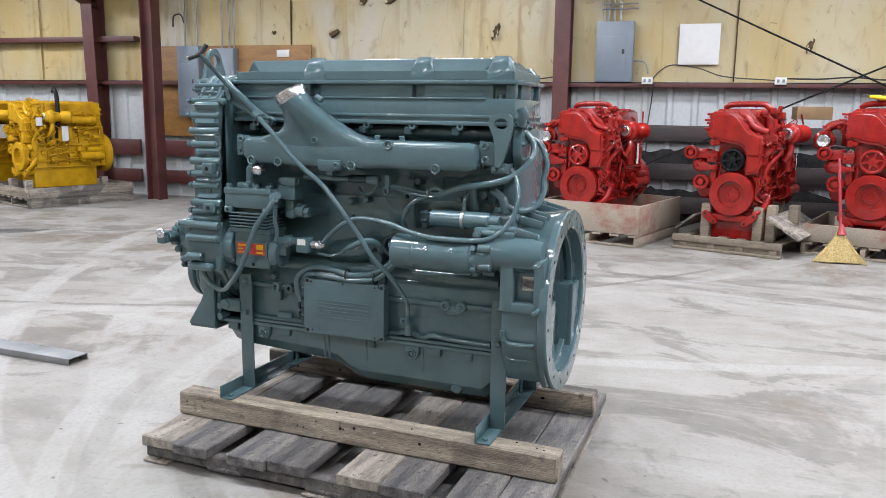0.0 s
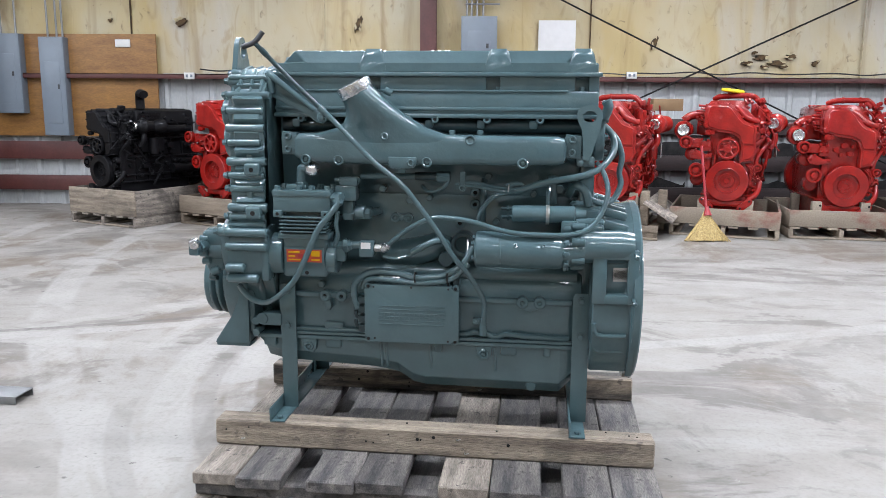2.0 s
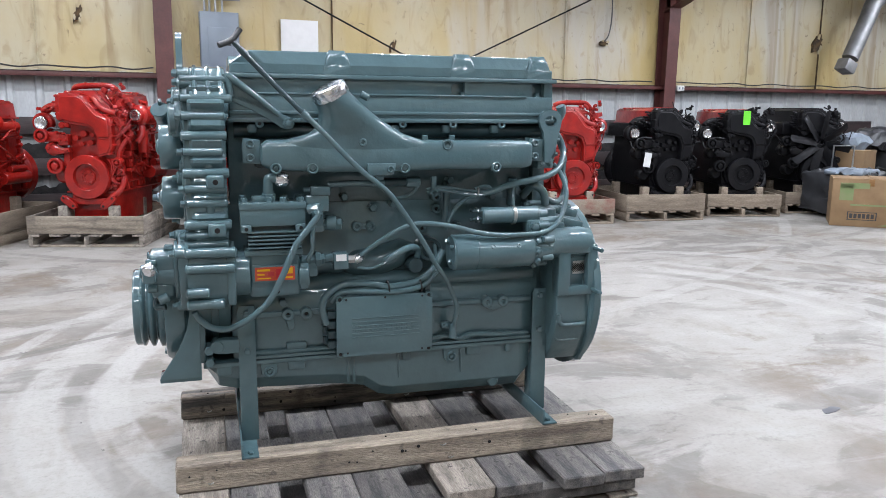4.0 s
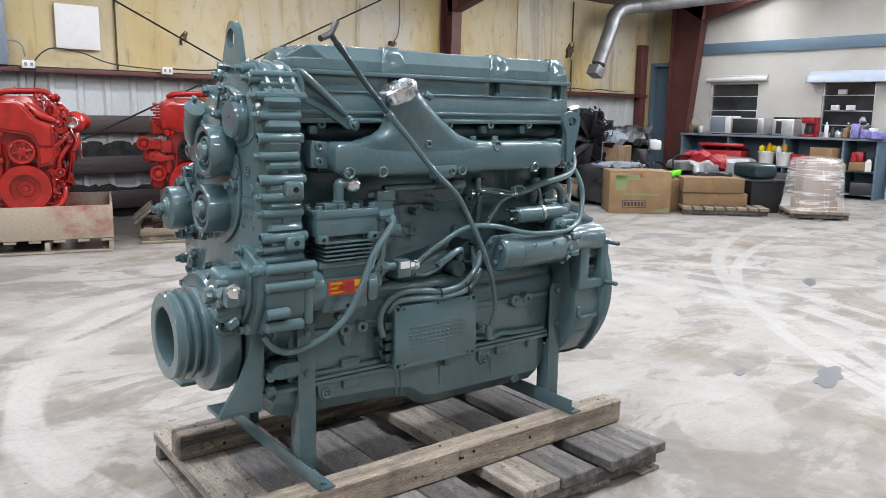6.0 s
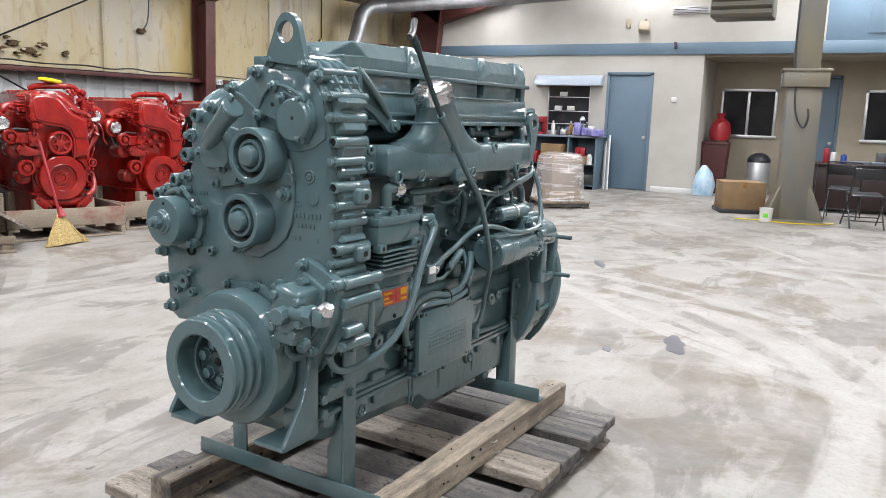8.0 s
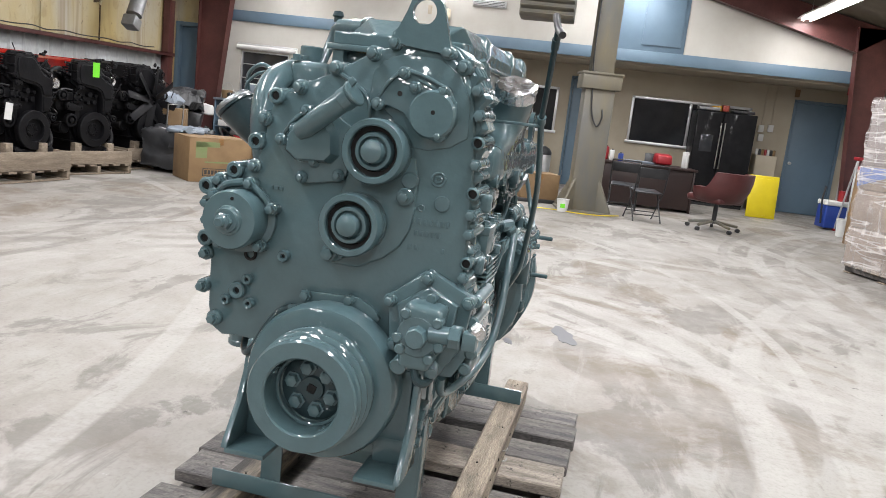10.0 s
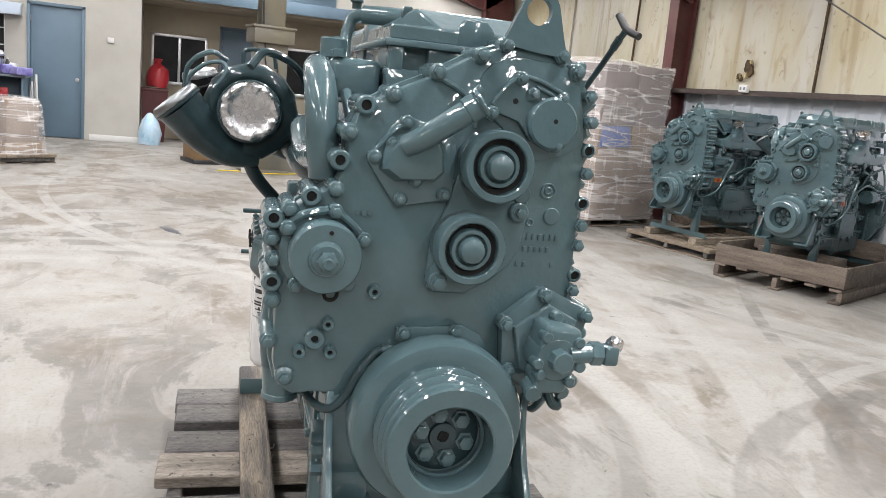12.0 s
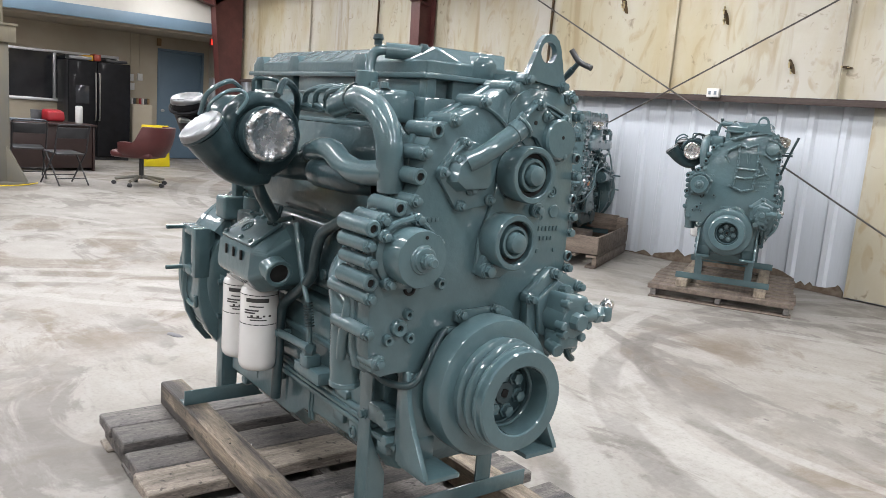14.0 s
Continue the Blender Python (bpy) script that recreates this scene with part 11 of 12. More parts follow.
# blinds over the windows
bl = base("window_blind", "rolled white blind above an office window", "blind", pose(OFFICE - 0.05, 8.5, 2.05))
part("roll", cyl(bmesh.new(), (0, -0.62, 0), (0, 0.62, 0), 0.045, seg=18), WHITE, bl)
part("head_rail", span(bmesh.new(), (0.0, -0.62, 0.03), (0.05, 0.62, 0.075), 0.004), ALU, bl)
AWNING = surface("pale_awning_plastic", (0.33, 0.38, 0.44), (0.29, 0.335, 0.40), 3, 0.4, 0.3, 0.05, bump=0.02)
aw = base("window_awning", "pale curved plastic awning over an office window", "awning", pose(OFFICE, 6.4, 1.96))
bow = [(-0.22 * math.sin(radians(a)), 0.2 * math.cos(radians(a))) for a in range(0, 91, 10)]
inner = [(x * 0.93, z * 0.93) for x, z in bow][::-1]
part("awning_shell", prism(bmesh.new(), bow + inner, -0.68, 0.68, "y"), AWNING, aw)
for y in (-0.67, 0.67):
    part("awning_end", prism(bmesh.new(), [(0, 0)] + bow, y - 0.008, y + 0.008, "y"), AWNING, aw)
bm = box(bmesh.new(), (-0.012, 0, 0), (0.024, 0.1, 0.09), 0.006)
lone("wall_control", bm, WHITE, "small white control box beside the office door", "control box", pose(OFFICE, 4.38, 1.72))

# ---- cartons and pallets on the floor before the bench ----
def carton(name, m, sx, sy, sz, label, marks=True, mat=CARD):
    root = base(name, label, "box", m)
    part("carton_body", span(bmesh.new(), (-sx / 2, -sy / 2, 0), (sx / 2, sy / 2, sz), 0.006), mat, root)
    part("tape", span(bmesh.new(), (-0.03, -sy / 2 - 0.001, sz - 0.08), (0.03, sy / 2 + 0.001, sz + 0.0015), 0.0005), PLYWOOD, root)
    for k in (-1, 1):
        part("top_flap", box(bmesh.new(), (k * sx * 0.252, 0, sz + 0.003), (sx * 0.49, sy, 0.004), 0.001, (0, k * 0.8, 0)), mat, root)
    if marks:
        green = BOX_GREEN
        part("print_block", span(bmesh.new(), (-sx * 0.40, -sy / 2 - 0.0018, sz * 0.55), (-sx * 0.22, -sy / 2 - 0.0003, sz * 0.9), 0), green, root)
        part("print_block", span(bmesh.new(), (-sx * 0.40, -sy / 2 - 0.0018, sz * 0.80), (-sx * 0.02, -sy / 2 - 0.0003, sz * 0.92), 0), green, root)
        part("print_block", span(bmesh.new(), (-sx * 0.25, -sy / 2 - 0.0018, sz * 0.44), (sx * 0.30, -sy / 2 - 0.0003, sz * 0.475), 0), green, root)
        for z0, z1, x0, x1 in ((0.14, 0.155, -0.28, 0.1), (0.30, 0.315, -0.28, 0.1), (0.14, 0.315, -0.28, -0.265), (0.14, 0.315, 0.085, 0.1)):
            part("print_line", span(bmesh.new(), (sx * x0, -sy / 2 - 0.0018, sz * z0), (sx * x1, -sy / 2 - 0.0003, sz * z1), 0), INK, root)
        for k in range(6):
            part("print_mark", span(bmesh.new(), (sx * (-0.25 + 0.055 * k), -sy / 2 - 0.0018, sz * 0.18), (sx * (-0.21 + 0.055 * k), -sy / 2 - 0.0003, sz * 0.275), 0), INK, root)
        part("print_wedge", prism(bmesh.new(), [(sx * 0.12, 0.02), (sx * 0.48, 0.02), (sx * 0.48, sz * 0.16)], -sy / 2 - 0.0018, -sy / 2 - 0.0003, "y"), green, root)
    return root


BOX_GREEN = surface("green_carton_print", (0.136, 0.187, 0.068), (0.170, 0.187, 0.085), 9, 0.5, 0.7, 0.1, bump=0.0)
carton("cardboard_box", pose(6.45, 7.12, 0, 0, 0, -44), 0.84, 0.62, 0.575, "large brown carton with green print on the floor")
xp = pallet(pose(7.32, 6.32, 0, 0, 0, -48), "pale pallet under flat cartons", 1.15, 0.85, None, WOOD_PALE)
carton("cardboard_box", pose(7.22, 6.38, 0.118, 0, 0, -48), 0.86, 0.4, 0.17, "long brown carton on a pallet", False)
carton("cardboard_box", pose(7.18, 6.40, 0.296, 0, 0, -46), 0.82, 0.42, 0.2, "long brown carton lying on another", False)
wp2 = pallet(pose(7.95, 5.28, 0, 0, 0, -52), "small fresh pallet under wrapped cartons", 0.75, 0.7, None, WOOD_PALE)
wc = base("wrapped_cartons", "clear-wrapped stack of cartons on a small pallet", "wrapped cartons", pose(7.95, 5.28, 0.118, 0, 0, -52))
part("carton_stack", span(bmesh.new(), (-0.24, -0.24, 0), (0.24, 0.24, 0.14), 0.006), CARD, wc)
part("carton_upper", span(bmesh.new(), (-0.22, -0.24, 0.142), (0.20, 0.22, 0.66), 0.01), CARD_GREY, wc)
bm = bmesh.new()
loft(bm, [[(s * (1 + 0.06 * math.sin(3 * a)) * math.cos(a), s * math.sin(a), z) for a in [radians(15 * j) for j in range(24)]] for s, z in ((0.40, 0.0), (0.385, 0.15), (0.36, 0.4), (0.34, 0.6), (0.30, 0.68), (0.12, 0.70))])
part("film", rough_up(bm, 5, 0.03, 2), WRAP, wc, "loose clear stretch film")
tote = base("storage_tote", "black plastic tote with a dark lid", "tote", pose(7.95, 6.15, 0, 0, 0, -30))
part("tote_body", loft(bmesh.new(), [[(-0.22, -0.3, 0), (0.22, -0.3, 0), (0.22, 0.3, 0), (-0.22, 0.3, 0)], [(-0.27, -0.36, 0.44), (0.27, -0.36, 0.44), (0.27, 0.36, 0.44), (-0.27, 0.36, 0.44)]]), DARK, tote, smooth=False)
part("tote_lid", box(bmesh.new(), (0, 0, 0.455), (0.58, 0.76, 0.03), 0.01), DARK, tote)
bm = rough_up(box(bmesh.new(), (0, 0, 0.11), (0.36, 0.56, 0.2), 0.05, seg=4), 6, 0.02, 3)
lone("tool_case", bm, GREEN_DARK, "dark green tool case lying on the tote", "case", pose(7.95, 6.15, 0.475, 0, 0, -28))
for k, (x, y, z, s, mt, text) in enumerate(((7.6, 6.75, 0.0, (0.5, 0.9, 0.5), DARK, "dark heap of parts behind the cartons"), (7.55, 6.9, 0.5, (0.35, 0.9, 0.12), GALV, "grey metal guard lying on the heap"), (7.9, 6.95, 0.5, (0.4, 0.6, 0.22), RED_PL, "red cover lying on the heap"), (7.0, 6.95, 0.0, (0.4, 0.5, 0.45), CARD, "brown carton behind the pallet"), (7.05, 6.92, 0.46, (0.14, 0.2, 0.1), LIME, "lime green bag on a carton"), (6.75, 7.75, 0.0, (0.6, 0.8, 0.55), DARK, "dark parts heap behind the carton"), (6.7, 7.6, 0.56, (0.5, 0.5, 0.07), GREY_BOX, "grey cover lying on the heap"), (7.5, 8.3, 0.0, (0.5, 0.45, 0.85), CARD, "tall brown carton by the crates"), (8.3, 8.6, 0.0, (0.6, 0.7, 0.75), DARK, "black tub beside the side door"), (8.25, 8.5, 0.76, (0.5, 0.6, 0.3), DARK, "black bags piled on the tub"), (8.55, 8.3, 0.76, (0.25, 0.25, 0.16), WHITE, "white bag on the tub"))):
    bm = box(bmesh.new(), (0, 0, s[2] / 2), s, 0.03 if mt is not CARD else 0.005, seg=3)
    if mt is not CARD:
        bmesh.ops.subdivide_edges(bm, edges=[ed for ed in bm.edges if ed.calc_length() > 0.1], cuts=7, use_grid_fill=True)
        rough_up(bm, 4.5, 0.07 if mt in (DARK, GALV, RED_PL) else 0.03, k * 2.0)
        rough_up(bm, 13, 0.045 if mt in (DARK, GALV, RED_PL) else 0.015, k * 3.0 + 1)
        low = min(v.co.z for v in bm.verts)
        for v in bm.verts:
            v.co.z -= low
    lone("covered_machine" if mt is not CARD else "cardboard_box", bm, mt, text, "machine" if mt is not CARD else "box", pose(x, y, z + 0.003, 0, 0, -40 + 9 * k), "floor clutter")

# ---- under the overhang ----
fr = base("refrigerator", "black side-by-side refrigerator with a dispenser", "refrigerator", pose(12.72, -0.56, 0))
part("cabinet_body", span(bmesh.new(), (-0.28, -0.56, 0.03), (0.40, 0.56, 1.83), 0.012), DARK, fr)
for y0, y1 in ((-0.56, 0.05), (0.058, 0.56)):
    dr = part("fridge_door", span(bmesh.new(), (-0.345, y0, 0.06), (-0.285, y1, 1.835), 0.018, 3), BLACK, fr)
    yh = 0.02 if y1 < 0.3 else 0.09
    part("door_handle", tube(bmesh.new(), [(-0.35, yh, 0.75), (-0.39, yh, 0.82), (-0.39, yh, 1.55), (-0.35, yh, 1.62)], 0.012, 8, 3), STEEL, dr, "steel bar handle")
part("dispenser", span(bmesh.new(), (-0.352, 0.2, 1.05), (-0.34, 0.44, 1.38), 0.006), GLASS, fr)
part("plinth", span(bmesh.new(), (-0.3, -0.55, 0), (0.3, 0.55, 0.04), 0.004), DARK, fr)
for k, (y, w, h, mt) in enumerate(((0.35, 0.4, 0.07, GALV), (0.05, 0.12, 0.12, ORANGE), (-0.3, 0.4, 0.05, DARK), (0.22, 0.18, 0.09, YELLOW))):
    bm = rough_up(box(bmesh.new(), (0, 0, h / 2), (0.25, w, h), 0.01), 8, 0.01, k)
    lone("stored_item", bm, mt, "odds and ends stored on top of the refrigerator", "stored item", pose(12.5, -0.56 + y, 1.848), "items on the refrigerator")

dk2 = base("desk", "dark laminate desk with panelled front", "desk", pose(10.55, 1.05, 0, 0, 0, 4))
part("desk_top", span(bmesh.new(), (-0.42, -0.86, 0.72), (0.42, 0.86, 0.755), 0.006), WOOD_DESK, dk2)
part("desk_front", span(bmesh.new(), (-0.36, -0.80, 0.05), (-0.335, 0.80, 0.72), 0.004), WOOD_DESK, dk2)
for y in (-0.82, 0.82):
    part("desk_end", span(bmesh.new(), (-0.38, y - 0.015, 0.0), (0.38, y + 0.015, 0.72), 0.004), WOOD_DESK, dk2)
part("drawer_pedestal", span(bmesh.new(), (-0.1, -0.8, 0.1), (0.36, -0.4, 0.715), 0.006), WOOD_DESK, dk2)
for k, (x, y, h, r, mt, text, cat) in enumerate(((10.4, 1.72, 0.22, 0.045, RED_PL, "red spray bottle on the desk", "bottle"), (10.35, 1.62, 0.17, 0.04, WHITE, "white bottle on the desk", "bottle"), (10.3, 1.47, 0.13, 0.045, BLUE_PL, "blue cup on the desk", "cup"), (10.5, 0.36, 0.28, 0.055, WHITE, "paper towel roll standing on the desk", "paper towel"))):
    b = base(cat.replace(" ", "_"), text, cat, pose(x, y, 0.756))
    part("side", lathe(bmesh.new(), [(0, 0), (r * 0.9, 0), (r, 0.01), (r, h * 0.95), (r * 0.9, h), (r * 0.3, h), (0, h * 0.98)], seg=20), mt, b)
    part("cap", cyl(bmesh.new(), (0, 0, h * 0.985), (0, 0, h + 0.02), r * 0.4, seg=10), DARK, b)
bm = rough_up(box(bmesh.new(), (0, 0, 0.09), (0.22, 0.3, 0.18), 0.04, seg=3), 7, 0.03, 2)
lone("first_aid_bag", bm, RED_PL, "red bag slumped on the desk", "bag", pose(10.6, 0.72, 0.77, 0, 0, 10))
bm = span(bmesh.new(), (-0.01, -0.12, 0), (0.01, 0.12, 0.18), 0.004)
lone("picture_frame", bm, DARK, "dark picture frame standing on the desk", "frame", pose(10.75, 0.9, 0.756, 0, 10, 0))
for k, (y, s) in enumerate(((1.25, 0.28), (1.0, 0.2))):
    bm = span(bmesh.new(), (-0.12, -s / 2, 0), (0.12, s / 2, 0.035), 0.004)
    lone("paper_stack", bm, GREY_BOX, "grey folder stack on the desk", "folders", pose(10.5, y, 0.756, 0, 0, 12 * k), "desk folders")


def folding_chair(m):
    root = base("folding_chair", "black steel folding chair facing the desk", "folding chair", None, "folding chairs")
    part("seat", box(bmesh.new(), (0.02, 0, 0.44), (0.38, 0.40, 0.022), 0.009, (0, -4, 0)), DARK, root)
    part("backrest", box(bmesh.new(), (-0.215, 0, 0.72), (0.018, 0.42, 0.15), 0.008, (0, -12, 0)), DARK, root)
    for k in (-1, 1):
        part("front_leg", tube(bmesh.new(), [(-0.24, k * 0.22, 0.80), (-0.15, k * 0.22, 0.46), (0.24, k * 0.22, 0.01)], 0.011, 8, straight=True), DARK, root)
        part("rear_leg", tube(bmesh.new(), [(0.12, k * 0.205, 0.45), (-0.24, k * 0.205, 0.01)], 0.011, 8, straight=True), DARK, root)
    part("top_rail", tube(bmesh.new(), [(-0.24, -0.22, 0.79), (-0.255, -0.18, 0.83), (-0.255, 0.18, 0.83), (-0.24, 0.22, 0.79)], 0.011, 8, 4), DARK, root)
    part("cross_bar", cyl(bmesh.new(), (0.15, -0.22, 0.12), (0.15, 0.22, 0.12), 0.008, seg=8), DARK, root)
    part("cross_bar", cyl(bmesh.new(), (-0.17, -0.205, 0.1), (-0.17, 0.205, 0.1), 0.008, seg=8), DARK, root)
    root.matrix_world = m
    return root


fc = folding_chair(pose(8.35, 1.16, 0, 0, 0, 12))
copy_thing(fc, pose(9.25, 1.42, 0, 0, 0, -6))
ch = base("office_chair", "maroon vinyl swivel chair on a five-star base", "office chair", pose(8.25, 0.15, 0, 0, 0, 44) @ Matrix.Diagonal((1.2, 1.2, 1, 1)))
secs = []
for z, r, back in ((0.44, 0.26, 0.0), (0.50, 0.31, 0.0), (0.62, 0.335, 0.02), (0.74, 0.34, 0.04), (0.86, 0.33, 0.06)):
    secs.append([(-back + r * math.cos(radians(a)), r * 1.05 * math.sin(radians(a)), z if abs(a - 180) < 75 or z < 0.63 else min(z, 0.63 + 0.02 * (z - 0.62))) for a in range(60, 301, 16)])
shell = bmesh.new()
outer = [[shell.verts.new(p) for p in s] for s in secs]
innr = [[shell.verts.new((p[0] * 0.82 + 0.0, p[1] * 0.82, p[2] + 0.005)) for p in s] for s in secs]
for grid, flip in ((outer, 1), (innr, -1)):
    for a, b in zip(grid, grid[1:]):
        for k in range(len(a) - 1):
            shell.faces.new((a[k], a[k + 1], b[k + 1], b[k])[::flip])
for k in range(len(outer[0]) - 1):
    shell.faces.new((outer[-1][k], outer[-1][k + 1], innr[-1][k + 1], innr[-1][k]))
    shell.faces.new((outer[0][k], outer[0][k + 1], innr[0][k + 1], innr[0][k]))
for g in (0, -1):
    for a, b, c, d in zip(outer, outer[1:], innr, innr[1:]):
        shell.faces.new((a[g], b[g], d[g], c[g]))
part("chair_shell", shell, MAROON, ch)
part("seat_cushion", box(bmesh.new(), (0.03, 0, 0.46), (0.5, 0.5, 0.11), 0.045, (0, 0, 0), 3), MAROON, ch)
part("gas_column", cyl(bmesh.new(), (0, 0, 0.10), (0, 0, 0.42), 0.028, seg=14), DARK, ch)
for k in range(5):
    a = radians(72 * k + 20)
    arm = part("base_arm", tube(bmesh.new(), [(0.03 * math.cos(a), 0.03 * math.sin(a), 0.13), (0.30 * math.cos(a), 0.30 * math.sin(a), 0.085)], 0.022, 8, straight=True), CAST, ch)
    part("caster", lathe(bmesh.new(), [(0, -0.018), (0.028, -0.018), (0.03, -0.01), (0.03, 0.01), (0.028, 0.018), (0, 0.018)], (0.31 * math.cos(a), 0.31 * math.sin(a), 0.03), (math.sin(a), -math.cos(a), 0), 14), DARK, arm)
yb = base("yellow_lid", "bright yellow plastic tote lid leaning upright", "tote lid", pose(11.2, -1.18, 0.0, 0, 0, 6))
part("lid_panel", box(bmesh.new(), (0, 0, 0.385), (0.03, 0.52, 0.76), 0.012, (0, 6, 0)), YELLOW_PL, yb)
part("lid_rim", box(bmesh.new(), (-0.018, 0, 0.385), (0.012, 0.44, 0.66), 0.005, (0, 6, 0)), YELLOW_PL, yb)
cl = base("cooler", "blue cooler with a white lid and pull handle", "cooler", pose(10.75, -2.28, 0, 0, 0, 8))
part("cooler_body", span(bmesh.new(), (-0.17, -0.22, 0.03), (0.17, 0.22, 0.42), 0.025, 3), BLUE_PL, cl)
part("cooler_lid", span(bmesh.new(), (-0.18, -0.23, 0.42), (0.18, 0.23, 0.50), 0.02, 3), WHITE, cl)
part("cooler_handle", tube(bmesh.new(), [(-0.1, 0.24, 0.1), (-0.1, 0.28, 0.5), (-0.1, 0.26, 0.74)], 0.016, 8), DARK, cl)
part("jug_on_lid", cyl(bmesh.new(), (0, -0.1, 0.50), (0, -0.1, 0.68), 0.07, seg=16), RED_PL, cl)
# a folded aluminium step ladder with a red top, its feet apart
lad = base("step_ladder", "aluminium step ladder with red top and feet, folded in the corner", "ladder", pose(10.45, -2.5, 0, 0, 0, 12))
for y in (-0.20, 0.20):
    part("ladder_rail", tube(bmesh.new(), [(-0.16, y, 0.03), (0.0, y * 0.55, 1.24)], 0.020, 8, straight=True), ALU, lad)
    part("rear_leg", tube(bmesh.new(), [(0.18, y * 0.9, 0.03), (0.03, y * 0.5, 1.20)], 0.016, 8, straight=True), ALU, lad)
    part("ladder_foot", box(bmesh.new(), (-0.162, y, 0.02), (0.06, 0.05, 0.04), 0.008), RED_PL, lad, "red plastic foot")
    part("ladder_foot", box(bmesh.new(), (0.182, y * 0.9, 0.02), (0.06, 0.05, 0.04), 0.008), RED_PL, lad, "red plastic foot")
for q in range(4):
    f = 0.2 + 0.2 * q
    part("tread", box(bmesh.new(), (-0.16 + 0.16 * f, 0, 0.03 + 1.21 * f), (0.09, 0.38 - 0.17 * f, 0.03), 0.006), ALU, lad)
part("ladder_top", box(bmesh.new(), (0.01, 0, 1.255), (0.15, 0.30, 0.06), 0.015, seg=3), RED_PL, lad, "red plastic top")
part("tool_sling", box(bmesh.new(), (-0.07, 0.02, 1.06), (0.06, 0.2, 0.16), 0.02, (0, 8, 0), 3), RED_PL, lad, "red pouch")
for x, y, r, h, mt, text in ((9.75, -2.14, 0.11, 0.28, WHITE, "white plastic pail by the cooler"), (10.05, -2.42, 0.10, 0.24, RED_PL, "red plastic pail by the ladder")):
    pl = base("pail", text, "pail", pose(x, y, 0), "corner pails")
    part("pail_body", lathe(bmesh.new(), [(0, 0), (r * 0.86, 0), (r, h), (r * 1.05, h + 0.005), (r * 0.95, h + 0.005), (r * 0.82, 0.012), (0, 0.012)], seg=22), mt, pl)
    part("pail_rim", ring(bmesh.new(), (0, 0, h - 0.025), (0, 0, 1), r * 0.985, r * 1.06, 0.02, 22, 0.003), mt, pl)
fc = base("flat_carton", "tall brown carton with a yellow sticker by the wrapped pallet", "carton", pose(8.75, -2.02, 0, 0, 0, 14))
part("carton_body", span(bmesh.new(), (-0.08, -0.17, 0), (0.08, 0.17, 1.08), 0.008), CARD, fc)
part("sticker", span(bmesh.new(), (-0.0815, -0.07, 0.60), (-0.0795, 0.06, 0.72), 0), YELLOW_PL, fc, "yellow sticker")
part("tape", span(bmesh.new(), (-0.0818, -0.171, 0.42), (0.0818, 0.171, 0.47), 0.0005), PLYWOOD, fc)

rb = base("red_bin", "dark red wheeled bin at the corner", "bin", pose(12.3, 3.66, 0))
part("bin_body", loft(bmesh.new(), [[(-0.18, -0.18, 0), (0.18, -0.18, 0), (0.18, 0.18, 0), (-0.18, 0.18, 0)], [(-0.23, -0.23, 0.92), (0.23, -0.23, 0.92), (0.23, 0.23, 0.92), (-0.23, 0.23, 0.92)]]), MAROON, rb, smooth=False)
part("bin_lid", box(bmesh.new(), (0, 0, 0.945), (0.5, 0.48, 0.05), 0.015), MAROON, rb)
bm = rough_up(lathe(bmesh.new(), [(0, 0), (0.17, 0.0), (0.2, 0.16), (0.16, 0.32), (0.05, 0.42), (0.07, 0.5), (0, 0.5)], seg=18), 8, 0.04, 4)
lone("rubbish_bag", bm, RED_PL, "red and white plastic bag on the bin", "bag", pose(12.3, 3.62, 1.0))
bm = rough_up(lathe(bmesh.new(), [(0, 0), (0.17, 0.0), (0.2, 0.2), (0.15, 0.42), (0.05, 0.54), (0, 0.55)], seg=18), 8, 0.04, 6)
for v in bm.verts:
    v.co.z = max(v.co.z, 0.0)
BAG_BLUE = surface("pale_blue_film", (0.255, 0.425, 0.561), (0.468, 0.561, 0.629), 6, 0.5, 0.3, 0.1, bump=0.6, bump_scale=25)
lone("rubbish_bag", bm, BAG_BLUE, "pale blue plastic bag on the floor at the corner", "bag", pose(11.5, 3.72, 0))
carton("cardboard_box", pose(9.15, 2.82, 0.06, 0, 0, -70), 0.62, 0.5, 0.4, "brown carton with two print marks on a black tray", False)
bm = span(bmesh.new(), (-0.34, -0.28, 0), (0.34, 0.28, 0.06), 0.01)
lone("tray", bm, DARK, "black plastic tray under a carton", "tray", pose(9.15, 2.82, 0, 0, 0, -70))
tc2 = base("trash_can", "round steel trash can with a domed lid", "trash can", pose(12.55, 2.9, 0))
part("can_body", lathe(bmesh.new(), [(0, 0), (0.2, 0), (0.205, 0.01), (0.205, 0.6), (0.2, 0.61), (0, 0.61)], seg=28), ALU, tc2)
part("can_lid", lathe(bmesh.new(), [(0.21, 0), (0.21, 0.05), (0.16, 0.13), (0.08, 0.17), (0, 0.18)], (0, 0, 0.61), (0, 0, 1), 28), DARK, tc2)
cb = base("wall_cabinet", "small beige cabinet with a row of jars on top", "cabinet", pose(12.95, -1.5, 0))
part("cabinet_body", span(bmesh.new(), (-0.18, -0.2, 0), (0.18, 0.2, 1.1), 0.01), BEIGE_WALL, cb)
part("cabinet_door", span(bmesh.new(), (-0.2, -0.19, 0.05), (-0.182, 0.19, 1.06), 0.005), BEIGE_WALL, cb)
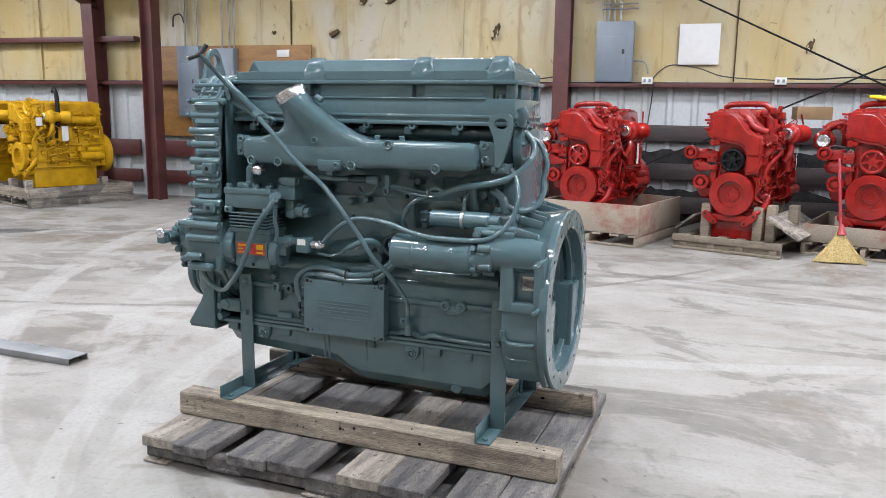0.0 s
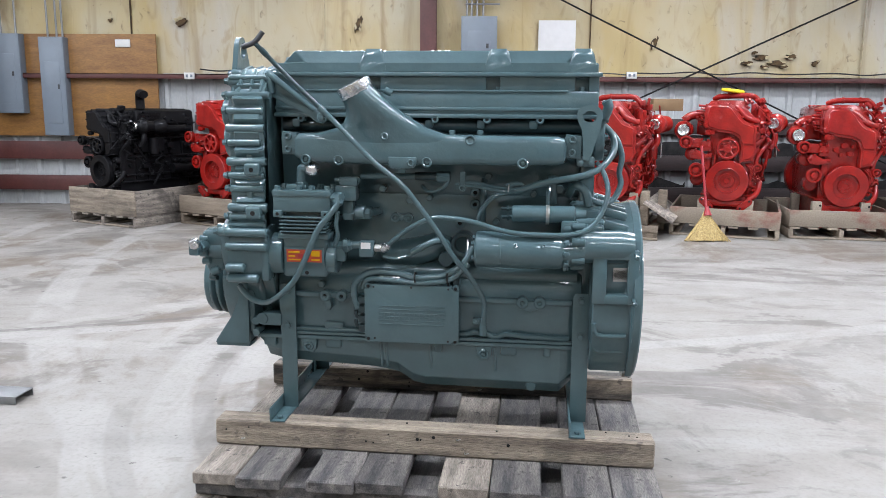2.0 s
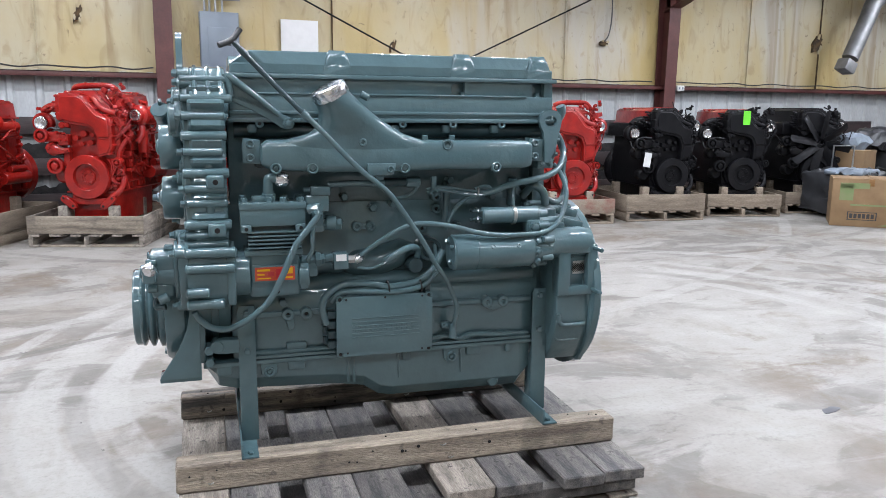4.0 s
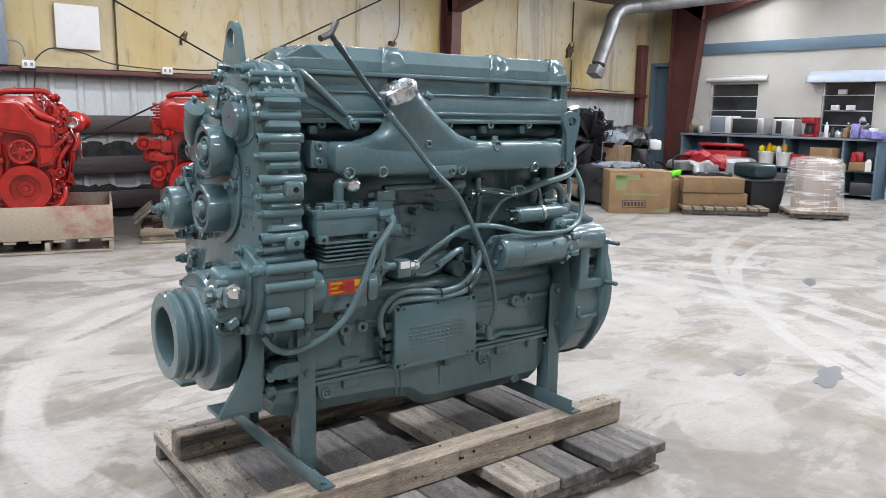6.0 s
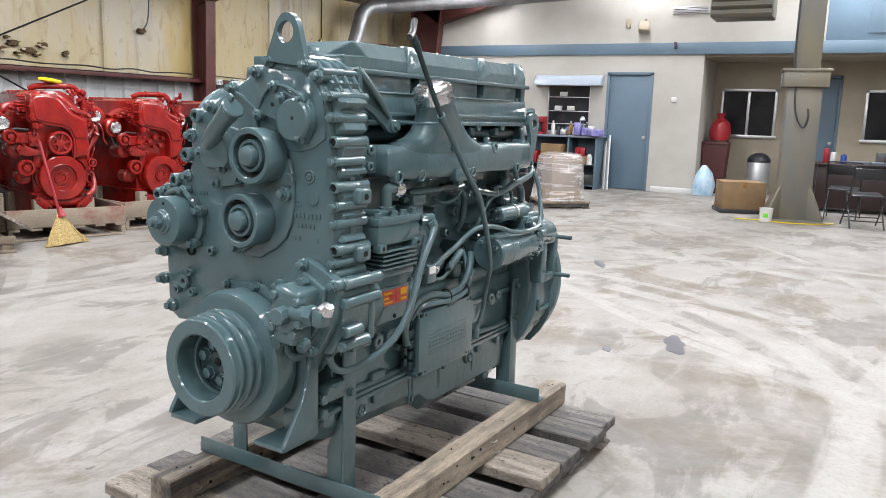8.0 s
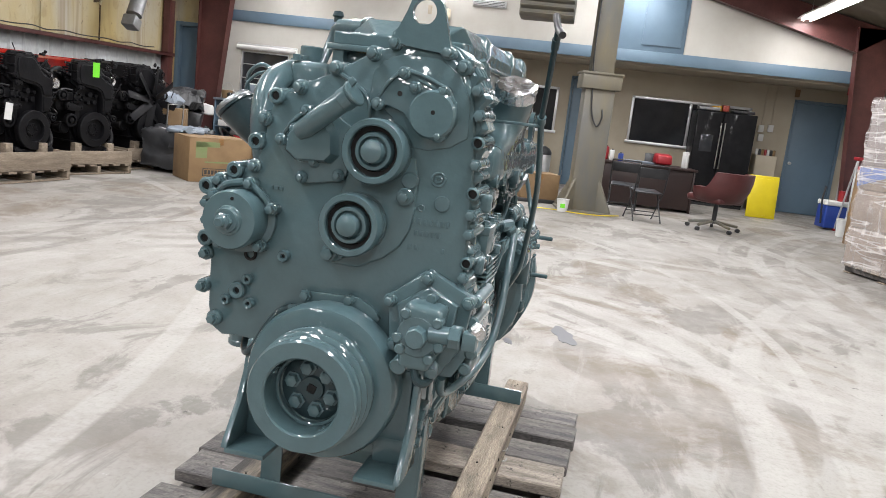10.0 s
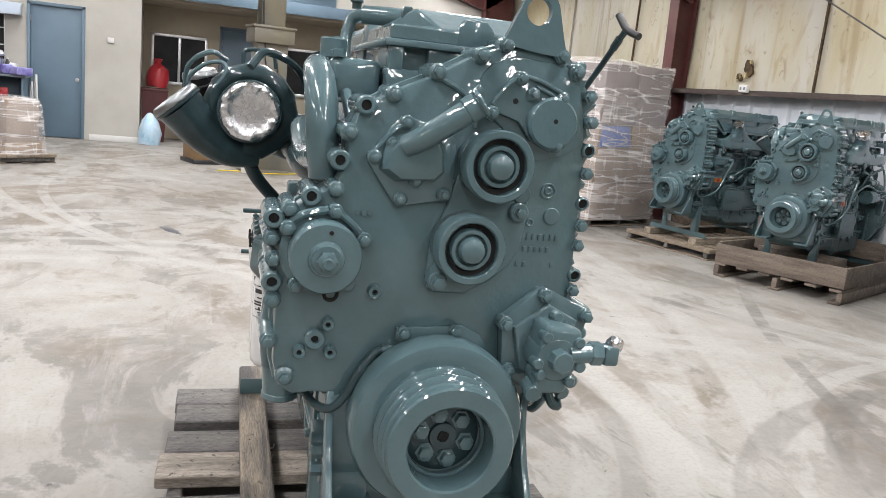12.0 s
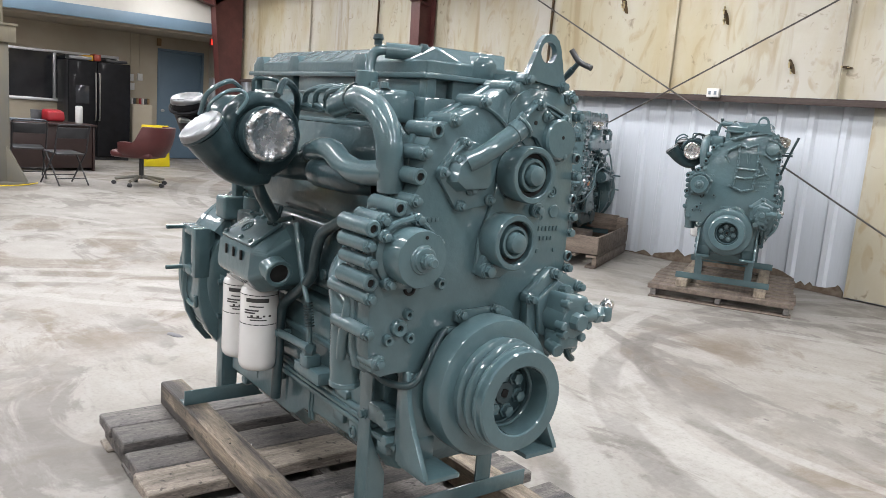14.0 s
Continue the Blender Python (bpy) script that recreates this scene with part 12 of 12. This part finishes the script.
for k in range(7):
    bm = lathe(bmesh.new(), [(0, 0), (0.026, 0), (0.026, 0.1), (0.02, 0.115), (0, 0.12)], seg=10)
    lone("jar", bm, (CARD, DARK, WHITE, RED_PL)[k % 4], "small jar standing on the cabinet", "jar", pose(12.9, -1.66 + 0.055 * k, 1.1 if k % 2 else 1.101), "cabinet jars")
for y, z in ((-1.38, 1.62), (-1.56, 1.64), (-1.4, 1.44)):
    bm = box(bmesh.new(), (-0.03, 0, 0), (0.06, 0.1, 0.14), 0.006)
    lone("wall_box", bm, WHITE, "small white electrical box on the beige wall", "electrical box", pose(RECESS, y, z), "beige wall boxes")
for y in (-1.38, -1.56):
    bm = tube(bmesh.new(), [(RECESS - 0.02, y, 1.7), (RECESS - 0.02, y, 2.5)], 0.011, 8, straight=True)
    lone("conduit", bm, BEIGE_WALL, "beige conduit up the wall", "conduit", group="conduits")
bm = box(bmesh.new(), (-0.02, 0, 0), (0.04, 0.09, 0.15), 0.01)
lone("emergency_sounder", bm, CARD, "beige sounder beside the door head", "sounder", pose(RECESS, -1.95, 2.38))
ex = base("exit_sign", "lit red exit sign under the overhang", "exit sign", pose(11.85, -2.6, 2.36))
part("sign_case", span(bmesh.new(), (-0.03, -0.13, 0), (0.03, 0.13, 0.13), 0.006), RED_PL, ex)
part("sign_face", span(bmesh.new(), (-0.034, -0.12, 0.012), (-0.031, 0.12, 0.118), 0.001), EXIT_GLOW, ex)
bm = span(bmesh.new(), (-0.01, -0.1, -0.06), (0.0, 0.1, 0.06), 0.003)
lone("wall_plate", bm, BEIGE_WALL, "switch plate beside the far door", "switch plate", pose(RECESS - 0.001, -3.0, 1.25))
hth = base("hand_truck", "small silver hand truck standing by the cartons", "hand truck", pose(6.85, 7.9, 0, 0, 0, -20))
part("handle_loop", tube(bmesh.new(), [(-0.14, 0.10, 0.04), (-0.14, 0.0, 0.55), (-0.14, -0.02, 0.93), (0.14, -0.02, 0.93), (0.14, 0.0, 0.55), (0.14, 0.10, 0.04)], 0.012, 8, straight=True), STEEL, hth)
part("toe_plate", box(bmesh.new(), (0, 0.2, 0.02), (0.34, 0.26, 0.012), 0.003), STEEL, hth)
for x in (-0.18, 0.18):
    part("wheel", lathe(bmesh.new(), [(0, 0), (0.06, 0), (0.075, 0.01), (0.075, 0.03), (0.06, 0.04), (0, 0.04)], (x - 0.02, 0.10, 0.078), (1, 0, 0), 18), RUBBER_AND_HOLES, hth)
for k, pts in enumerate((((7.35, 7.1, 0.52), (7.5, 7.2, 0.72), (7.75, 7.1, 0.74), (7.95, 6.9, 0.60)), ((7.2, 7.3, 0.5), (7.35, 7.45, 0.64), (7.6, 7.5, 0.62), (7.8, 7.4, 0.5)), ((6.9, 7.4, 0.6), (7.1, 7.55, 0.66), (7.3, 7.5, 0.58)))):
    lone("hose", tube(bmesh.new(), pts, 0.016, 8), RUBBER_AND_HOLES, "black rubber hose arching over the parts heap", "hose", group="loose hoses")
for x, y, z, h, mt, text in ((6.62, 7.55, 0.60, 0.10, GREY_BOX, "crumpled grey plastic sheet on the heap"), (6.95, 7.62, 0.56, 0.09, DARK, "crumpled black plastic sheet on the heap"), (8.0, 8.35, 0.90, 0.22, DARK, "crumpled black rubbish bag"), (8.45, 8.75, 0.92, 0.26, DARK, "crumpled black rubbish bag"), (7.65, 8.45, 0.90, 0.22, GREY_BOX, "crumpled grey jacket on a carton")):
    bm = rough_up(rough_up(lathe(bmesh.new(), [(0, 0), (0.16, 0.01), (0.22, h * 0.4), (0.17, h * 0.8), (0.06, h), (0, h)], seg=26), 9, 0.06, x), 24, 0.03, y)
    lone("plastic_bag", bm, mt, text, "bag", pose(x, y, z - 0.05), "floor clutter", smooth=False)
dl = base("desk_lamp", "small silver desk lamp on the bench", "desk lamp", pose(11.2, 6.0, 1.011))
part("lamp_base", cyl(bmesh.new(), (0, 0, 0), (0, 0, 0.02), 0.06, seg=18), ALU, dl)
part("lamp_stem", tube(bmesh.new(), [(0, 0, 0.02), (0, 0.03, 0.2), (-0.02, 0.0, 0.32), (-0.05, -0.03, 0.34)], 0.008, 8), ALU, dl)
part("lamp_shade", lathe(bmesh.new(), [(0.012, 0.0), (0.03, 0.01), (0.06, 0.08), (0.056, 0.08), (0.026, 0.014), (0.012, 0.006)], (-0.05, -0.03, 0.36), (-0.25, -0.1, -1), 18), ALU, dl)


# ---- stretch-wrapped pallet load by the south frame ----
load_pose = pose(5.44, -1.63, 0, 0, 0, 19)
pallet(load_pose, "pale pallet under a tall wrapped load", 1.2, 1.2, None, WOOD_PALE)
ld = base("wrapped_load", "tall stretch-wrapped stack of brown cartons with a blue band", "wrapped load", load_pose)
BLUE_BAND = surface("blue_carton_band", (0.085, 0.145, 0.357), (0.119, 0.170, 0.340), 5, 0.5, 0.6, 0.1, bump=0.05)
CARD_LILAC = surface("lilac_grey_carton", (0.208, 0.174, 0.166), (0.162, 0.132, 0.128), 3, 0.5, 0.6, 0.1, bump=0.1, fine=0.1, vary=0.06)
k = 0
for z0, z1, mt in ((0.118, 0.53, CARD_GREY), (0.533, 0.95, CARD_GREY), (0.953, 1.215, CARD_GREY), (1.218, 1.57, CARD_LILAC), (1.573, 1.93, CARD_LILAC)):
    for x0, x1 in ((-0.60, 0.0), (0.003, 0.60)):
        for y0, y1 in ((-0.61, -0.003), (0.0, 0.61)):
            o = 0.012 * math.sin(k * 2.3)
            part("carton", span(bmesh.new(), (x0 + o, y0 - o, z0), (x1 + o, y1 - o, z1), 0.008), mt, ld)
            k += 1
part("blue_panel", prism(bmesh.new(), [(0.04, 0.97), (0.60, 0.95), (0.59, 1.20), (0.10, 1.205)], -0.628, -0.624, "x"), BLUE_BAND, ld, "blue printed panel on a carton")
part("blue_panel", prism(bmesh.new(), [(0.10, 1.13), (0.60, 0.98), (0.60, 1.20), (0.12, 1.205)], 0.624, 0.628, "y"), BLUE_BAND, ld, "blue printed panel on a carton")
# the film: pulled tight round the corners, drawn in between the layers, gathered at the top
bm = bmesh.new()
n, high = 88, 56
rows = []
for j in range(high):
    z = 0.09 + 1.87 * j / (high - 1)
    rowv = []
    for i in range(n):
        a = 2 * math.pi * i / n
        c, s = math.cos(a), math.sin(a)
        corner = 1 / (abs(c) ** 14 + abs(s) ** 14) ** (1 / 14)
        pull = 0.010 * math.cos(z * 2 * math.pi / 0.375) + 0.012 * noise.noise(Vector((c * 3, s * 3, z * 14 + 3 * c + 2 * s))) + 0.010 * noise.noise(Vector((c * 9, s * 9, z * 3)))
        rowv.append(bm.verts.new(((0.648 + pull) * corner * c, (0.648 + pull) * corner * s, z)))
    rows.append(rowv)
for a, b in zip(rows, rows[1:]):
    for i in range(n):
        bm.faces.new((a[i], a[(i + 1) % n], b[(i + 1) % n], b[i]))
part("stretch_film", bm, WRAP, ld, "creased glossy clear film")

# ---- loose things on the floor ----
st2 = base("metal_strip", "long white-painted metal channel lying on the floor", "metal strip", pose(-3.62, 3.27, 0, 0, 0, -4))
part("channel_web", span(bmesh.new(), (-0.7, -0.06, 0.03), (0.62, 0.06, 0.036), 0.002), GALV, st2)
for y in (-0.066, 0.06):
    part("channel_lip", span(bmesh.new(), (-0.7, y, 0.0), (0.62, y + 0.006, 0.037), 0.002), GALV, st2)


def stain(x, y, rx, ry, seed, mat, label):
    rr = random.Random(seed)
    pts = []
    for k in range(28):
        a = 2 * math.pi * k / 28
        f = 1 + 0.22 * math.sin(2 * a + seed) + 0.12 * math.sin(5 * a + 2 * seed) + 0.05 * rr.uniform(-1, 1)
        pts.append((rx * f * math.cos(a), ry * f * math.sin(a)))
    lone("oil_stain", prism(bmesh.new(), pts, 0.0006, 0.0022, "z"), mat, label, "oil stain", pose(x, y, 0, 0, 0, 10 * seed), "oil stains")


stain(1.26, 2.27, 0.17, 0.07, 1, OIL, "dark bluish oil stain on the concrete")
stain(0.95, 2.6, 0.05, 0.03, 2, OIL, "small dark oil spot on the concrete")
stain(3.6, 3.4, 0.16, 0.05, 3, OIL, "small dark oil spot on the concrete")
stain(-7.0, 6.6, 0.45, 0.12, 4, OIL, "faint dark oil stain on the concrete")
